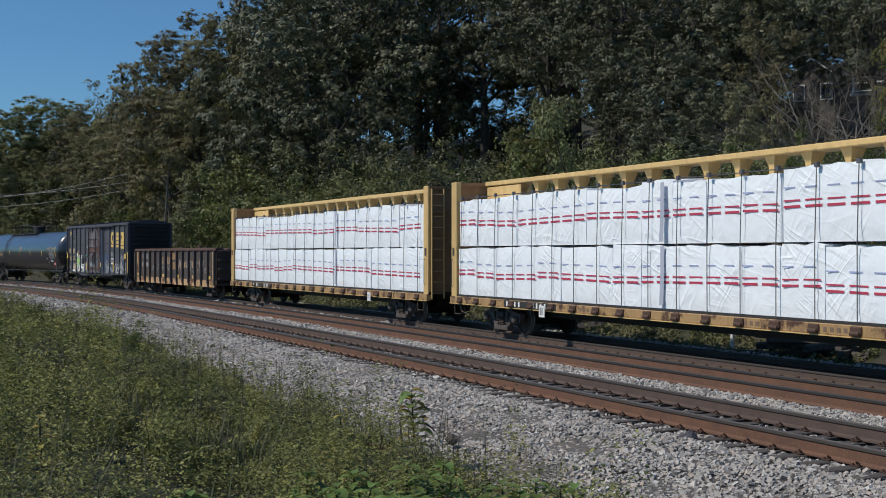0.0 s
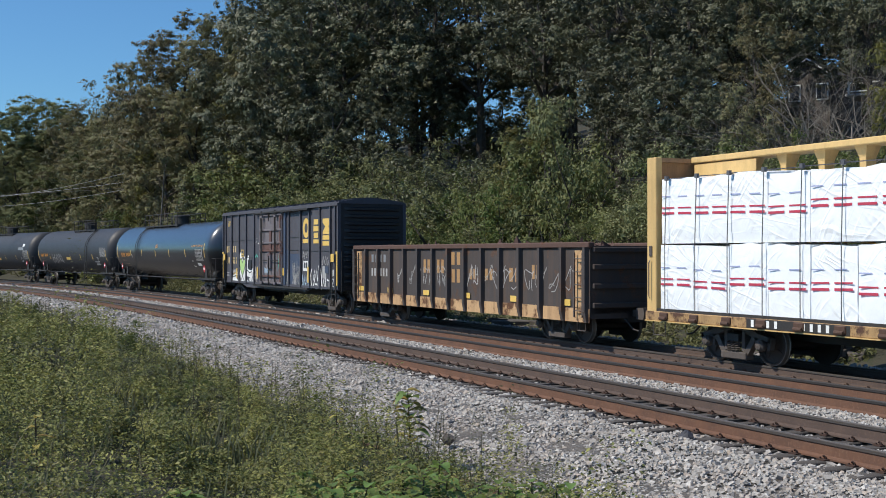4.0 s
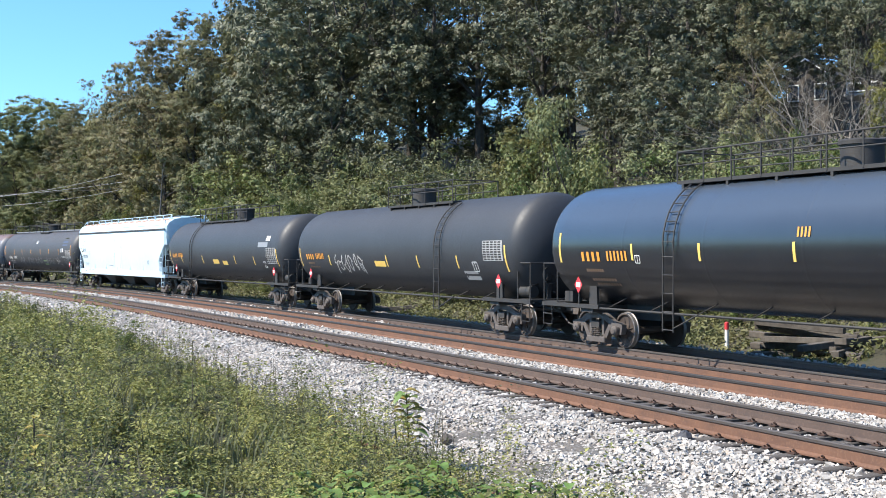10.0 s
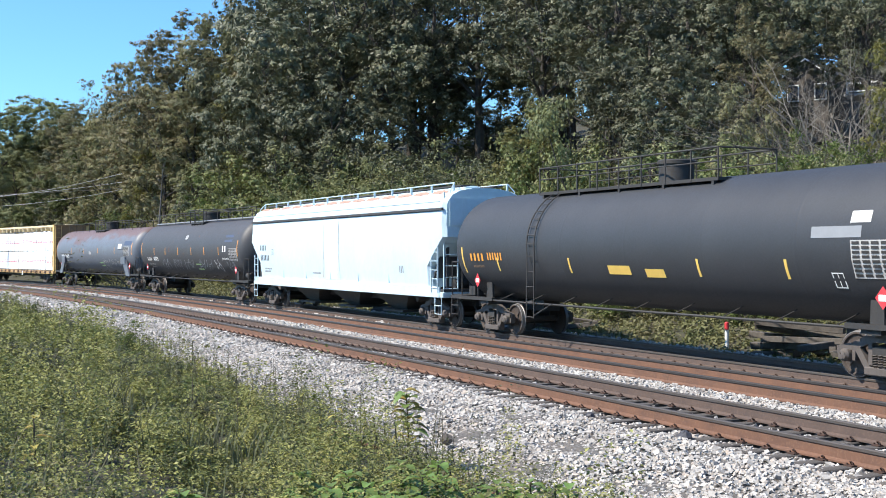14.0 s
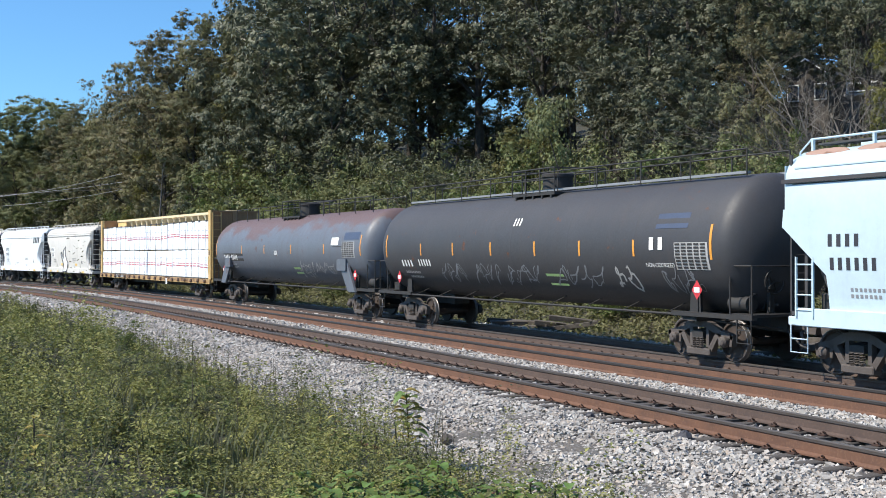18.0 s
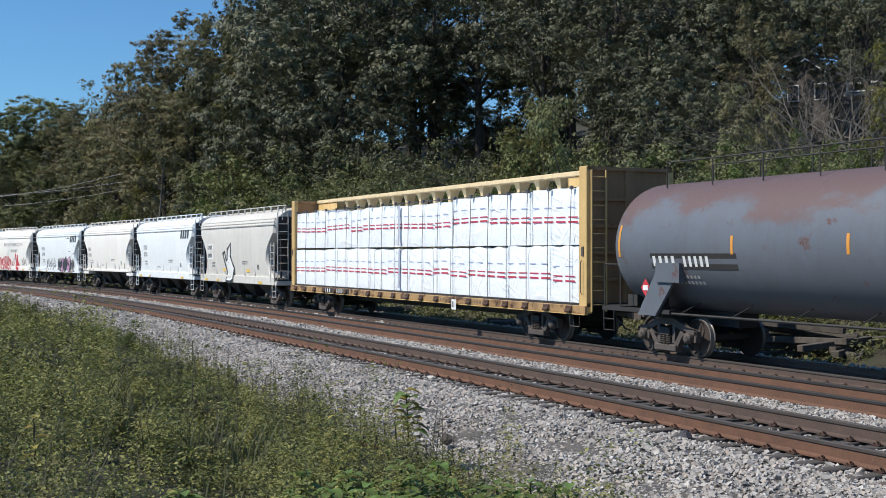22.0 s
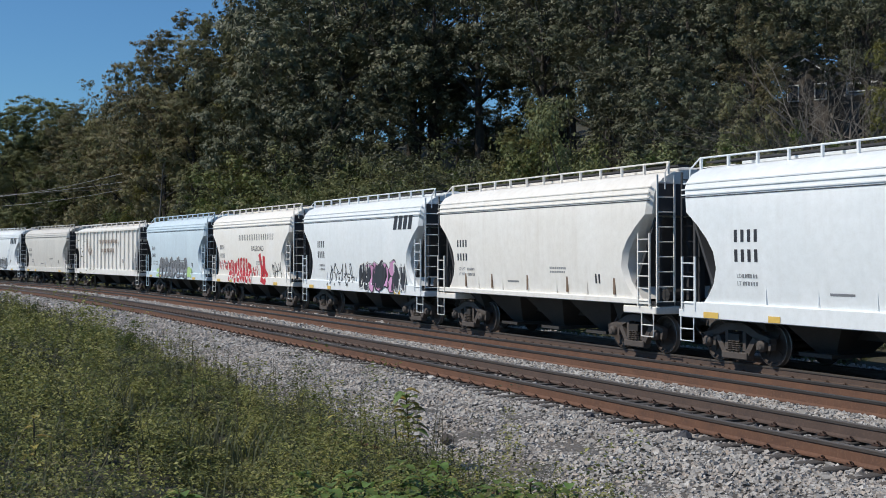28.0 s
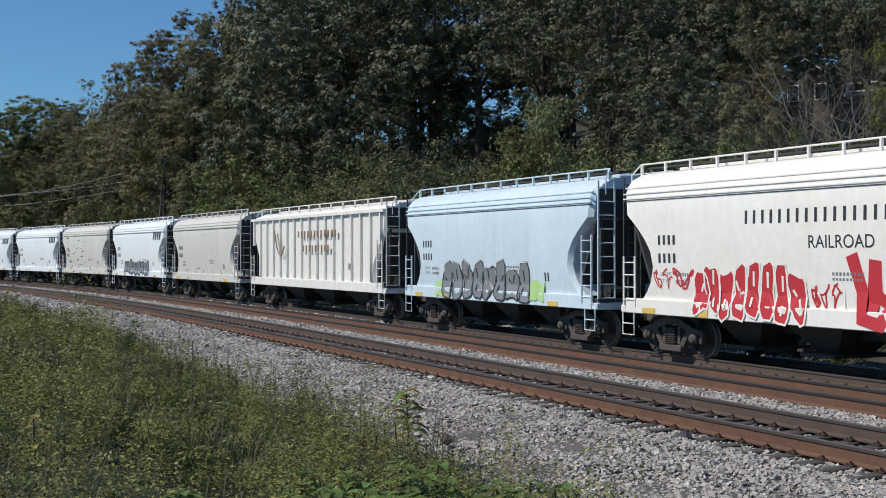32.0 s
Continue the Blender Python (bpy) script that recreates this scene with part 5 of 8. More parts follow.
    part("blue_patch", Mesh().box(6.25, 6.65, S - 0.004, S - 0.001, 1.62, 1.9), BOX_PATCH, car)
    m = Mesh()
    for pts in (((4.75, 1.0), (4.66, 1.5), (4.75, 1.75)), ((5.0, 1.35), (5.12, 1.75), (5.25, 1.4), (5.35, 1.75), (5.48, 1.3)), ((4.95, 1.05), (5.1, 1.3), (5.02, 1.5)), ((5.2, 1.15), (5.4, 1.15), (5.42, 1.0), (5.22, 1.0)), ((5.55, 1.9), (5.6, 1.6), (5.75, 1.9), (5.86, 1.55), (5.9, 0.98)), ((5.68, 1.35), (5.8, 1.05), (5.66, 1.02)), ((6.0, 1.0), (6.1, 1.35), (6.25, 1.0)), ((6.3, 1.4), (6.35, 1.02), (6.6, 1.05)), ((6.5, 1.35), (6.75, 1.32), (6.7, 1.0)), ((6.85, 1.45), (7.0, 1.15), (6.82, 1.05)), ((7.05, 1.4), (7.2, 1.38), (7.08, 1.15), (7.25, 1.05))):
        stroke(m, pts, 0.075, -Y - 0.018)
    part("graffiti", m, MARK_WHITE, car, "broad white sprayed strokes")
    blob(car, MARK_WHITE, 7.1, 1.45, 0.35, 0.42, 38, -Y - 0.018, spikes=6, rag=0.4)
    return car
def tank_car(u, label, paint_mat, half_cyl, r, cz, mark, style):
    """Tank car: shell with domed ends on stub sills, top platform, walkway, placards."""
    half = half_cyl + 1.45
    car = start_car("tank_car", label, "railway car", "tank cars in the train", u, half, half_cyl - 1.3)
    head = 0.75
    prof = [(-half_cyl - head * math.sin(a), r * math.cos(a)) for a in np.linspace(math.pi / 2 * 0.985, 0, 9)] + [(x, r) for x in np.linspace(-half_cyl + 0.5, half_cyl - 0.5, 12)] + [(half_cyl + head * math.sin(a), r * math.cos(a)) for a in np.linspace(0, math.pi / 2 * 0.985, 9)]
    part("tank_shell", Mesh().lathe(prof, 56, "x", (0, 0, cz)), paint_mat, car, smooth=40)
    for x in np.linspace(-half_cyl * 0.66, half_cyl * 0.66, 5):
        m = Mesh().lathe([(x - 0.05, r + 0.0005), (x - 0.02, r + 0.0025), (x + 0.02, r + 0.0025), (x + 0.05, r + 0.0005)], 56, "x", (0, 0, cz))
        part("shell_band", m, paint_mat, car, smooth=40)

    def face(z):
        q = max(0.0, r * r - (z - cz) ** 2)
        return -math.sqrt(q) - 0.008

    # sills, bolsters and end platforms
    for sg in (-1, 1):
        m = Mesh().box(min(sg * (half_cyl - 3.0), sg * (half - 0.75)), max(sg * (half_cyl - 3.0), sg * (half - 0.75)), -0.28, 0.28, 0.72, 1.08)
        m.box(sg * (half_cyl - 1.3) - 0.25, sg * (half_cyl - 1.3) + 0.25, -1.35, 1.35, 0.9, 1.08)
        for y in (-1.15, 1.15):
            m.prism([(sg * (half_cyl - 1.5), 1.0), (sg * (half_cyl - 1.1), 1.0), (sg * (half_cyl - 1.15), 1.9), (sg * (half_cyl - 1.45), 1.9)], y - 0.03, y + 0.03)
        part("stub_sill", m, UNDER, car)
        m = Mesh().box(min(sg * (half_cyl + 0.1), sg * (half - 0.55)), max(sg * (half_cyl + 0.1), sg * (half - 0.55)), -1.35, 1.35, 1.06, 1.12)
        m.box(min(sg * (half_cyl - 1.9), sg * (half - 0.55)), max(sg * (half_cyl - 1.9), sg * (half - 0.55)), -1.42, -1.28, 1.0, 1.1)
        m.box(min(sg * (half_cyl - 1.9), sg * (half - 0.55)), max(sg * (half_cyl - 1.9), sg * (half - 0.55)), 1.28, 1.42, 1.0, 1.1)
        part("end_platform", m, UNDER, car)
        m = Mesh()
        x0, x1 = sg * (half_cyl + 0.15), sg * (half - 0.6)
        for y in (-1.38, 1.38):
            m.tube([(x0, y, 1.1), (x0, y, 2.05), (x0 + sg * 0.1, y, 2.15), (x1, y, 2.15)], 0.02, 6)
            m.tube([(x1, y, 1.1), (x1, y, 2.15)], 0.02, 6)
        m.tube([(x1, -1.38, 2.15), (x1, 1.38, 2.15)], 0.02, 6)
        part("end_handrail", m, UNDER, car)
        m = Mesh().tube([(x1, -1.4, 1.05), (x1, -1.4, 0.5), (x1 - sg * 0.45, -1.4, 0.5), (x1 - sg * 0.45, -1.4, 1.05)], 0.018, 5)
        m.tube([(x1, -1.4, 0.78), (x1 - sg * 0.45, -1.4, 0.78)], 0.016, 5)
        part("stirrup_step", m, UNDER, car)
        m = Mesh().lathe([(-0.3, 0.02), (-0.3, 0.17), (0.3, 0.17), (0.3, 0.02)], 14, "x", (sg * (half_cyl + 0.1), -1.0, 1.32)) if sg > 0 else Mesh().box(-half_cyl - 0.3, -half_cyl + 0.1, -1.05, -0.75, 1.12, 1.4)
        part("air_reservoir", m, UNDER, car, smooth=40)
        # placard on a bracket
        px = sg * (half_cyl - 0.95)
        pl = part("placard_bracket", Mesh().box(px - 0.02, px + 0.02, -1.40, -1.37, 1.1, 1.75), UNDER, car)
        part("placard", Mesh().add([(px, -1.41, 1.38), (px + 0.19, -1.41, 1.6), (px, -1.41, 1.82), (px - 0.19, -1.41, 1.6)], [(0, 1, 2, 3)]), MARK_RED, pl, "red and white diamond placard")
        part("placard_panel", Mesh().box(px - 0.1, px + 0.1, -1.418, -1.412, 1.54, 1.66), MARK_WHITE, pl)
    # brake gear on the leading end: a wheel on its stand, a cylinder, chain rods and pipes
    gx = half - 0.95
    stand = part("brake_stand", Mesh().box(gx - 0.05, gx + 0.05, -0.62, -0.5, 1.1, 2.0).box(gx - 0.12, gx + 0.1, -0.7, -0.42, 1.62, 1.95, 0.03), UNDER, car)
    m = Mesh().tube([(gx + 0.12, -0.56 + 0.26 * math.cos(a), 1.8 + 0.26 * math.sin(a)) for a in np.linspace(0, 2 * math.pi, 17)], 0.018, 5)
    for k in range(5):
        a = k * 1.2566
        m.tube([(gx + 0.1, -0.56, 1.8), (gx + 0.12, -0.56 + 0.26 * math.cos(a), 1.8 + 0.26 * math.sin(a))], 0.012, 4)
    part("brake_wheel", m, UNDER, stand)
    part("brake_cylinder", Mesh().lathe([(-0.28, 0.03), (-0.28, 0.13), (0.18, 0.13), (0.28, 0.06), (0.5, 0.03)], 12, "x", (gx - 0.5, -0.35, 1.3)), STEEL_DARK, car, smooth=40)
    for pts, rr in (([(gx, -0.56, 1.6), (gx - 0.2, -0.6, 1.2), (gx - 0.9, -0.7, 0.95), (gx - 2.4, -0.6, 0.8)], 0.02), ([(gx + 0.2, -1.3, 1.14), (gx + 0.2, -1.3, 1.5), (gx - 0.1, -0.9, 1.55), (gx - 0.3, -0.5, 1.4)], 0.022), ([(gx - 1.1, -1.2, 0.92), (gx - 0.2, -1.2, 0.88), (gx + 0.3, -0.5, 0.8)], 0.025)):
        part("brake_pipe", Mesh().tube(pts, rr, 5), UNDER, car)
    # side running pipe with hangers
    m = Mesh()
    for y in (-1.36, 1.36):
        m.tube([(-half_cyl + 1.6, y, 1.02), (half_cyl - 1.6, y, 1.02)], 0.03, 6)
        for x in np.linspace(-half_cyl + 2.2, half_cyl - 2.2, 9):
            m.tube([(x, y, 1.02), (x + 0.1, y * 0.55, cz - r * 0.83)], 0.016, 5)
    m.tube([(-half_cyl + 2.5, -0.45, 0.93), (half_cyl - 2.5, -0.45, 0.93)], 0.02, 6)
    part("side_rail", m, UNDER, car)
    # top platform with handrails, dome cover and the ladder that leads to it
    top = cz + r
    xm, (px0, px1) = 0.0, style["plat"]
    m = Mesh().box(px0, px1, -0.85, 0.85, top - 0.14, top - 0.06)
    plat = part("top_platform", m, UNDER, car)
    for x in np.linspace(px0 + 0.2, px1 - 0.2, 5):
        part("platform_bracket", Mesh().box(x - 0.04, x + 0.04, -0.85, 0.85, top - 0.35, top - 0.142), UNDER, plat)
    m = Mesh()
    for y in (-0.85, 0.85):
        m.tube([(px0, y, top + 0.62), (px1, y, top + 0.62)], 0.022, 6)
        m.tube([(px0, y, top + 0.3), (px1, y, top + 0.3)], 0.016, 5)
        for x in np.linspace(px0, px1, 2 + int((px1 - px0) / 1.1)):
            m.tube([(x, y, top - 0.12), (x, y, top + 0.62)], 0.022, 5)
    for x in (px0, px1):
        m.tube([(x, -0.85, top + 0.62), (x, 0.85, top + 0.62)], 0.02, 6)
    part("handrail", m, UNDER, plat)
    part("valve_housing", Mesh().lathe([(top - 0.15, 0.44), (top + 0.42, 0.44), (top + 0.42, 0.48), (top + 0.5, 0.48), (top + 0.53, 0.44), (top + 0.55, 0.0)], 22, "z", (xm, 0, 0)), UNDER, car, "dark round valve housing", smooth=40)
    lx = style.get("ladder")
    if lx is not None:
        m = Mesh()
        arc = [(-(r + 0.07) * math.cos(a), cz + (r + 0.07) * math.sin(a)) for a in np.linspace(-0.1, 1.05, 9)]
        for dx in (-0.2, 0.2):
            m.tube([(lx + dx, -r - 0.07, 0.62)] + [(lx + dx, y, z) for y, z in arc], 0.02, 5)
        for k in range(5):
            z = 0.66 + k * 0.42
            m.tube([(lx - 0.2, -r - 0.07, z), (lx + 0.2, -r - 0.07, z)], 0.014, 5)
        for y, z in arc[1:]:
            m.tube([(lx - 0.2, y, z), (lx + 0.2, y, z)], 0.014, 5)
        m.tube([(lx + 0.2, -r - 0.07, 0.7), (lx + 0.9, -r + 0.1, 1.05)], 0.02, 5)
        part("side_ladder", m, UNDER, car)
    # marks: upright bars, stencils, data panel
    zb = style.get("bar_z", 2.42)
    for i, x in enumerate(style["bars"]):
        tall = 0.78 if i in (0, len(style["bars"]) - 1) else 0.4
        m = Mesh()
        zs = np.linspace(zb - tall / 2 + (0.12 if tall > 0.5 else 0), zb + tall / 2 + (0.12 if tall > 0.5 else 0), 5)
        for z0, z1 in zip(zs, zs[1:]):
            m.add([(x - 0.04, face(z0), z0), (x + 0.04, face(z0), z0), (x + 0.04, face(z1), z1), (x - 0.04, face(z1), z1)], [(0, 1, 2, 3)])
        part("reflector_bar", m, mark, car, "upright reflective bar")
    for x, z, w, h, n, mat in style["lines"]:
        bars(car, "stencilling", mat, x, z, w, h, n, 0.0 if n == 1 else 0.28, face=face if n == 1 else lambda b: face(b) - 0.006)
    for x, z, w, h in style.get("panels", ()):
        m = Mesh()
        for z0, z1 in ((z, z + h / 2), (z + h / 2, z + h)):
            m.add([(x, face(z0) - 0.004, z0), (x + w, face(z0) - 0.004, z0), (x + w, face(z1) - 0.004, z1), (x, face(z1) - 0.004, z1)], [(0, 1, 2, 3)])
        p = part("data_panel", m, MARK_GREY, car, "pale data panel with rows of small print")
        for k in range(8):
            zz = z + h * (k + 0.3) / 8.2
            bars(p, "small_print", UNDER, x + 0.04, zz, w - 0.06, h / 13, 5, 0.06, face=lambda b: face(b) - 0.009)
    return car, face


def tank_frame_sign(car, face, x, z, s, mat=MARK_WHITE):
    """A small square sign: a frame with two dark panes."""
    m = Mesh()
    for x0, x1, z0, z1 in ((x, x + s, z, z + s * 0.08), (x, x + s, z + s * 0.92, z + s), (x, x + s * 0.08, z, z + s), (x + s * 0.92, x + s, z, z + s), (x + 0.46 * s, x + 0.54 * s, z, z + s)):
        m.add([(x0, face(z0), z0), (x1, face(z0), z0), (x1, face(z1), z1), (x0, face(z1), z1)], [(0, 1, 2, 3)])
    return part("square_sign", m, mat, car)


def hopper_body(levels, eave):
    """Lofts a hopper's body through levels of (height, half length, half width)."""
    rings = []
    for z, hx, hy in levels:
        c = 0.12
        rings.append([(-hx + c, -hy, z), (hx - c, -hy, z), (hx, -hy + c, z), (hx, hy - c, z), (hx - c, hy, z), (-hx + c, hy, z), (-hx, hy - c, z), (-hx, -hy + c, z)])
    return Mesh().loft(rings)


def covered_hopper(u, label, body_mat, style, half=6.5, long=False, ribbed=False):
    """Covered hopper: bulging body with sloped ends, bays below, running boards and ladders."""
    car = start_car("covered_hopper", label, "railway car", "covered hoppers in the train", u, half, half - 2.0)
    L = half - 0.68                        # half length over the roof
    k = 1.35 if long else 1.0
    zs, ze = 1.32, 3.98 if not long else 4.1
    levels = [(zs, L - 0.6, 1.46), (1.5, L - 0.8, 1.48), (1.75, L - 1.0, 1.505), (2.1, L - 1.12, 1.535), (2.45, L - 1.04, 1.55), (2.75, L - 0.82, 1.56), (3.05, L - 0.5, 1.56), (3.35, L - 0.1, 1.555), (ze - 0.1, L - 0.02, 1.53), (ze + 0.05, L, 1.47), (ze + 0.22, L, 1.33), (ze + 0.36, L, 1.05), (ze + 0.44, L, 0.6), (ze + 0.46, L, 0.2)]
    if long:
        levels = [(zs, L - 0.86, 1.46), (1.7, L - 0.86, 1.5), (2.0, L - 0.83, 1.53), (2.5, L - 0.22, 1.56), (2.95, L + 0.36, 1.56), (3.3, L + 0.33, 1.555)] + [(z, L + 0.28, w) for z, _, w in levels[6:]]
    if ribbed:
        levels = [(zs, L - 1.1, 1.42), (2.0, L - 1.0, 1.42), (3.3, L - 0.06, 1.42), (ze, L, 1.42), (ze + 0.1, L, 1.3), (ze + 0.3, L, 0.8), (ze + 0.34, L, 0.2)]
    hz, hy = [a[0] for a in levels], [a[2] for a in levels]
    part("body", hopper_body(levels, ze), body_mat, car, smooth=32)

    def face(z):
        return -float(np.interp(z, hz, hy)) - 0.006

    if ribbed:
        for i in range(17):
            x = -L + 0.35 + i * (2 * L - 0.7) / 16
            z0 = 1.36 if abs(x) < L - 1.1 else 1.36 + (abs(x) - (L - 1.1)) * 1.9
            part("side_post", Mesh().prism([(x - 0.05, z0), (x + 0.05, z0), (x + 0.05, ze), (x - 0.05, ze)], -1.52, -1.41), body_mat, car)
        part("top_rail", Mesh().box(-L, L, -1.54, -1.41, ze - 0.06, ze + 0.05), body_mat, car)
    else:
        m = Mesh()
        for zz in ((ze + 0.02,) if long else (ze - 0.24, ze - 0.12, ze + 0.02)):
            m.box(-L + 0.05, L - 0.05, face(zz) - 0.02, face(zz) + 0.02, zz - 0.014, zz + 0.014)
        part("eave_rib", m, body_mat, car)
        m = Mesh()
        m.box(-L + 0.05, L - 0.05, face(ze - 0.3) - 0.008, face(ze - 0.3) + 0.02, ze - 0.31, ze - 0.29)
        part("roof_seam", m, END_GREY, car)
        for i in range(1, 6):
            x = -L + 1.3 + i * (2 * L - 2.6) / 6
            part("panel_seam", Mesh().box(x - 0.006, x + 0.006, face(1.7), face(1.4) + 0.05, 1.36, 1.85), body_mat, car)
    # the slope sheets and shear plates of the ends, shade put into their grey
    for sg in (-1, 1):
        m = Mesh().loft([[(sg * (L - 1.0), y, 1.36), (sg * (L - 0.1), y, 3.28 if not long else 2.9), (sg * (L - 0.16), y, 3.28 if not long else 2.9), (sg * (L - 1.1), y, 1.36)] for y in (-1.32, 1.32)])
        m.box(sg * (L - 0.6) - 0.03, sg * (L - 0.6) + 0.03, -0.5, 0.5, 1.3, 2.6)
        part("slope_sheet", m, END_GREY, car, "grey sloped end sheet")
        m = Mesh()
        for y in (-1.2, -0.35, 0.35, 1.2):
            m.prism([(sg * (L - 0.06), 1.3), (sg * (L - 0.14), 1.3), (sg * (L - 0.14), 3.3), (sg * (L - 0.06), 3.3)], y - 0.04, y + 0.04)
        m.box(min(sg * (L - 0.5), sg * (L + 0.12)), max(sg * (L - 0.5), sg * (L + 0.12)), -1.45, 1.45, 1.18, 1.26)
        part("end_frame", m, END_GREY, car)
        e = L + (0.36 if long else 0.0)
        # END_GREY puts the end's shade into this plate's colour; long cars keep body paint
        part("end_plate", Mesh().box(min(sg * (e + 0.004), sg * (e + 0.02)), max(sg * (e + 0.004), sg * (e + 0.02)), -1.36, 1.36, 3.32, ze + 0.1), body_mat if long else END_GREY, car, "upper end plate")
        part("end_platform", Mesh().box(min(sg * (L - 1.2 * k), sg * (L + 0.14)), max(sg * (L - 1.2 * k), sg * (L + 0.14)), -1.5, 1.5, 0.98, 1.16, 0.02), body_mat, car)
        lad = ladder(car, "corner_ladder", body_mat, sg * (L - 0.28 * k), -1.54, 1.15, 2.35 if sg < 0 else 2.9, True, 0.46, 4 if sg < 0 else 6, 0.016)
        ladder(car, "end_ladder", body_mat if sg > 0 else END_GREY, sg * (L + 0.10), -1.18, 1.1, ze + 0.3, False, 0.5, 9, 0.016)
        m = Mesh().tube([(sg * (L + 0.05), -1.5, 1.0), (sg * (L + 0.05), -1.5, 0.45), (sg * (L - 0.42), -1.5, 0.45), (sg * (L - 0.42), -1.5, 1.0)], 0.018, 5)
        m.tube([(sg * (L + 0.05), -1.5, 0.72), (sg * (L - 0.42), -1.5, 0.72)], 0.016, 5)
        part("stirrup_step", m, body_mat, car)
    part("brake_valve", Mesh().box(-L + 0.15, -L + 0.55, -0.9, -0.4, 1.26, 1.62, 0.03), UNDER, car)
    part("air_reservoir", Mesh().lathe([(-0.35, 0.03), (-0.35, 0.16), (0.35, 0.16), (0.35, 0.03)], 12, "y", (L - 0.35, -0.5, 1.42)), UNDER, car)
    # side sills
    for y in (-1.53, 1.45):
        part("side_sill", Mesh().box(-L + 0.1, L - 0.1, y, y + 0.08, 1.2 if style.get("thin") else 0.98, 1.34, 0.015), body_mat, car)
    # bays
    n = 3
    wb = (2 * L - 4.6 * k) / n
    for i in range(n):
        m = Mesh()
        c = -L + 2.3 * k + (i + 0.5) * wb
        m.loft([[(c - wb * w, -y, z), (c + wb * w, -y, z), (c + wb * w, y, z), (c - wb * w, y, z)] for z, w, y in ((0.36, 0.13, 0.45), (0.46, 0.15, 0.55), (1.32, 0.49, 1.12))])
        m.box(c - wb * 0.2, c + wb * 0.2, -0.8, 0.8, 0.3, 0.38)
        part("hopper_bay", m, HOPPER_DARK, car, "grimy discharge bay, darkened for the shade below the body")
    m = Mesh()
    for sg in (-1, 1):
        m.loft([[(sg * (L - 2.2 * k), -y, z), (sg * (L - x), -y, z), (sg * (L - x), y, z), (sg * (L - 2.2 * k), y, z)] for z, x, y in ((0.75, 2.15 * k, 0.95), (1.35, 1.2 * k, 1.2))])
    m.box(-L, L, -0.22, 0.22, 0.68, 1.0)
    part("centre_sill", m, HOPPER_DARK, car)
    # roof walk with its railing, hatches
    zt = ze + (0.46 if not ribbed else 0.34)
    for y in (-0.62, 0.62):
        part("running_board", Mesh().box(-L - 0.05, L + 0.05, y - 0.16, y + 0.16, zt + 0.06, zt + 0.10), END_GREY, car)
    m = Mesh()
    for y in (-1.0, 1.0):
        m.tube([(-L, y, zt + 0.16), (L, y, zt + 0.16)], 0.022, 5)
        for i in range(13):
            x = -L + 0.05 + i * (2 * L - 0.1) / 12
            m.box(x - 0.025, x + 0.025, y - 0.03, y + 0.03, zt - 0.18, zt + 0.16)
        for sg in (-1, 1):
            m.tube([(sg * L, y, zt + 0.16), (sg * (L + 0.1), y * 1.2, zt - 0.1), (sg * (L + 0.1), y * 1.2, zt - 0.5)], 0.02, 5)
    part("roof_railing", m, body_mat, car)
    m = Mesh().box(-L + 0.6, L - 0.6, -0.3, 0.3, zt - 0.02, zt + 0.1, 0.03)
    for i in range(8):
        x = -L + 1.0 + i * (2 * L - 2.0) / 7
        m.box(x - 0.04, x + 0.04, -0.38, 0.38, zt + 0.1, zt + 0.14)
    part("hatch_trough", m, body_mat, car)
    # marks
    for x, z, w, h, nn, mat in style.get("lines", ()):
        bars(car, "stencilling", mat, x, z, w, h, nn, 0.28, face=lambda b: -1.545 if ribbed else face(b))
    for x, z, w, h in style.get("sill_plates", ()):
        part("reflector", Mesh().box(x, x + w, -1.545, -1.535, z, z + h), MARK_YELLOW, car, "yellow reflector")
    for x in style.get("rust_bars", ()):
        part("rust_streak", Mesh().box(x, x + 0.08, face(1.7) - 0.004, face(1.7) + 0.02, 1.4, 2.0), MARK_BROWN, car)
    return car, face


# the order of the train, front first; the second number is metres along it at the start
lumber_car(14.45, 31, "yellow centre-beam lumber car loaded with white-wrapped lumber", -5.5, -0.12)
lumber_car(-10.2, 32, "yellow centre-beam lumber car with lumber in white wrap", 6.6, 2.9)
gondola(-32.25)
boxcar(-49.83)

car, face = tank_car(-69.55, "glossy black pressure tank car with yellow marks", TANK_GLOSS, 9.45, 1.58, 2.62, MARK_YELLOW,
                     {"plat": (-5.0, 1.84), "ladder": -4.3, "bars": (-9.15, -5.85, -3.26, -0.25, 2.53, 5.61, 8.97), "bar_z": 2.45,
                      "lines": [(-8.1, 2.22, 0.95, 0.24, 4, MARK_ORANGE), (-6.95, 2.24, 0.95, 0.24, 6, MARK_ORANGE), (-8.0, 1.95, 0.8, 0.08, 8, MARK_BROWN), (-7.9, 1.72, 1.1, 0.07, 9, MARK_BROWN), (-7.8, 1.6, 1.1, 0.07, 9, MARK_BROWN), (-0.16, 2.75, 0.42, 0.2, 4, MARK_ORANGE)],
                      "panels": [(7.38, 2.02, 1.21, 0.62)]})
lettering(car, "LIQUEFIED PETROLEUM GAS", MARK_ORANGE, 6.8, 2.78, 0.15, face=face, shear=0.2)
tank_frame_sign(car, face, 6.54, 1.7, 0.32)
bars(car, "stencilling", MARK_WHITE, 7.36, 1.75, 0.6, 0.16, 1, 0.0, face=face)
tank_frame_sign(car, face, -5.75, 2.18, 0.2)

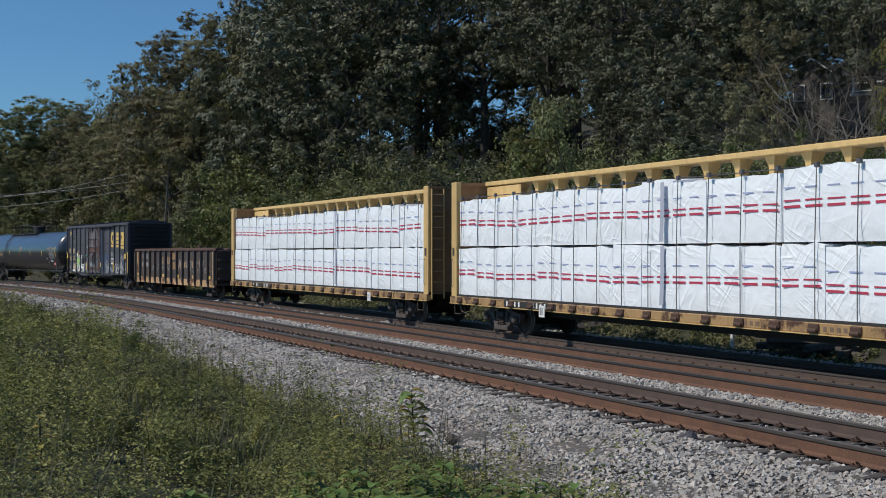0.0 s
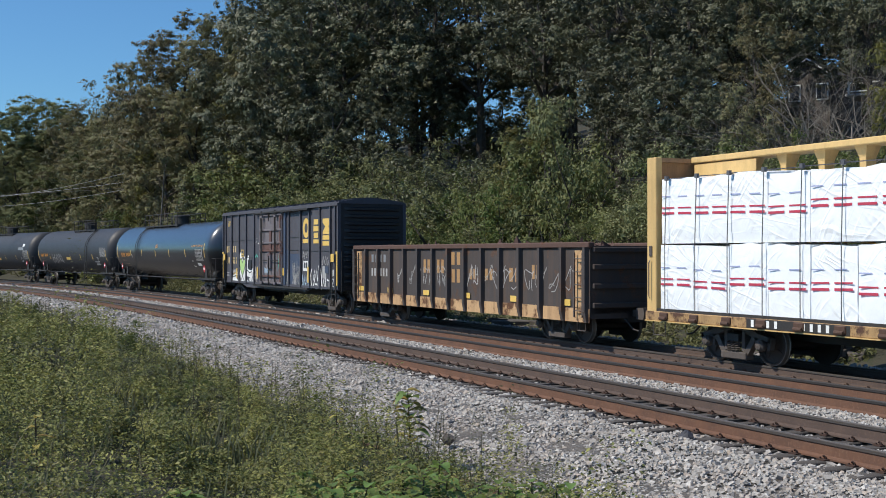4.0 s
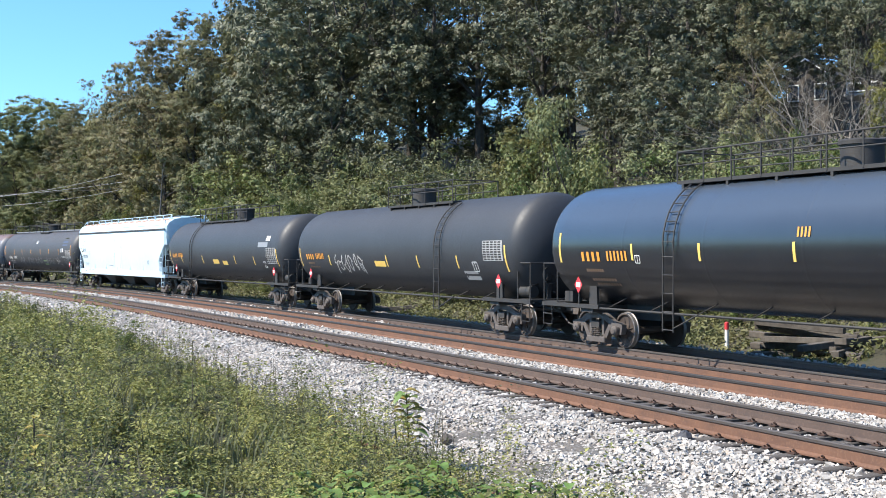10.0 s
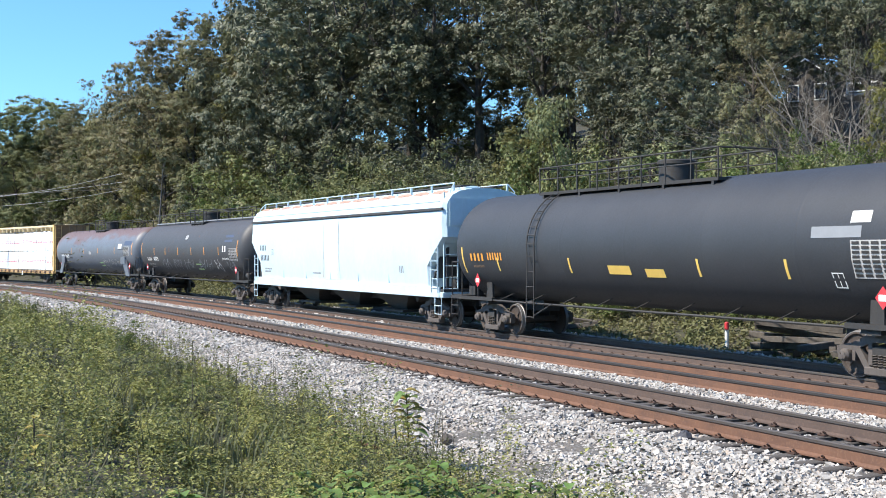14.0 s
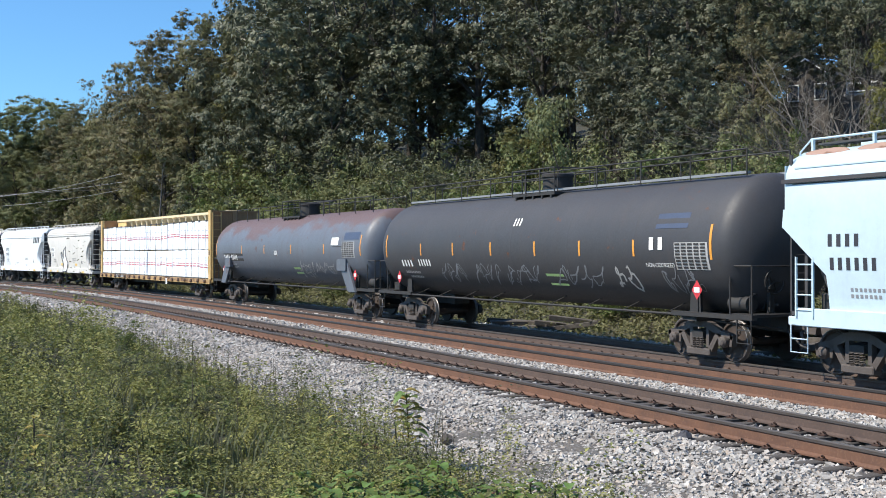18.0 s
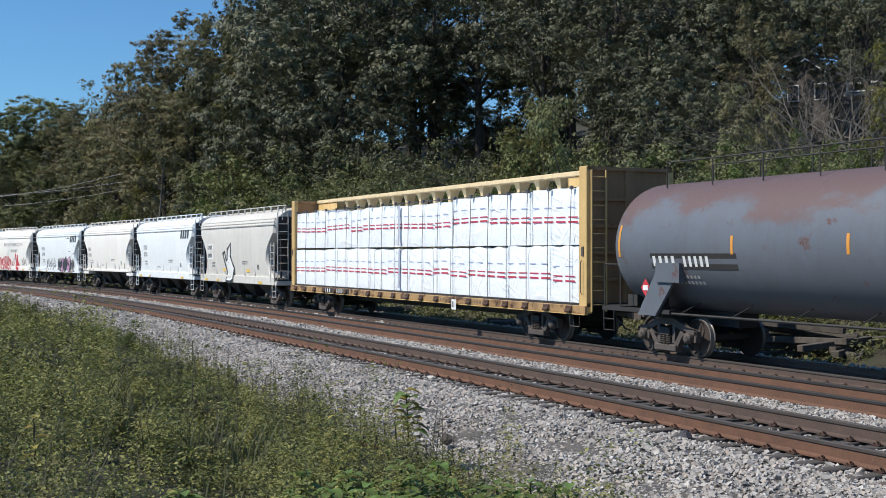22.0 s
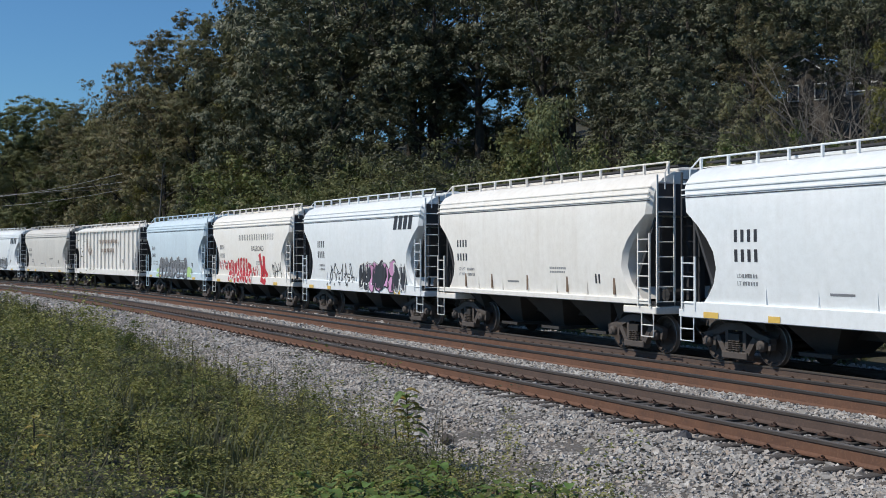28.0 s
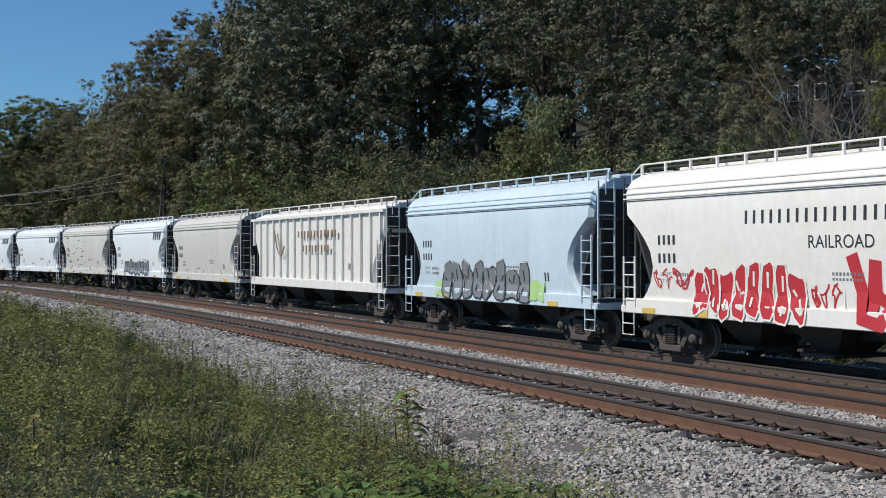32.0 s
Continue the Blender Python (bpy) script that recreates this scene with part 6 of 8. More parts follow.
car, face = tank_car(-90.5, "matt black tank car with orange stencils and a graffiti tag", TANK_BLACK, 9.0, 1.6, 2.62, MARK_YELLOW,
                     {"plat": (-1.28, 3.95), "ladder": 4.4, "bars": (-8.85, -5.53, 0.11, 2.69, 5.62, 8.75), "bar_z": 2.15,
                      "lines": [(-8.1, 2.18, 0.95, 0.22, 4, MARK_ORANGE), (-7.0, 2.2, 0.95, 0.22, 6, MARK_ORANGE), (-8.0, 2.0, 0.7, 0.07, 8, MARK_BROWN), (-7.9, 1.85, 1.1, 0.06, 9, MARK_BROWN), (-1.02, 1.95, 0.96, 0.2, 1, MARK_YELLOW), (5.86, 1.6, 0.9, 0.28, 1, MARK_GREY)],
                      "panels": [(7.4, 2.2, 1.2, 0.6)]})
scrawl(car, MARK_GREY, -5.05, 1.65, 3.0, 0.75, 41, 0.05, face=face, loops=6, label="pale graffiti tag")
tank_frame_sign(car, face, 6.6, 1.85, 0.32)
car, face = tank_car(-111.35, "matt black tank car with orange stencils and data panel", TANK_BLACK, 9.0, 1.6, 2.62, MARK_YELLOW,
                     {"plat": (-5.26, 2.67), "ladder": -4.4, "bars": (-8.73, -6.52, -2.58, 2.81, 5.64, 8.82), "bar_z": 2.1,
                      "lines": [(-8.2, 2.2, 0.95, 0.22, 4, MARK_ORANGE), (-7.1, 2.22, 0.95, 0.22, 6, MARK_ORANGE), (-8.1, 2.0, 0.7, 0.07, 8, MARK_BROWN), (-0.81, 1.9, 0.95, 0.22, 1, MARK_YELLOW), (0.75, 1.85, 0.75, 0.2, 1, MARK_YELLOW), (7.4, 3.0, 0.5, 0.22, 1, MARK_WHITE), (6.4, 2.72, 1.3, 0.22, 1, MARK_SILVER)],
                      "panels": [(7.44, 1.95, 1.25, 0.72)]})
tank_frame_sign(car, face, 6.85, 1.75, 0.3)

car, face = covered_hopper(-131.6, "large pale blue-white covered hopper with rust along the roof edge", WHITE_BLUE,
                           {"lines": [(-8.74, 2.55, 0.9, 0.24, 4, MARK_BLACK), (-8.7, 2.1, 1.27, 0.24, 6, MARK_BLACK), (-8.2, 1.7, 1.0, 0.07, 9, MARK_SILVER), (-8.2, 1.58, 0.8, 0.07, 7, MARK_SILVER), (-2.0, 1.6, 1.3, 0.05, 1, MARK_SILVER), (6.6, 1.75, 0.4, 0.25, 3, MARK_SILVER)]}, 10.45, True)
tank_frame_sign(car, face, -7.12, 2.35, 0.26, MARK_SILVER)
m = Mesh()
for z0, z1 in zip(np.linspace(1.4, 3.8, 7), np.linspace(1.4, 3.8, 7)[1:]):
    m.add([(-0.57, face(z0), z0), (0.98, face(z0), z0), (0.98, face(z1), z1), (-0.57, face(z1), z1)], [(0, 1, 2, 3)])
part("repair_panel", m, PALE_PANEL, car, "paler repair panel with rusty edges")
for x, w in ((-0.57, 0.003), (0.98, 0.007)):
    part("rust_streak", Mesh().box(x - w, x + w, face(2.6) - 0.012, face(2.6), 1.45, 3.6), GON_RUST, car)
part("gutter", Mesh().box(-10.0, 10.0, face(3.86) - 0.05, face(3.86) + 0.02, 3.82, 3.9), END_GREY, car, "dark grey roof gutter")
for k in range(14):
    part("rust_patch", Mesh().lathe([(-0.02, 0.35), (0.0, 0.36), (0.012, 0.33)], 10, "z", (0, 0, 0)), ROOF_RUST, car, at=Matrix.LocRotScale((-9.2 + k * 1.4, -1.14, 4.43), Euler((0.75, 0, 0)), (1.7, 0.3, 1)))

car, face = tank_car(-152.8, "dull black tank car with orange bars and white graffiti", TANK_NAT, 9.2, 1.6, 2.62, MARK_ORANGE,
                     {"plat": (-1.2, 1.2), "bars": (-8.98, -6.1, -3.72, -1.2, 1.36, 3.65, 6.06, 8.96), "bar_z": 2.55,
                      "lines": [(-7.76, 1.98, 0.95, 0.22, 4, MARK_WHITE), (-6.4, 2.0, 1.0, 0.22, 5, MARK_WHITE), (-7.7, 1.75, 1.2, 0.08, 9, MARK_GREY), (-7.5, 1.6, 1.0, 0.07, 8, MARK_GREY), (0.0, 3.2, 0.5, 0.22, 3, MARK_WHITE), (6.7, 2.5, 0.7, 0.3, 2, MARK_WHITE), (6.9, 3.0, 1.2, 0.35, 1, BOX_PATCH), (1.67, 1.55, 0.9, 0.32, 1, MARK_LIME)],
                      "panels": [(7.66, 2.05, 1.2, 0.62)]})
for i, (x, w) in enumerate(((-4.9, 1.7), (-2.6, 1.7), (-0.6, 2.0), (2.2, 2.4), (5.0, 1.0), (7.0, 1.4))):
    scrawl(car, MARK_SILVER if i != 4 else MARK_GREY, x, 1.5, w, 0.62, 51 + i, 0.032 if i != 4 else 0.05, face=face, loops=4 if i != 4 else 2, label="white graffiti tags")
lettering(car, "NON-ODORIZED", MARK_WHITE, 6.5, 2.1, 0.14, face=face)
m = Mesh().box(-9.0, 9.0, -0.62, -0.5, 4.2, 4.26).box(-9.0, 9.0, 0.5, 0.62, 4.2, 4.26)
part("running_board", m, MARK_SILVER, car, "pale grey running boards along the top")
m = Mesh()
for y in (-0.62, 0.62):
    m.tube([(-9.0, y, 4.75), (9.0, y, 4.75)], 0.02, 5)
    for x in np.linspace(-9, 9, 10):
        m.tube([(x, y, 4.15), (x, y, 4.75)], 0.02, 5)
part("top_handrail", m, UNDER, car)

car, face = tank_car(-173.7, "faded grey-blue tank car, rust-brown along the top", TANK_BLUE, 9.45, 1.55, 2.6, MARK_ORANGE,
                     {"plat": (-1.3, 1.0), "bars": (-9.4, -5.18, -1.82, 1.72, 5.59, 9.3), "bar_z": 2.6,
                      "lines": [(-8.15, 2.06, 3.1, 0.36, 1, UNDER), (-8.05, 2.12, 0.95, 0.24, 4, MARK_WHITE), (-6.9, 2.12, 1.0, 0.24, 5, MARK_WHITE), (-8.0, 1.85, 1.6, 0.07, 12, MARK_GREY), (-7.8, 1.72, 1.5, 0.07, 11, MARK_GREY), (-0.4, 2.35, 0.4, 0.2, 3, MARK_WHITE), (6.34, 2.75, 0.75, 0.3, 1, MARK_WHITE), (6.5, 1.75, 0.95, 0.95, 1, MARK_BLACK), (7.6, 2.95, 1.5, 0.28, 1, BOX_PATCH), (6.8, 1.5, 0.7, 0.14, 1, MARK_WHITE), (1.56, 1.55, 0.8, 0.28, 1, MARK_LIME)],
                      "panels": [(7.48, 2.25, 1.25, 0.62)]})
scrawl(car, MARK_GREY, 2.2, 1.35, 1.8, 0.75, 61, 0.04, face=face, loops=4)
scrawl(car, MARK_GREY, 4.2, 1.6, 2.2, 0.45, 62, 0.03, face=face, loops=5)
tank_frame_sign(car, face, 7.3, 1.45, 0.35)
for sg in (-1, 1):
    part("saddle", Mesh().prism([(sg * 8.0, 0.95), (sg * 8.7, 0.95), (sg * 7.9, 2.1), (sg * 7.0, 2.1)], -1.5, -1.42).box(min(sg * 7.0, sg * 7.9), max(sg * 7.0, sg * 7.9), -1.56, -1.4, 1.75, 2.2), TANK_BLUE, car, "grey-blue saddle arm")
m = Mesh()
for y in (-0.7, 0.7):
    m.tube([(-8.6, y, 4.62), (8.6, y, 4.62)], 0.018, 5)
    for x in np.linspace(-8.6, 8.6, 11):
        m.tube([(x, y, 4.0), (x, y, 4.62)], 0.018, 5)
part("top_handrail", m, UNDER, car)

lumber_car(-196.52, 33, "yellow centre-beam lumber car with neat white-wrapped lumber", 4.2, -0.3, 11.65, YELLOW_PALE)

STENCIL = [(-4.35, 2.62, 0.75, 0.22, 4, MARK_BLACK), (-4.35, 2.2, 0.75, 0.22, 4, MARK_BLACK), (-3.72, 1.9, 0.5, 0.08, 6, MARK_SILVER), (-3.72, 1.74, 0.5, 0.08, 6, MARK_SILVER), (-1.2, 1.6, 0.9, 0.05, 1, MARK_SILVER), (1.2, 2.0, 0.85, 0.06, 9, MARK_SILVER), (3.4, 1.66, 0.3, 0.24, 2, MARK_BLACK), (1.2, 1.9, 0.8, 0.05, 9, MARK_SILVER), (-2.0, 1.1, 1.1, 0.1, 12, MARK_SILVER)]
PLATES = [(-5.0, 1.0, 0.5, 0.13), (-2.9, 1.0, 0.35, 0.13), (3.6, 1.0, 0.5, 0.13)]


def sign_line(car, face):
    """The slanting dark sign near the roof: plain leaning blocks."""
    bars(car, "dark_sign", MARK_BLACK, 3.55, 3.25, 1.62, 0.5, 4, -0.1, face=face, lean=0.2, label="dark blue-black block sign")


grey = covered_hopper(-215.8, "dirty grey-cream covered hopper with a black and white painted figure", CREAM_GREY, {"lines": [], "sill_plates": PLATES})
SIDE = lambda z: grey[1](z) - 0.004 if z > 1.36 else -1.55
SHAPE = [(-1.77, 2.40), (-1.50, 2.50), (-1.28, 2.06), (-1.12, 2.12), (-1.04, 2.62), (-0.5, 2.92), (-0.6, 2.3), (-0.32, 1.92), (-0.08, 1.72), (-0.22, 1.12), (-0.7, 1.0), (-1.32, 1.06), (-1.22, 1.5), (-1.5, 1.98)]
figure = part("graffiti", Mesh().add([(x, SIDE(z), z) for x, z in SHAPE], [tuple(range(len(SHAPE)))]), MARK_WHITE, grey[0], "white painted figure with a thick black edge")
m = Mesh()
stroke(m, SHAPE + SHAPE[:1], 0.15, None, lambda z: SIDE(z) - 0.008)
part("black_edge", m, MARK_BLACK, figure, "black edge")
m = Mesh()
stroke(m, [(-1.0, 1.9), (-0.8, 1.98), (-0.62, 1.78), (-0.72, 1.5), (-0.95, 1.46), (-1.0, 1.75)], 0.08, None, lambda z: SIDE(z) - 0.014)
part("outline", m, MARK_BLACK, figure)
for x, z, w, h in ((-4.4, 2.56, 0.95, 0.34), (-4.4, 2.12, 0.95, 0.34)):
    part("white_panel", Mesh().add([(x, grey[1](z), z), (x + w, grey[1](z), z), (x + w, grey[1](z + h), z + h), (x, grey[1](z + h), z + h)], [(0, 1, 2, 3)]), MARK_WHITE, grey[0], "white number panel")
for x, z, w, h, n, mat in STENCIL:
    bars(grey[0], "stencilling", mat, x, z, w, h, n, 0.28, face=lambda b: grey[1](b) - 0.006)
for x in (-1.95, 1.75):
    part("yellow_patch", Mesh().box(x, x + 0.5, grey[1](1.6) - 0.004, grey[1](1.6), 1.52, 1.68), MARK_YELLOW, grey[0])

for u, mat, label, kind in ((-228.9, WHITE_COOL, "clean cool-white covered hopper with dark stencils", "plain"), (-241.7, CREAM, "cream covered hopper with brown streaks", "streaked"),
                            (-254.6, WHITE_COOL, "white covered hopper with pink and black graffiti", "pink"), (-267.75, CREAM_WARM, "cream covered hopper with red graffiti", "red"),
                            (-280.75, SKY_BLUE, "pale blue covered hopper with grey and lime graffiti", "lime")):
    style = {"lines": STENCIL, "sill_plates": PLATES}
    if kind in ("plain", "pink"):
        style["lines"] = [(x + 0.4, z + 0.04, w * 1.12, h * 1.2, n, c) if x < -4 else (x, z, w, h, n, c) for x, z, w, h, n, c in STENCIL]
    if kind == "streaked":
        style["rust_bars"] = (-3.9, -2.2, -0.1, 2.0, 4.2)
        style["thin"], style["sill_plates"] = True, ()
        style["lines"] = [a for a in STENCIL if a[1] > 1.3] + [(-3.2, 1.23, 1.2, 0.08, 12, MARK_SILVER), (0.2, 1.23, 1.6, 0.07, 14, MARK_SILVER)]
    car, face = covered_hopper(u, label, mat, style)
    for words, z in (("LD LMT", 1.9), ("LT WT", 1.74)):
        lettering(car, words, MARK_SILVER, -4.3 if kind not in ("plain", "pink") else -3.9, z, 0.13, face=face)
    if kind in ("plain", "pink"):
        sign_line(car, face)
    if kind == "pink":
        over = lambda z: face(z) - 0.004 if z > 1.34 else -1.55
        blob(car, MARK_BLACK, 0.4, 1.04, 4.1, 1.2, 81, face=over, label="black and pink graffiti", spikes=26, rag=0.5)
        bubbles(car, MARK_PINK, MARK_BLACK, 1.2, 1.1, 2.5, 1.05, 4, 82, face=lambda z: over(z) - 0.004, glint=MARK_WHITE)
        bubbles(car, MARK_SILVER, MARK_WHITE, 3.6, 1.1, 0.9, 0.95, 2, 85, face=lambda z: over(z) - 0.004)
        bubbles(car, MARK_BLACK, MARK_WHITE, 0.45, 1.1, 0.9, 1.0, 2, 86, face=lambda z: over(z) - 0.004)
        scrawl(car, MARK_BLACK, -2.9, 1.15, 2.8, 0.9, 84, 0.045, face=lambda z: face(z) - 0.004 if z > 1.34 else -1.552, loops=5, label="black outline graffiti")
    if kind == "red":
        bars(car, "company_sign", MARK_BLACK, -1.29, 3.04, 5.1, 0.28, 20, 0.56, face=face, label="dark line of painted lettering")
        lettering(car, "RAILROAD", MARK_BLACK, 0.56, 2.53, 0.36, face=face)
        bubbles(car, MARK_RED, CREAM_WARM, -3.04, 1.04, 3.5, 1.1, 8, 91, face=lambda z: face(z) - 0.004 if z > 1.34 else -1.55, label="red graffiti")
        m = Mesh()
        stroke(m, [(1.75, 2.3), (1.95, 1.7), (1.95, 1.2), (2.4, 1.1), (2.6, 1.45), (2.3, 1.65), (2.3, 2.3), (2.2, 1.5), (2.1, 1.2)], 0.3, None, lambda z: face(z) - 0.004 if z > 1.34 else -1.55)
        part("graffiti", m, MARK_RED, car, "red painted forked figure")
        scrawl(car, MARK_RED, -4.6, 1.6, 1.5, 0.5, 93, 0.05, face=face, loops=4)
        scrawl(car, MARK_BLACK, 3.3, 1.25, 1.3, 0.8, 94, 0.035, face=face, loops=4)
        scrawl(car, MARK_RED, 0.6, 1.35, 0.8, 0.5, 95, 0.05, face=face, loops=3)
    if kind == "lime":
        bubbles(car, MARK_SILVER, MARK_BLACK, -2.95, 1.04, 5.6, 1.05, 8, 96, face=lambda z: face(z) - 0.004 if z > 1.34 else -1.55, label="silver graffiti with black outlines and lime clouds", glint=MARK_WHITE)
        blob(car, MARK_LIME, -3.5, 1.02, 0.7, 0.6, 98, face=lambda z: face(z) - 0.003 if z > 1.34 else -1.549, spikes=5)
        blob(car, MARK_LIME, 2.6, 1.02, 0.8, 0.7, 99, face=lambda z: face(z) - 0.003 if z > 1.34 else -1.549, spikes=5)

car, face = covered_hopper(-296.25, "ribbed cream two-tone covered hopper with brown roof walk", CREAM, {"lines": [(-1.2, 3.1, 4.6, 0.26, 12, MARK_BROWN), (-0.6, 2.5, 3.2, 0.26, 9, MARK_BROWN), (4.4, 1.8, 0.3, 0.25, 2, MARK_BROWN)]}, 8.35, False, True)
m = Mesh()
stroke(m, [(-4.2, 3.4), (-3.9, 2.7), (-3.6, 2.4), (-3.5, 3.0), (-3.3, 2.3), (-2.9, 2.7)], 0.16, -1.55)
part("painted_emblem", m, MARK_BROWN, car, "brown painted emblem")
for u, mat, label, kind in ((-311.75, CREAM_GREY, "grey-cream covered hopper with dusty sides", ""), (-325.1, WHITE_COOL, "white covered hopper with dark graffiti along the sill", "tag"),
                            (-338.0, CREAM_GREY, "grey-cream covered hopper without graffiti", ""), (-350.85, WHITE_COOL, "white covered hopper with dark block sign", "plain"), (-363.9, WHITE_COOL, "white covered hopper at the tail of the view", "plain")):
    car, face = covered_hopper(u, label, mat, {"lines": STENCIL, "sill_plates": PLATES})
    if kind:
        sign_line(car, face)
    if kind == "tag":
        bubbles(car, MARK_SILVER, MARK_BLACK, -2.8, 1.1, 5.4, 0.85, 9, 111, face=lambda z: face(z) - 0.003 if z > 1.34 else -1.549)

# ---- trees and bushes
def leaf_cloud(rng, centres, radii, n, size, flat=0.75, outward=None, most=1.7):
    """Leaves as small bent quads, gathered in clumps round the given centres, facing out and up."""
    pick = rng.choice(len(centres), n, p=radii ** 2 / np.sum(radii ** 2))
    d = rng.normal(size=(n, 3))
    d /= np.linalg.norm(d, axis=1, keepdims=True)
    r = radii[pick] * np.abs(rng.normal(0.35, 0.45, n)).clip(0, most)
    c = centres[pick] + d * r[:, None] * [1, 1, flat]
    nrm = d * 0.8 if outward is None else d * 0.35 + outward[pick] * 0.75
    nrm = nrm + rng.normal(0, 0.3, (n, 3)) + [0, 0, 0.35]
    nrm /= np.linalg.norm(nrm, axis=1, keepdims=True)
    t = np.cross(nrm, rng.normal(size=(n, 3)))
    t /= np.linalg.norm(t, axis=1, keepdims=True)
    b = np.cross(nrm, t)
    s = size * rng.uniform(0.55, 1.35, n)[:, None]
    l, w = t * s, b * s * 0.5
    v = np.stack([c - l * 0.8 + w, c + l, c - l * 0.55 - w * 1.1], 1).reshape(-1, 3)
    f = np.arange(3 * n).reshape(-1, 3)
    return v, f


def limb(m, rng, p, d, length, r, depth, tips, draw=True):
    """Grows a limb and its forks."""
    pts, rad = [Vector(p)], [r]
    q, dirn = Vector(p), Vector(d).normalized()
    for i in range(4):
        dirn = (dirn + Vector(rng.normal(0, 0.13, 3)) + Vector((0, 0, 0.05))).normalized()
        q = q + dirn * length / 4
        pts.append(q.copy())
        rad.append(r * (1 - 0.14 * (i + 1)))
    if draw:
        m.tube(pts[::2], rad[::2], 5 if r > 0.08 else 3)
    if depth == 0:
        tips.append(q)
        return
    tips.append(pts[3])
    for i in range(4):
        nd = (dirn + Vector(rng.normal(0, 0.55, 3)) + Vector((0, 0, 0.12))).normalized()
        limb(m, rng, pts[int(rng.integers(2, 5))], nd, length * rng.uniform(0.55, 0.8), rad[-1] * 0.65, depth - 1, tips, i < 2)


TALL = {}     # how high each kind of tree really reaches


def make_tree(name, label, height, crown, leaves, leaf_size, leaf_mat, seed, bare=0.35, sparse=0.7, clump=0.34, lobes=18, inside=150, stout=1.0, depth=3):
    rng = np.random.default_rng(seed)
    t = thing(name, label, "tree", "trees on the hillside")
    m, tips = Mesh(), []
    r0 = (height * 0.018 + 0.06) * stout
    lean = rng.normal(0, 0.03, 2)
    trunk = [(lean[0] * z, lean[1] * z, z) for z in np.linspace(-0.6, height * 0.8, 8)]
    m.tube(trunk, [r0 * (1.25 - i * 0.13) for i in range(8)], 7)
    for i in range(9):
        z = height * (bare + (0.8 - bare) * (i + rng.uniform(0, 0.8)) / 9)
        a = i * 2.4 + rng.uniform(-0.5, 0.5)
        up = 0.25 + 0.8 * (z / height)
        limb(m, rng, (lean[0] * z, lean[1] * z, z), (math.cos(a), math.sin(a), up), crown * rng.uniform(0.55, 0.85) * (1.15 - 0.5 * z / height), r0 * 0.42, depth - 1, tips)
    limb(m, rng, trunk[-1], (0, 0, 1), height * 0.2, r0 * 0.4, 2, tips)
    part("trunk", m, BARK, t, smooth=50)
    c = np.array([tuple(p) for p in tips])
    # the crown's lobes: boughs spread well apart
    pick = [int(rng.integers(len(c)))]
    gap = np.linalg.norm(c - c[pick[0]], axis=1)
    for _ in range(lobes - 1):
        pick.append(int(np.argmax(gap * rng.uniform(0.75, 1.0, len(c)))))
        gap = np.minimum(gap, np.linalg.norm(c - c[pick[-1]], axis=1))
    c = c[pick]
    rad = crown * clump * rng.uniform(0.75, 1.3, len(c))
    # sprays of leaves stand over each lobe, thickest above, with dark hollows between them
    k = 30
    d = rng.normal(size=(len(c) * k, 3)) + [0, 0, 0.4]
    d /= np.linalg.norm(d, axis=1, keepdims=True)
    tuft = np.repeat(c, k, 0) + d * (np.repeat(rad, k) * rng.uniform(0.6, 1.2, len(d)))[:, None] * [1, 1, 0.72]
    keep = rng.random(len(tuft)) < sparse
    tuft, d = tuft[keep], d[keep]
    v, f = leaf_cloud(rng, tuft, crown * rng.uniform(0.045, 0.105, len(tuft)), leaves, leaf_size, 0.55, d)
    # larger hidden leaves, added inside each lobe to block light and sky gaps
    v2, f2 = leaf_cloud(rng, c, rad * 0.6, int(len(c) * inside * 1.6), leaf_size * 1.6, 0.8, None, 1.1)
    TALL[t.name] = float(np.percentile(v[:, 2], 99.6))
    v, f = np.concatenate([v, v2]), np.concatenate([f, f2 + len(v)])
    ob = mesh_from_arrays("crown", v, f, leaf_mat)
    ob.parent = t
    return t


def make_bush(name, label, size, leaves, leaf_size, leaf_mat, seed):
    rng = np.random.default_rng(seed)
    t = thing(name, label, "bush", "bushes along the foot of the hill")
    m, tips = Mesh(), []
    for i in range(8):
        a = rng.uniform(0, 6.28)
        limb(m, rng, (0.2 * math.cos(a), 0.2 * math.sin(a), -0.2), (math.cos(a) * 0.7, math.sin(a) * 0.7, 1.0), size * rng.uniform(0.5, 0.8), 0.03 * size, 1, tips)
    part("branch", m, BARK, t)
    c = np.array([tuple(p) for p in tips])
    c = np.concatenate([c, c * [1.05, 1.05, 0.5]])
    v, f = leaf_cloud(rng, c, size * rng.uniform(0.12, 0.26, len(c)), leaves, leaf_size)
    TALL[t.name] = float(np.percentile(v[:, 2], 99))
    ob = mesh_from_arrays("leaves", v, f, leaf_mat)
    ob.parent = t
    return t


def place(proto, x, y, turn=0.0, scale=1.0, sink=0.0, slim=1.0):
    m = pose(x, y, ground_at(x, y) - sink, 0, 0, turn)
    ob = copy_thing(proto, m)
    ob.scale = (scale * slim, scale * slim, scale)
    return ob


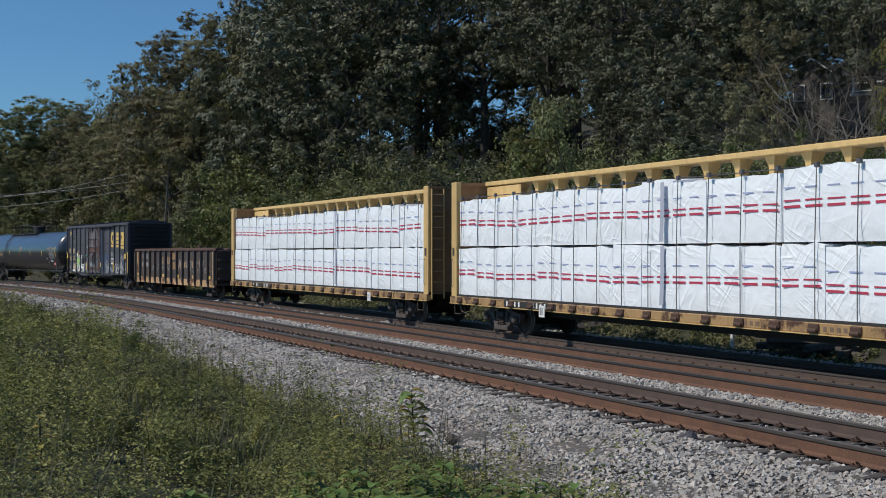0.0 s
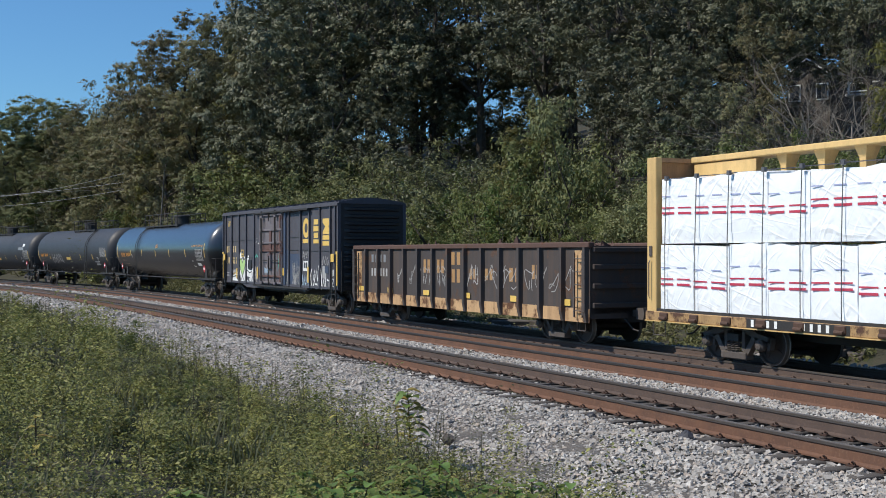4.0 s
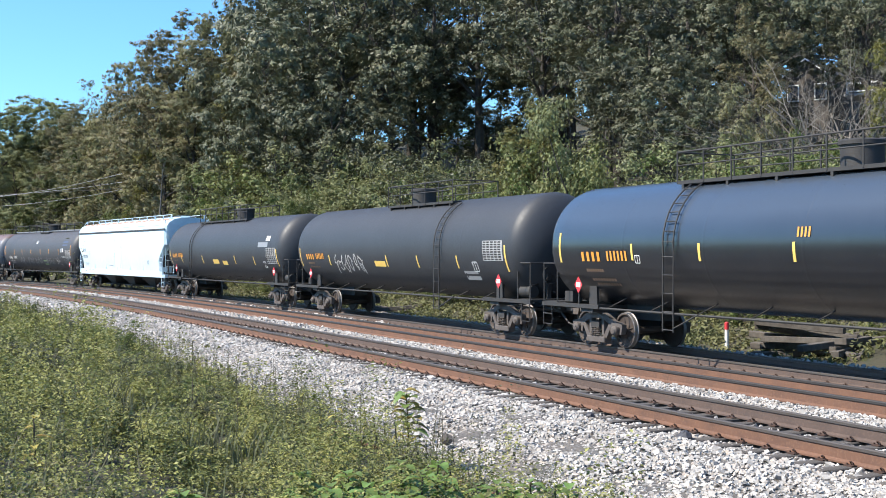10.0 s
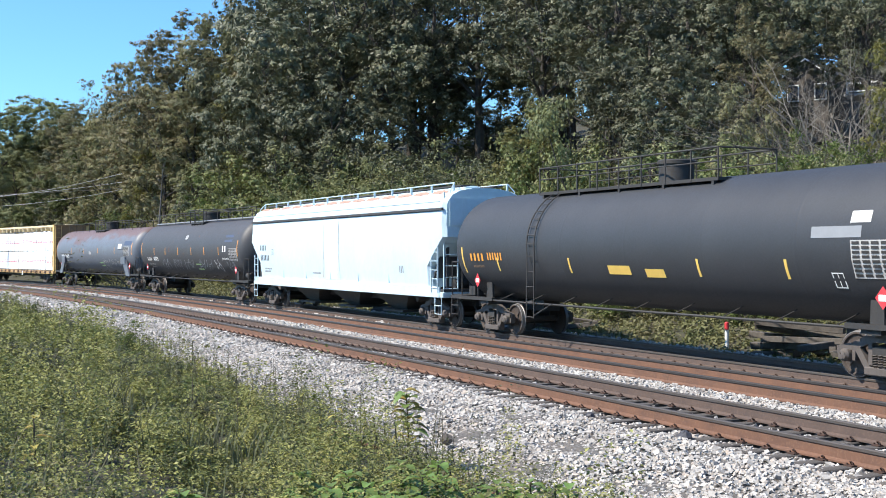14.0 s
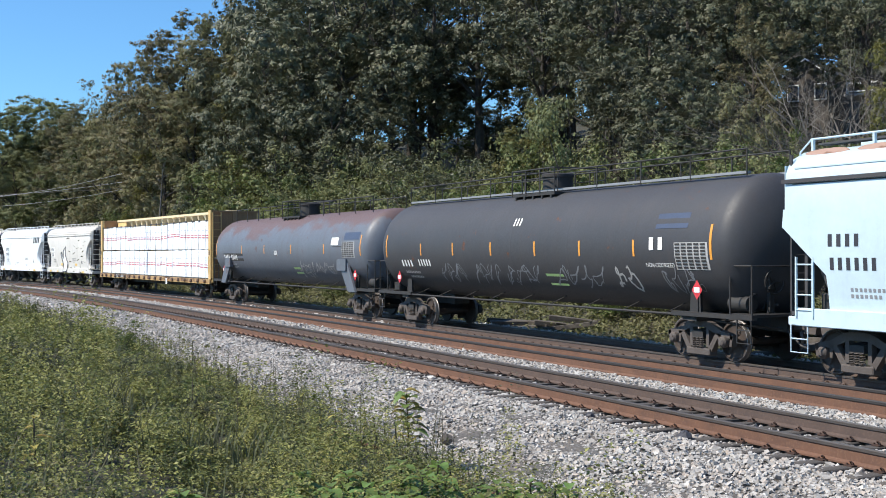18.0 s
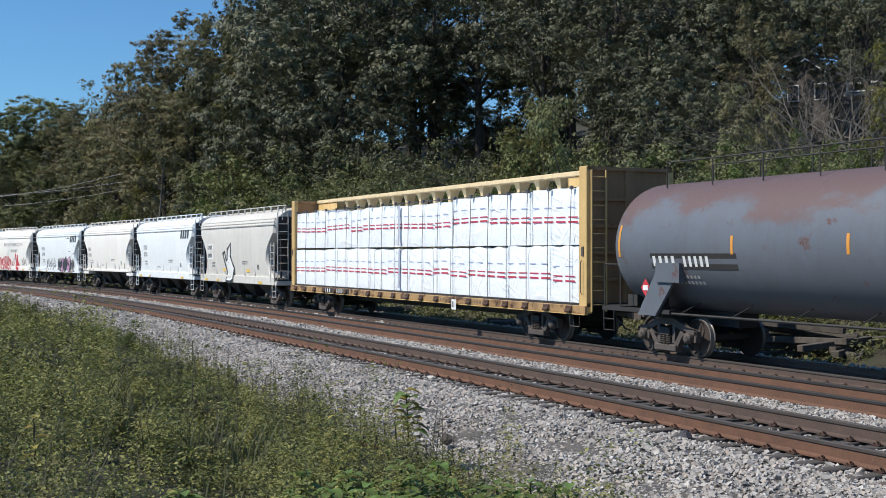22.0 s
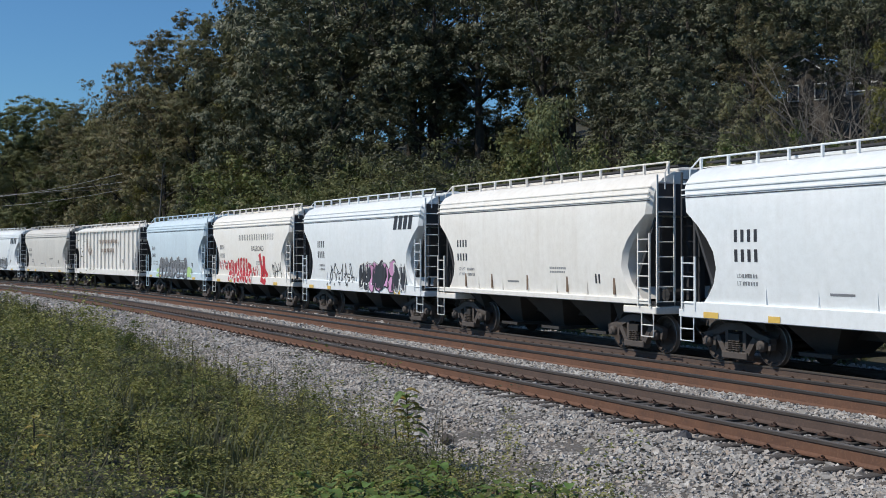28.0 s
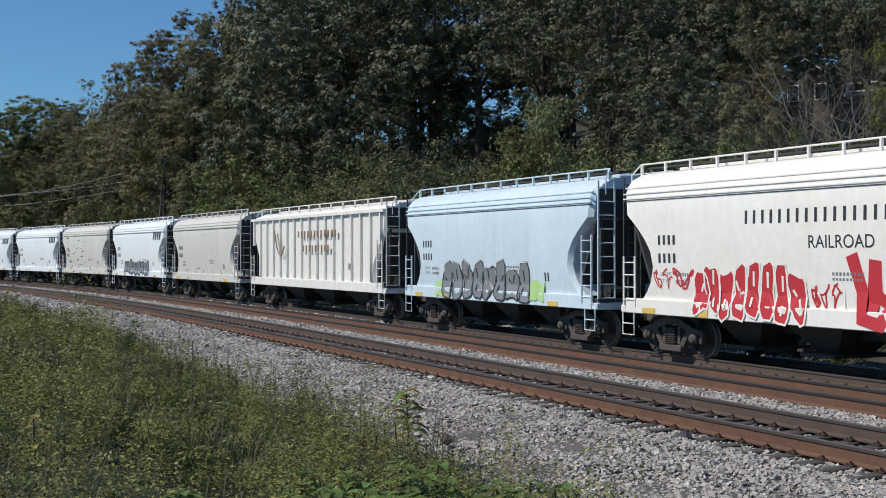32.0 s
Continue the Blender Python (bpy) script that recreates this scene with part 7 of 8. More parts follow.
PROTO = {}
for key, args in {
    "oak": ("oak_tree", "tall dark green oak on the wooded slope", 19, 7.2, 27000, 0.145, OAK, 1, 0.28),
    "oak_b": ("oak_tree", "broad dark green oak on the wooded slope", 17, 7.8, 28000, 0.145, OAK, 2, 0.24),
    "oak_c": ("oak_tree", "dense grey-green oak at the wood's edge", 15, 6.4, 26000, 0.135, OAK, 3, 0.12),
    "oak_d": ("oak_tree", "grey-green small-leaved oak beside the track", 13, 5.6, 26000, 0.11, OAK, 8, 0.3, 0.7, 0.32, 20, 200),
    "oak_t": ("oak_tree", "tall oak with a stout bare trunk", 22, 7.6, 26000, 0.15, OAK, 9, 0.44, 0.7, 0.36, 18, 150, 1.45),
    "locust": ("locust_tree", "thin locust tree turning brown and yellow", 20, 6.2, 42000, 0.13, BROWN, 4, 0.3, 0.8, 0.25, 30, 60),
    "thin": ("locust_tree", "almost leafless grey-brown locust tree", 17, 5.5, 11000, 0.13, BROWN, 15, 0.3, 0.9, 0.26, 30, 10, 1.5, 4),
    "dun": ("locust_tree", "twiggy grey-brown tree losing its leaves", 13, 4.6, 20000, 0.14, BROWN, 16, 0.12, 0.75, 0.26, 26, 20, 0.8, 4),
    "ash": ("ash_tree", "yellow-green ash tree in early autumn", 14, 5.2, 19000, 0.125, ASH, 5, 0.16, 0.7, 0.28, 20, 80),
    "maple": ("maple_tree", "green maple tree with low boughs", 13, 5.4, 30000, 0.15, GREEN, 6, 0.08, 0.75, 0.32),
    "olive": ("maple_tree", "round olive-green maple tree", 13, 5.6, 60000, 0.115, OLIVE, 7, 0.06, 0.9, 0.34, 22, 120),
}.items():
    PROTO[key] = make_tree(*args)
for key, args in {
    "bush": ("bush", "yellow-green bush with small leaves", 2.8, 11000, 0.055, BUSH, 11),
    "bush_b": ("bush", "rounded green bush on the bank", 3.4, 12000, 0.062, GREEN, 12),
    "bush_c": ("bush", "dull olive shrub on the bank", 3.0, 12000, 0.055, OLIVE, 13),
    "vine": ("bush", "tangle of grey-green vines on the bank", 3.2, 11000, 0.065, OAK, 14),
}.items():
    PROTO[key] = make_bush(*args)

# how high the wood stands against the sky, by bearing from the camera's stand
SKY_BEARING = [-0.45, -0.374, -0.345, -0.321, -0.288, -0.268, -0.258, -0.245, -0.212, -0.174, -0.160, 0.5]
SKY_RISE = [0.115, 0.122, 0.130, 0.126, 0.148, 0.142, 0.166, 0.183, 0.212, 0.216, 0.28, 0.31]
# how high the bushes at its foot stand
BUSH_BEARING = [-0.45, -0.28, -0.18, -0.04, 0.04, 0.13, 0.15, 0.20, 0.30, 0.355, 0.375]
BUSH_RISE = [0.055, 0.055, 0.07, 0.085, 0.08, 0.075, 0.06, 0.088, 0.095, 0.098, 0.04]


def room_above(x, y, spread):
    """The tallest a tree may grow here."""
    b = x / y
    lim = min(np.interp(b + d, SKY_BEARING, SKY_RISE) for d in (-spread / y, 0, spread / y * 0.6))
    return lim * y + EYE[2] - ground_at(x, y)


def plant_hillside():
    rnd = random.Random(77)
    wide = {"oak": 5, "oak_b": 5.5, "oak_c": 4.5, "oak_t": 5, "maple": 3.8, "olive": 4, "locust": 4, "dun": 3}
    rows = [(-17, 6.0), (-23, 6.5), (-30, 7.0), (-38, 8.5), (-48, 11.5), (-62, 15.0)]
    for o, gap in rows:
        s = -150 + rnd.uniform(0, 5)
        end = 14 - (abs(o) - 15) * 0.72
        while s < end:
            p = line(s, o + rnd.uniform(-2.5, 2.5))
            s += gap * rnd.uniform(0.7, 1.25)
            b = p.x / p.y
            if not -0.44 < b < 0.47:
                continue
            if b < -0.17:           # lower, mixed growth far down the line
                k = rnd.choice(("olive", "olive", "oak_c", "olive", "dun" if o > -30 else "locust"))
                cap = 0.6 if o > -20 else 0.78
            elif o > -27:           # the wood's edge stands open here, bushes grow before it
                continue
            else:
                k = rnd.choice(("oak_t", "oak_t", "oak", "oak_b") if o > -45 else ("oak_t", "oak", "oak_b"))
                cap = 1.0
                if 0.0 < b < 0.075 and rnd.random() < 0.65 or 0.27 < b < 0.36 and -44 < o:
                    continue
            scl = rnd.uniform(0.85, 1.15) * (1.0 if o > -45 else 1.2)
            scl = min(scl, cap * room_above(p.x, p.y, wide[k] * scl) * rnd.uniform(0.85, 1.0) / TALL[PROTO[k].name])
            if scl > 0.2:
                place(PROTO[k], p.x, p.y, rnd.uniform(0, 360), scl)
    for o, gap, kinds, lo, hi in ((-7.2, 3.4, ("bush", "bush_c", "bush_b"), 0.4, 0.75), (-9.5, 3.4, ("bush", "bush_b", "bush_c"), 0.7, 1.2), (-12.5, 3.6, ("bush", "bush_c", "bush_c", "bush_b"), 1.0, 1.6), (-16.5, 4.2, ("bush_c", "bush_b", "vine", "bush_c"), 1.1, 1.8), (-21, 5.5, ("vine", "bush_c"), 1.1, 1.7)):
        s = -125 + rnd.uniform(0, 3)
        while s < 20 - (abs(o) - 7) * 0.7:
            p = line(s, o + rnd.uniform(-1.3, 1.3))
            k, b = rnd.choice(kinds), p.x / p.y
            if b > 0.17 and k == "bush" and rnd.random() < 0.5:
                k = "bush_b"
            size = min(rnd.uniform(lo, hi), (np.interp(b, BUSH_BEARING, BUSH_RISE) * rnd.uniform(0.85, 1.05) * p.y + EYE[2] - ground_at(p.x, p.y)) / TALL[PROTO[k].name])
            if size > 0.25:
                place(PROTO[k], p.x, p.y, rnd.uniform(0, 360), size, 0.1)
            s += gap * rnd.uniform(0.75, 1.3) * (1.0 if s > -80 else 1.6)


plant_hillside()
# the trees that stand out, by bearing, distance, how high they rise in the view, kind and slimness
for b, y, rise, kind, slim in (
        (-0.345, 150, 0.131, "olive", 1.15), (-0.372, 148, 0.120, "olive", 1.1), (-0.325, 147, 0.118, "olive", 0.9), (-0.36, 141, 0.088, "olive", 1.0), (-0.338, 141, 0.086, "oak_c", 0.9), (-0.314, 132, 0.088, "maple", 0.95), (-0.335, 134, 0.06, "oak_c", 1.0),
        (-0.315, 142, 0.125, "locust", 0.8), (-0.30, 140, 0.117, "locust", 0.8), (-0.295, 147, 0.147, "thin", 0.85), (-0.276, 140, 0.150, "thin", 0.8), (-0.276, 124, 0.115, "dun", 1.0), (-0.262, 120, 0.106, "dun", 0.9), (-0.288, 126, 0.10, "dun", 0.9),
        (-0.256, 127, 0.165, "oak_c", 0.5), (-0.200, 110, 0.203, "locust", 0.95), (-0.222, 112, 0.205, "locust", 0.9), (-0.239, 114, 0.186, "locust", 0.8), (-0.252, 118, 0.166, "locust", 0.7), (-0.212, 106, 0.15, "locust", 0.9), (-0.235, 108, 0.13, "dun", 0.9), (-0.180, 112, 0.200, "locust", 0.6),
        (-0.180, 104, 0.155, "ash", 0.5), (-0.16, 95, 0.097, "ash", 0.55), (-0.246, 112, 0.106, "ash", 0.45), (-0.258, 112, 0.066, "ash", 0.6), (-0.205, 100, 0.062, "oak_c", 0.9),
        (-0.148, 104, 0.228, "oak_b", 0.62), (-0.116, 100, 0.243, "oak", 0.9), (-0.083, 98, 0.252, "oak_b", 1.0), (-0.045, 97, 0.262, "oak", 0.95), (-0.005, 98, 0.258, "oak_t", 1.0), (0.032, 95, 0.25, "oak_t", 0.9),
        (-0.154, 97, 0.165, "oak_c", 0.8), (-0.126, 94, 0.145, "oak_c", 0.9), (-0.088, 90, 0.155, "oak_c", 0.9), (-0.106, 92, 0.125, "oak_c", 0.9), (-0.062, 89, 0.13, "oak_c", 0.85),
        (0.086, 82, 0.245, "oak_t", 1.0), (0.108, 92, 0.255, "oak_t", 1.0), (0.141, 74, 0.255, "oak", 0.95), (0.175, 68, 0.25, "oak_b", 0.9), (0.208, 66, 0.256, "oak_b", 0.95), (0.245, 66, 0.256, "oak", 0.9), (0.27, 64, 0.25, "oak_t", 0.9),
        (0.146, 63, 0.16, "oak_d", 0.9), (0.175, 60, 0.175, "oak_d", 0.95), (0.205, 58, 0.18, "oak_d", 0.95), (0.19, 57, 0.14, "oak_d", 0.9), (0.232, 56, 0.145, "oak_d", 0.9),
        (0.07, 60, 0.125, "ash", 0.75), (0.099, 59, 0.127, "bush_c", 0.62), (0.087, 58, 0.105, "bush", 0.7), (0.082, 61, 0.13, "olive", 0.6), (0.012, 62, 0.062, "bush", 0.8),
        (0.262, 60, 0.21, "locust", 0.8), (0.25, 52, 0.14, "dun", 0.6), (0.275, 52, 0.135, "dun", 0.6), (0.36, 60, 0.24, "oak_t", 0.8), (0.262, 84, 0.26, "locust", 0.7), (0.312, 100, 0.205, "oak_c", 1.0), (0.335, 102, 0.205, "oak_c", 1.0), (0.36, 98, 0.2, "oak_c", 1.0),
        (0.295, 46, 0.09, "bush_b", 1.1), (0.335, 45, 0.098, "bush_b", 1.0), (0.352, 45, 0.09, "bush_b", 1.0), (0.265, 48, 0.085, "bush_c", 1.2), (0.235, 49, 0.085, "bush_c", 1.2), (0.21, 50, 0.08, "bush_c", 1.1),
        (-0.165, 100, 0.07, "bush_c", 1.2), (-0.14, 96, 0.076, "bush", 1.2), (-0.115, 92, 0.080, "bush_c", 1.2), (-0.09, 88, 0.082, "bush_c", 1.2), (-0.065, 84, 0.083, "bush_c", 1.2), (-0.04, 80, 0.086, "bush_c", 1.2), (-0.015, 77, 0.085, "vine", 1.2), (0.01, 73, 0.08, "bush_c", 1.2), (0.03, 70, 0.078, "vine", 1.2),
        (0.381, 46, 0.205, "ash", 0.55), (0.045, 122, 0.142, "oak_c", 1.0), (0.05, 100, 0.112, "oak_c", 1.0), (0.033, 104, 0.122, "oak_c", 1.0), (0.066, 98, 0.118, "oak_c", 0.9), (0.012, 120, 0.13, "maple", 1.0), (0.072, 118, 0.15, "oak_c", 1.0), (0.028, 112, 0.115, "oak_c", 1.0), (0.058, 108, 0.118, "olive", 0.9), (0.098, 110, 0.155, "oak_c", 1.0), (-0.02, 124, 0.14, "oak_c", 1.0),
        (0.345, 92, 0.175, "oak_c", 1.0), (0.372, 88, 0.185, "oak_c", 1.0), (0.395, 80, 0.19, "oak_c", 1.0), (0.285, 90, 0.17, "oak_c", 1.0), (0.38, 58, 0.14, "oak_d", 1.0), (0.315, 93, 0.15, "bush_c", 1.6), (0.34, 91, 0.15, "vine", 1.6), (0.365, 88, 0.15, "bush_c", 1.6), (0.30, 66, 0.132, "oak_d", 0.8), (-0.31, 152, 0.119, "olive", 1.0), (-0.335, 154, 0.129, "olive", 1.0), (-0.295, 150, 0.113, "olive", 1.0), (-0.28, 146, 0.11, "olive", 1.0), (-0.265, 138, 0.128, "dun", 0.9), (0.30, 96, 0.26, "oak_b", 1.0), (0.34, 96, 0.26, "oak", 1.0), (0.375, 90, 0.26, "oak_b", 1.0), (0.27, 97, 0.26, "oak_t", 1.0)):
    x = b * y
    place(PROTO[kind], x, y, b * 900, (rise * y + EYE[2] - ground_at(x, y)) / TALL[PROTO[kind].name], 0.0, slim)
for i, t in enumerate(PROTO.values()):      # the first of each kind takes a place in the wood too
    p = line(26 + 5 * i, -26)
    t.matrix_basis = pose(p.x, p.y, ground_at(p.x, p.y))


# ---- weeds on the near bank
def weed_field(name, label, mat, seed, zones, height, leaf, whorl, inner=1.0, border=1.0):
    """Leafy weeds: plants of many small leaves round upright stems, thinner or thicker in the border along the gravel."""
    rng = np.random.default_rng(seed)
    vs = []
    for y0, y1, per_m2, grow in zones:
        n = int((y1 - y0) * 0.62 * (y1 + y0) / 2 * per_m2)
        y = np.sqrt(rng.uniform(y0 ** 2, y1 ** 2, n))
        x = y * rng.uniform(-0.43, 0.19, n)
        s, o = offset_of(x, y)
        patch = np.array([noise.noise((a * 0.45 + seed, b * 0.45, 0.0)) for a, b in zip(x, y)])
        tuft = np.array([noise.noise((a * 2.1, b * 2.1, 3.0)) for a, b in zip(x, y)])
        edge = 11.48 + 0.3 * np.sin(s * 0.9) + 0.25 * np.sin(s * 2.3 + 1) + 0.5 * np.clip((s - 20) / 5, 0, 1)
        ok = (o > edge) & (patch > whorl[2]) & (tuft > -0.15) & (rng.random(n) < np.where(o - edge < 1.5 + 2 * patch, border, inner))
        x, y, o, patch, tuft, edge = x[ok], y[ok], o[ok], patch[ok], tuft[ok], edge[ok]
        n = len(x)
        if not n:
            continue
        mound = np.array([noise.noise((a * 0.8 + 9, b * 0.8, 7.0)) for a, b in zip(x, y)])
        h = height * (0.9 + 1.5 * mound).clip(0.3, 1.75) * np.clip(0.85 + 0.8 * patch + 2.3 * tuft, 0.2, 2.1) * rng.uniform(0.65, 1.2, n)
        z = ground_z(x, y)
        k = whorl[0]
        up = rng.uniform(0.05, 1.0, (n, k)) ** 0.75
        a = rng.uniform(0, 6.283, (n, k))
        lean = rng.normal(0, 0.12, (n, 1, 2)) * up[..., None] * h[:, None, None]
        r = whorl[1] * (1.1 - 0.55 * up) * rng.uniform(0.3, 1.0, (n, k)) * max(grow, 1.0)
        c = np.stack([x[:, None] + np.cos(a) * r + lean[..., 0], y[:, None] + np.sin(a) * r + lean[..., 1], z[:, None] + up * h[:, None]], -1)
        out = np.stack([np.cos(a), np.sin(a), rng.normal(0.25, 0.4, (n, k))], -1)
        out /= np.linalg.norm(out, axis=-1, keepdims=True)
        side = np.cross(out, rng.normal(0, 0.35, (n, k, 3)) + [0, 0, 1.0])
        side /= np.linalg.norm(side, axis=-1, keepdims=True)
        size = (leaf * grow * rng.uniform(0.55, 1.3, (n, k)))[..., None]
        drop = np.array([0, 0, -0.35])
        q = np.stack([c, c + out * size * 0.5 + side * size * 0.3, c + (out + drop * 0.6) * size, c + out * size * 0.5 - side * size * 0.3], 2)
        vs.append(q.reshape(-1, 3))
    v = np.concatenate(vs)
    ob = mesh_from_arrays(name, v, np.arange(len(v)).reshape(-1, 4), mat)
    return tagged(ob, label, "weeds", kind="stuff")


weed_field("weeds", "knee-high leafy green weeds on the near bank", WEED, 5, ((4.5, 10, 24, 0.66), (10, 17, 17, 0.84), (17, 30, 8, 1.25), (30, 64, 3.6, 2.0)), 0.42, 0.047, (150, 0.15, -0.6), 1.0, 0.72)
weed_field("bright_weeds", "fresh yellow-green weeds in patches", BUSH, 6, ((4.5, 10, 15, 0.66), (10, 17, 11, 0.84), (17, 30, 6.5, 1.25), (30, 64, 2.6, 2.0)), 0.45, 0.05, (105, 0.14, -0.02), 1.0, 0.35)
weed_field("seeding_weeds", "grey-brown seeding weeds along the edge", GREY_WEED, 7, ((4.5, 10, 9, 0.8), (10, 17, 15, 0.8), (17, 30, 10, 1.1), (30, 62, 3.0, 1.8)), 0.56, 0.034, (90, 0.10, -0.35), 0.2, 1.0)


# low shrubs that stand up out of the weeds, with hollows between them
rnd = random.Random(9)
for i in range(34):
    y = rnd.uniform(15, 44)
    x = y * rnd.uniform(-0.42, -0.13)
    if offset_of(x, y)[1] > 12.6:
        place(PROTO[rnd.choice(("bush_b", "vine", "bush", "bush_b"))], x, y, rnd.uniform(0, 360), rnd.uniform(0.15, 0.26), 0.05)


for b, y, size in ((-0.372, 15.6, 0.2), (-0.352, 16.4, 0.17), (-0.33, 17.2, 0.15), (-0.365, 17.4, 0.18)):
    place(PROTO["vine"], b * y, y, b * 900, size, 0.05)


def stalk_weeds():
    """Tall upright stalks with narrow leaves and seed heads, thickest along the gravel."""
    rng = np.random.default_rng(17)
    m, vs = Mesh(), []
    for i in range(330):
        s = rng.uniform(-45, 27)
        o = 11.4 + abs(rng.normal(0, 0.6)) if i % 7 else rng.uniform(11.6, 17)
        o += 0.6 * min(1, max(0, (s - 19) / 4))
        p = line(s, o)
        if p.y < 5 or not -0.42 < p.x / p.y < 0.2:
            continue
        z, h = ground_at(p.x, p.y), rng.uniform(0.45, 0.95)
        lean = rng.normal(0, 0.09, 2) * h
        top = Vector((p.x + lean[0], p.y + lean[1], z + h))
        m.tube([(p.x, p.y, z - 0.05), Vector((p.x, p.y, z)).lerp(top, 0.5) + Vector((0, 0, 0.02)), top], [0.006, 0.005, 0.003], 3)
        for k in range(80):
            t = rng.uniform(0.25, 1.03)
            q = Vector((p.x, p.y, z)).lerp(top, t)
            a, l = rng.uniform(0, 6.28), rng.uniform(0.02, 0.085) * (1.25 - t)
            l = max(l, 0.018) * (1 + p.y * 0.02)
            d = np.array((math.cos(a), math.sin(a), rng.uniform(-0.2, 0.7))) * l
            sd = np.array((-math.sin(a), math.cos(a), 0)) * l * 0.22
            c = np.array(q)
            vs.append(np.stack([c, c + d * 0.5 + sd, c + d, c + d * 0.5 - sd]))
    tagged(new("weed_stalks", m.data("weed_stalks", STEM)), "thin dry stalks of tall weeds along the gravel", "weeds", kind="stuff")
    v = np.concatenate(vs)
    tagged(mesh_from_arrays("tall_weeds", v, np.arange(len(v)).reshape(-1, 4), GREY_WEED), "tall grey-green seeding weeds along the gravel's edge", "weeds", kind="stuff")


stalk_weeds()


def grass_field():
    rng = np.random.default_rng(15)
    n = 9000
    y = np.sqrt(rng.uniform(4.5 ** 2, 26 ** 2, n))
    x = y * rng.uniform(-0.43, 0.18, n)
    s, o = offset_of(x, y)
    ok = (o > 11.8) & (np.array([noise.noise((a * 0.6, b * 0.6, 4.0)) for a, b in zip(x, y)]) > -0.08)
    x, y = x[ok], y[ok]
    n = len(x)
    z = ground_z(x, y)
    h = rng.uniform(0.2, 0.55, n)
    a = rng.uniform(0, 6.283, n)
    bend = np.stack([np.cos(a), np.sin(a), np.zeros(n)], -1)
    side = np.stack([-np.sin(a), np.cos(a), np.zeros(n)], -1) * (0.004 + 0.0004 * y)[:, None]
    p = np.stack([x, y, z], -1)
    m1, m2 = p + bend * (h * 0.15)[:, None] + [0, 0, 1] * (h * 0.6)[:, None], p + bend * (h * 0.5)[:, None] + [0, 0, 1] * h[:, None]
    v = np.stack([p - side, p + side, m1 + side * 0.8, m1 - side * 0.8, m1 - side * 0.8, m1 + side * 0.8, m2 + side * 0.15, m2 - side * 0.15], 1).reshape(-1, 3)
    tagged(mesh_from_arrays("grass", v, np.arange(len(v)).reshape(-1, 4), GREY_WEED), "dry and green grass blades between the weeds", "grass", kind="stuff")


grass_field()


def far_weeds():
    """Low growth along the far side of the tracks."""
    rng = np.random.default_rng(25)
    n = 9000
    s, o = rng.uniform(-75, 14, n), rng.uniform(-9.5, -3.1, n)
    a = np.interp(s, LINE_S, LINE_A)
    x, y = np.interp(s, LINE_S, LINE_X) - o * np.cos(a), np.interp(s, LINE_S, LINE_Y) - o * np.sin(a)
    c = np.stack([x, y, ground_z(x, y) + 0.1], -1)
    rad = rng.uniform(0.12, 0.42, n) * np.clip((-o - 2.6) / 2.5, 0.3, 1)
    v, f = leaf_cloud(rng, c, rad, 70000, 0.085, 1.0)
    tagged(mesh_from_arrays("track_side_weeds", v, f, OLIVE), "low dull green weeds beside the far track", "weeds", kind="stuff")


far_weeds()


# ---- single plants that stand out
def broad_leaf(m, base, direction, length, width, droop):
    """One long leaf, folded along its middle and bent down."""
    d = Vector(direction).normalized()
    side = d.cross(Vector((0, 0, 1))).normalized()
    rows = []
    for i in range(6):
        t = i / 5
        w = width * math.sin(math.pi * (0.12 + 0.86 * t)) / 2
        p = Vector(base) + d * length * t + Vector((0, 0, -droop * length * t * t))
        rows.append((p - side * w + Vector((0, 0, w * 0.35)), p, p + side * w + Vector((0, 0, w * 0.35))))
    for a, b in zip(rows, rows[1:]):
        m.add([*a, *b], [(0, 1, 4, 3), (1, 2, 5, 4)])


def leafy_plant(name, label, x, y, height, leaves, length, width, mat, seed, stem_mat=None):
    rnd = random.Random(seed)
    t = thing(name, label, "plant", at=pose(x, y, ground_at(x, y)))
    lean = (rnd.uniform(-0.08, 0.08), rnd.uniform(-0.08, 0.08))
    part("stem", Mesh().tube([(lean[0] * z, lean[1] * z, z) for z in np.linspace(-0.05, height, 5)], [0.012, 0.011, 0.01, 0.008, 0.005], 5), stem_mat or STEM, t)
    for i in range(leaves):
        z = height * (0.25 + 0.75 * (i + 1) / leaves)
        a = i * 2.4 + rnd.uniform(-0.4, 0.4)
        m = Mesh()
        broad_leaf(m, (lean[0] * z, lean[1] * z, z), (math.cos(a), math.sin(a), rnd.uniform(0.1, 0.7)), length * rnd.uniform(0.7, 1.1) * (1.0 if z < height * 0.8 else 0.75), width, rnd.uniform(0.3, 0.8))
        part("leaf", m, mat if not isinstance(mat, list) else rnd.choice(mat), t, smooth=60)
    return t


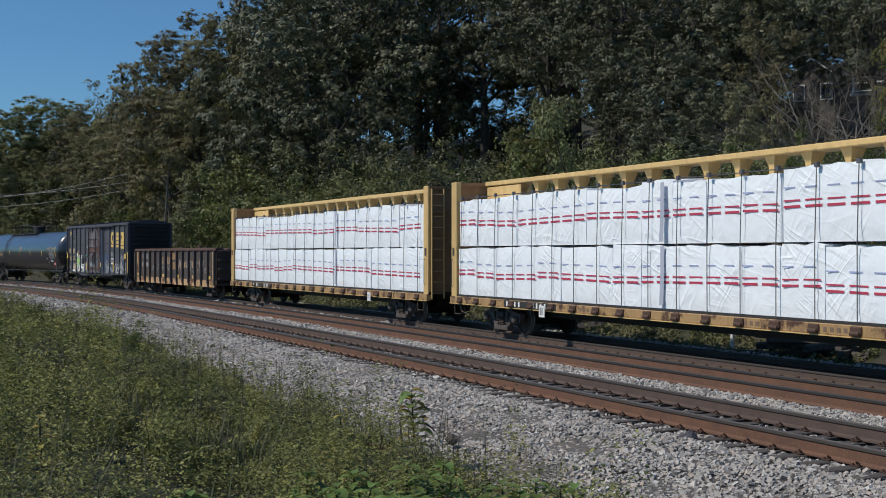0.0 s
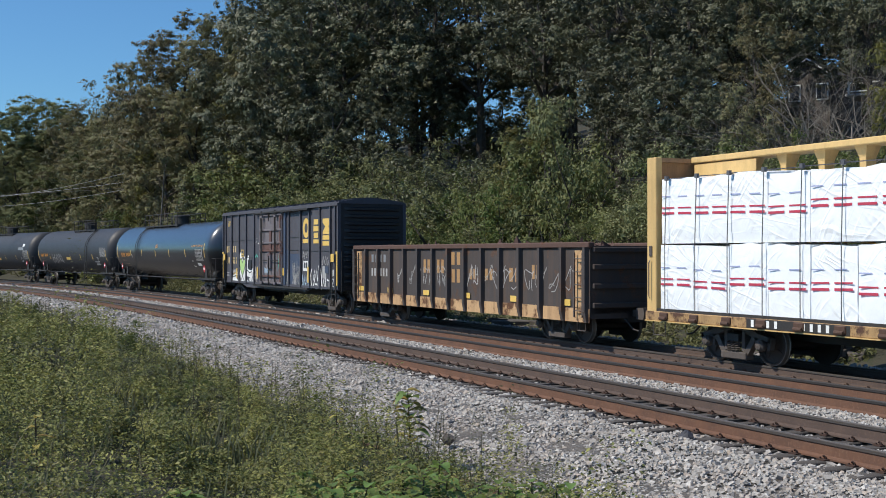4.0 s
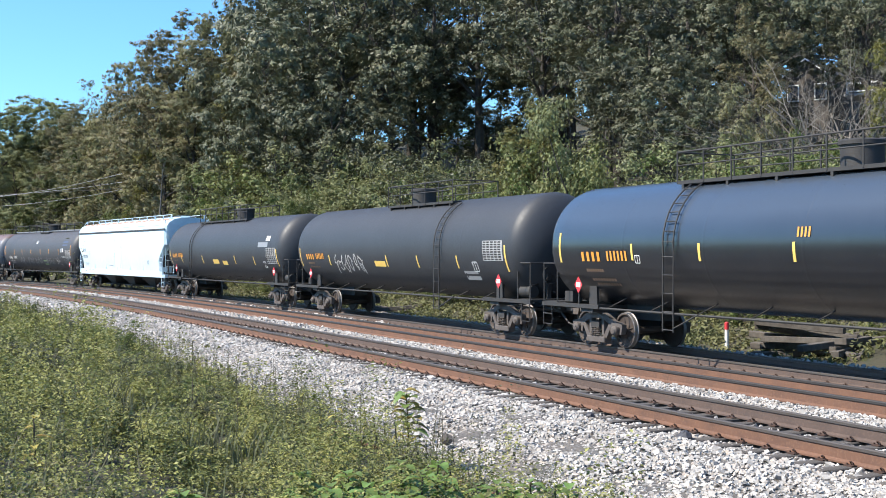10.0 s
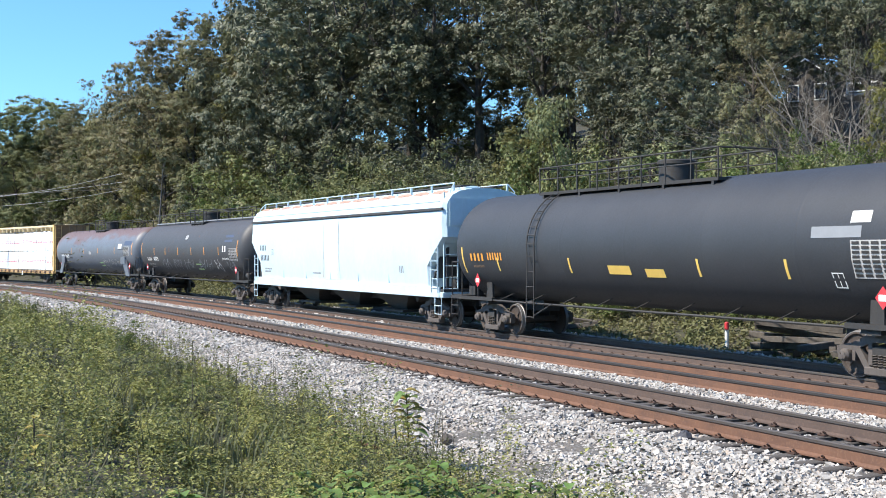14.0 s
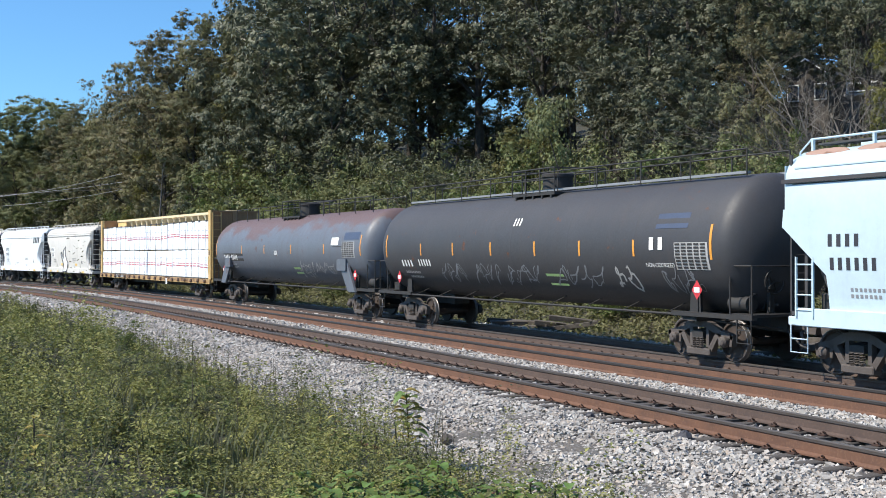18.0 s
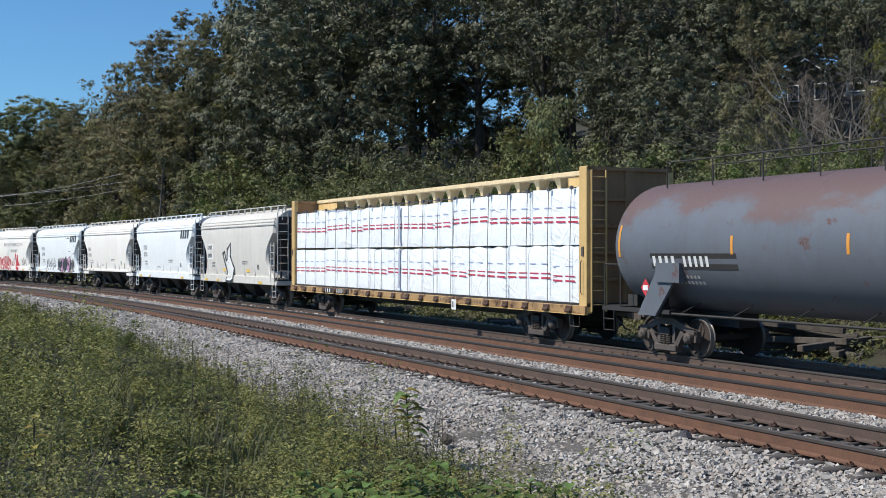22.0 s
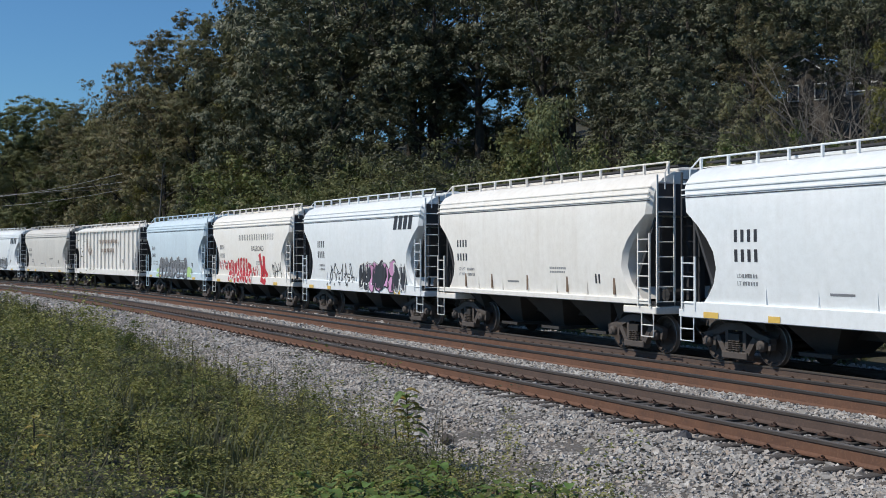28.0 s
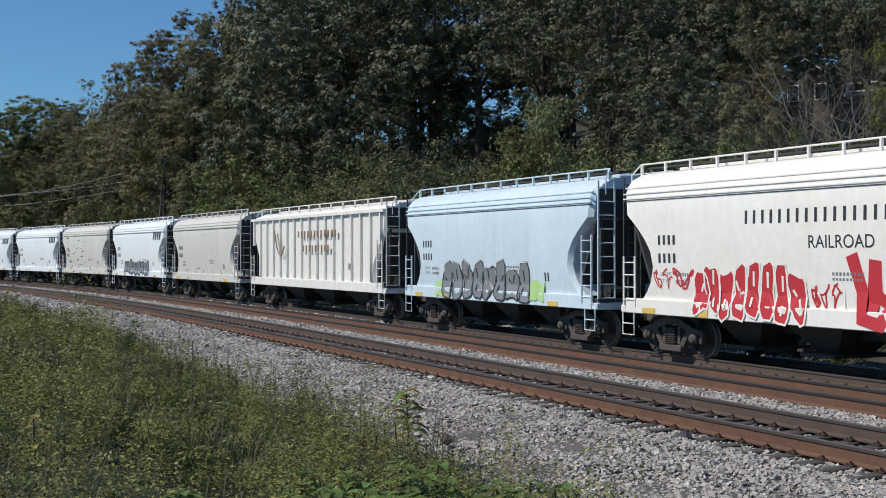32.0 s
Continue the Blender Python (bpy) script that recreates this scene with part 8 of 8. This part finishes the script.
leafy_plant("milkweed", "tall milkweed with big yellowing leaves at the gravel's edge", -0.42, 15.3, 1.0, 22, 0.33, 0.17, [YELLOW_LEAF, YELLOW_LEAF, FRESH, ASH], 1)
for i, (b, y, rise) in enumerate(((-0.224, 8.0, -0.201), (-0.117, 8.6, -0.185), (-0.098, 8.2, -0.196), (-0.083, 8.8, -0.187), (-0.068, 8.3, -0.198), (-0.034, 8.9, -0.178), (-0.02, 8.5, -0.185), (-0.006, 9.0, -0.176), (0.006, 8.6, -0.188), (0.028, 8.9, -0.195), (0.045, 9.1, -0.194), (0.064, 9.0, -0.200), (0.078, 9.3, -0.192), (0.094, 9.4, -0.196), (0.106, 9.7, -0.199), (-0.05, 8.1, -0.203), (0.038, 8.3, -0.205), (-0.028, 7.9, -0.203), (-0.13, 7.9, -0.204))):
    x = b * y
    h = max(0.25, EYE[2] + rise * y - ground_at(x, y))
    leafy_plant("broadleaf_weed", "bright green broad-leaved weed among the others", x, y, h, 20, 0.23, 0.095, FRESH, 20 + i)
for i, (x, y, h) in enumerate(((-5.5, 26.0, 0.85), (-2.95, 8.6, 0.55), (-1.3, 14.2, 0.65), (-0.55, 14.6, 0.6))):
    leafy_plant("yellow_weed", "small weed with yellow autumn leaves", x, y, h, 6, 0.16, 0.06, YELLOW_LEAF, 40 + i)


# ---- beside the far track: marker post and heaps of old ties
def marker_post():
    t = thing("marker_post", "white marker post with a red top beside the track", "post", at=pose(*from_bearing(1286, -5.05)))
    part("shaft", Mesh().lathe([(-0.15, 0.06), (0.7, 0.06), (0.7, 0.06)], 12, "z"), MARK_WHITE, t, smooth=40)
    part("cap", Mesh().lathe([(0.7, 0.066), (0.9, 0.066), (0.93, 0.038), (0.93, 0.0)], 12, "z"), MARK_RED, t, "red cap", smooth=40)


def from_bearing(px, o):
    """The place on the ground at a bearing, o metres to the camera's side of the train's track."""
    b = (px - 784) / 2097.5
    ys = np.linspace(5, 140, 2000)
    s, oo = offset_of(ys * b, ys)
    y = float(np.interp(-o, -oo, ys))
    return (b * y, y, ground_at(b * y, y))


marker_post()


def tie_heap(px, o, count, seed, turn):
    rnd = random.Random(seed)
    x, y, z = from_bearing(px, o)
    for i in range(count):
        layer = i // 3
        t = tagged(new("old_tie", Mesh().box(-1.25, 1.25, -0.115, 0.115, -0.09, 0.09, 0.015).data("old_tie", OLD_TIE)), "weathered grey timber tie in a heap by the track", "railway tie", "heaps of old ties")
        t.matrix_basis = pose(x + rnd.uniform(-0.5, 0.5), y + rnd.uniform(-0.4, 0.4) + (i % 3 - 1) * 0.3, z + 0.1 + layer * 0.19, rnd.uniform(-9, 9), rnd.uniform(-11, 11), turn + rnd.uniform(-40, 40))


tie_heap(1430, -5.5, 13, 1, -25)
tie_heap(1500, -6.0, 6, 2, 35)
tie_heap(940, -5.0, 6, 3, -15)
tie_heap(1010, -5.6, 4, 4, 20)
tie_heap(700, -5.2, 4, 5, -30)


# ---- house on the hill behind the branches
def house():
    y = 80.0
    x = 25.7
    t = thing("house", "pale grey gabled house behind the trees on the hill", "house", at=pose(x, y, ground_at(x, y) - 0.3, 0, 0, -35))
    top = 2.417 + 0.166 * 76.4 - ground_at(x, y) + 0.3
    eave = top - 1.05
    m = Mesh().loft([[(-1.4, yy, 0), (1.4, yy, 0), (1.4, yy, eave), (0, yy, top - 0.15), (-1.4, yy, eave)] for yy in (-3.5, 3.5)])
    wall = part("wall", m, OLD_TIE, t, "weathered grey clapboard wall")
    for sg in (-1, 1):
        part("roof", Mesh().loft([[(sg * 1.65, yy, eave - 0.2), (0, yy, top - 0.1), (0, yy, top + 0.02), (sg * 1.65, yy, eave - 0.08)] for yy in (-3.8, 3.8)]), END_GREY, t)
        part("barge_board", Mesh().loft([[(sg * 1.65, yy, eave - 0.22), (0, yy, top - 0.1), (0, yy, top + 0.0), (sg * 1.65, yy, eave - 0.12)] for yy in (-3.92, -3.82)]), MARK_WHITE, t, "white barge board")
    for wx, wz in ((-0.9, eave - 1.7), (0.9, eave - 1.7)):
        w = part("window", Mesh().box(wx - 0.4, wx + 0.4, -3.56, -3.5, wz, wz + 1.1), MARK_WHITE, wall, "white framed window")
        part("pane", Mesh().box(wx - 0.32, wx + 0.32, -3.58, -3.565, wz + 0.08, wz + 1.02), TANK_GLOSS, wall)
    m = Mesh().box(2.4, 7.5, -3.6, 0.0, eave - 1.6, eave - 1.45)
    porch = part("porch_floor", m, MARK_GREY, t)
    part("porch_roof", Mesh().box(2.3, 7.7, -3.8, 0.2, eave - 0.4, eave - 0.25), END_GREY, t)
    for k in range(5):
        px = 2.6 + k * 1.2
        part("porch_post", Mesh().box(px - 0.06, px + 0.06, -3.6, -3.48, eave - 1.45, eave - 0.4), MARK_WHITE, t)
    part("porch_rail", Mesh().box(2.5, 7.5, -3.6, -3.54, eave - 0.85, eave - 0.75).box(2.5, 7.5, -3.6, -3.54, eave - 1.35, eave - 1.28), MARK_WHITE, t)


house()

# ---- bare twiggy growth: leafless shrubs, vines and a dead sapling
def twigs(m, rnd, p, d, length, r, depth):
    q, dirn, pts, rad = Vector(p), Vector(d).normalized(), [Vector(p)], [r]
    for i in range(4):
        dirn = (dirn + Vector((rnd.gauss(0, 0.24), rnd.gauss(0, 0.24), rnd.gauss(0.02, 0.2)))).normalized()
        q = q + dirn * length / 4
        pts.append(q.copy())
        rad.append(r * (1 - 0.16 * (i + 1)))
    m.tube(pts, rad, 4 if depth > 1 else 3)
    if depth:
        for _ in range(4):
            i = rnd.randint(1, 4)
            twigs(m, rnd, pts[i], dirn + Vector((rnd.gauss(0, 0.75), rnd.gauss(0, 0.75), rnd.gauss(0.1, 0.5))), length * rnd.uniform(0.5, 0.85), rad[i] * 0.62, depth - 1)


for i, (b, y, h, up, r) in enumerate(((0.30, 53, 8.0, 1.1, 0.07), (0.322, 51, 8.6, 1.0, 0.08), (0.342, 50, 8.8, 0.9, 0.085), (0.362, 49, 7.6, 0.7, 0.08), (0.335, 49, 7.0, 0.6, 0.06), (-0.262, 92, 6.5, 1.3, 0.06), (-0.275, 96, 6.5, 1.3, 0.06), (-0.25, 90, 5.0, 1.3, 0.05))):
    rnd = random.Random(60 + i)
    x = b * y
    t = thing("bare_shrub", "leafless grey shrub with tangled pale twigs", "bush", "leafless shrubs on the slope", at=pose(x, y, ground_at(x, y)))
    for k in range(5):
        m = Mesh()
        a = k * 1.26 + rnd.uniform(-0.4, 0.4)
        twigs(m, rnd, (0, 0, -0.2), (math.cos(a), math.sin(a), up * 1.6), h * rnd.uniform(0.5, 0.7), r, 3)
        part("branch", m, PALE_BARK, t, smooth=60)
x, y = -0.2425 * 84, 84.0
t = thing("dead_sapling", "thin dead sapling with a bare grey stem", "tree", at=pose(x, y, ground_at(x, y)))
rnd = random.Random(5)
m = Mesh().tube([(0, 0, -0.3), (0.1, 0, 3), (0.35, 0, 6.5), (0.5, 0, 9.0)], [0.11, 0.09, 0.06, 0.02], 6)
for k in range(9):
    twigs(m, rnd, (0.3 + 0.02 * k, 0, 5.0 + k * 0.42), (math.cos(k * 2.4), math.sin(k * 2.4), 0.8), 1.0, 0.02, 1)
part("stem", m, PALE_BARK, t, smooth=60)

# ---- wires that cross above the trees' foot in the distance
for i, (h0, sag, h1, mat) in enumerate(((7.3, 1.0, 8.9, MARK_GREY), (7.25, 0.5, 8.2, MARK_GREY), (6.9, 0.9, 7.6, MARK_GREY), (7.5, 0.2, 7.7, UNDER))):
    a, b = Vector((-52.0, 105.0, h0)), Vector((-26.0, 96.0, h1))
    pts = [a.lerp(b, k / 12) - Vector((0, 0, sag * 4 * (k / 12) * (1 - k / 12))) for k in range(13)]
    w = new("overhead_wire", Mesh().tube(pts, 0.015, 5).data("overhead_wire", MARK_SILVER if mat is MARK_GREY else mat))
    tagged(w, "thin slack overhead wire strung before the trees", "wire", "overhead wires")

# ---- motion of the train: an almost steady pace along the curve
SPEED_T = [0, 4, 8, 12, 16, 20, 24, 28, 32]
SPEED_V = [8.86, 8.92, 8.91, 8.90, 8.97, 8.89, 9.085, 8.91, 9.36]
_tt = np.linspace(0, 32, 961)
_vv = np.interp(_tt, SPEED_T, SPEED_V)
_ran = np.concatenate([[0], np.cumsum((_vv[1:] + _vv[:-1]) / 2 / 30)])


def ran(t):
    return float(np.interp(t, _tt, _ran))


def car_pose(s, half):
    a, b = line(s - half), line(s + half)
    c = (a + b) / 2
    return pose(c.x, c.y, 0, 0, 0, math.degrees(math.atan2(b.y - a.y, b.x - a.x)))


def motions():
    for car, u, half in CARS:
        walk(car, [(t / 2, car_pose(u + ran(t / 2), half)) for t in range(65)])
    for w, x in WHEELS:
        walk(w, [(k / 15, pose(x, 0, WHEEL_R) @ Matrix.Rotation(ran(k / 15) / WHEEL_R, 4, "Y")) for k in range(481)])


motions()
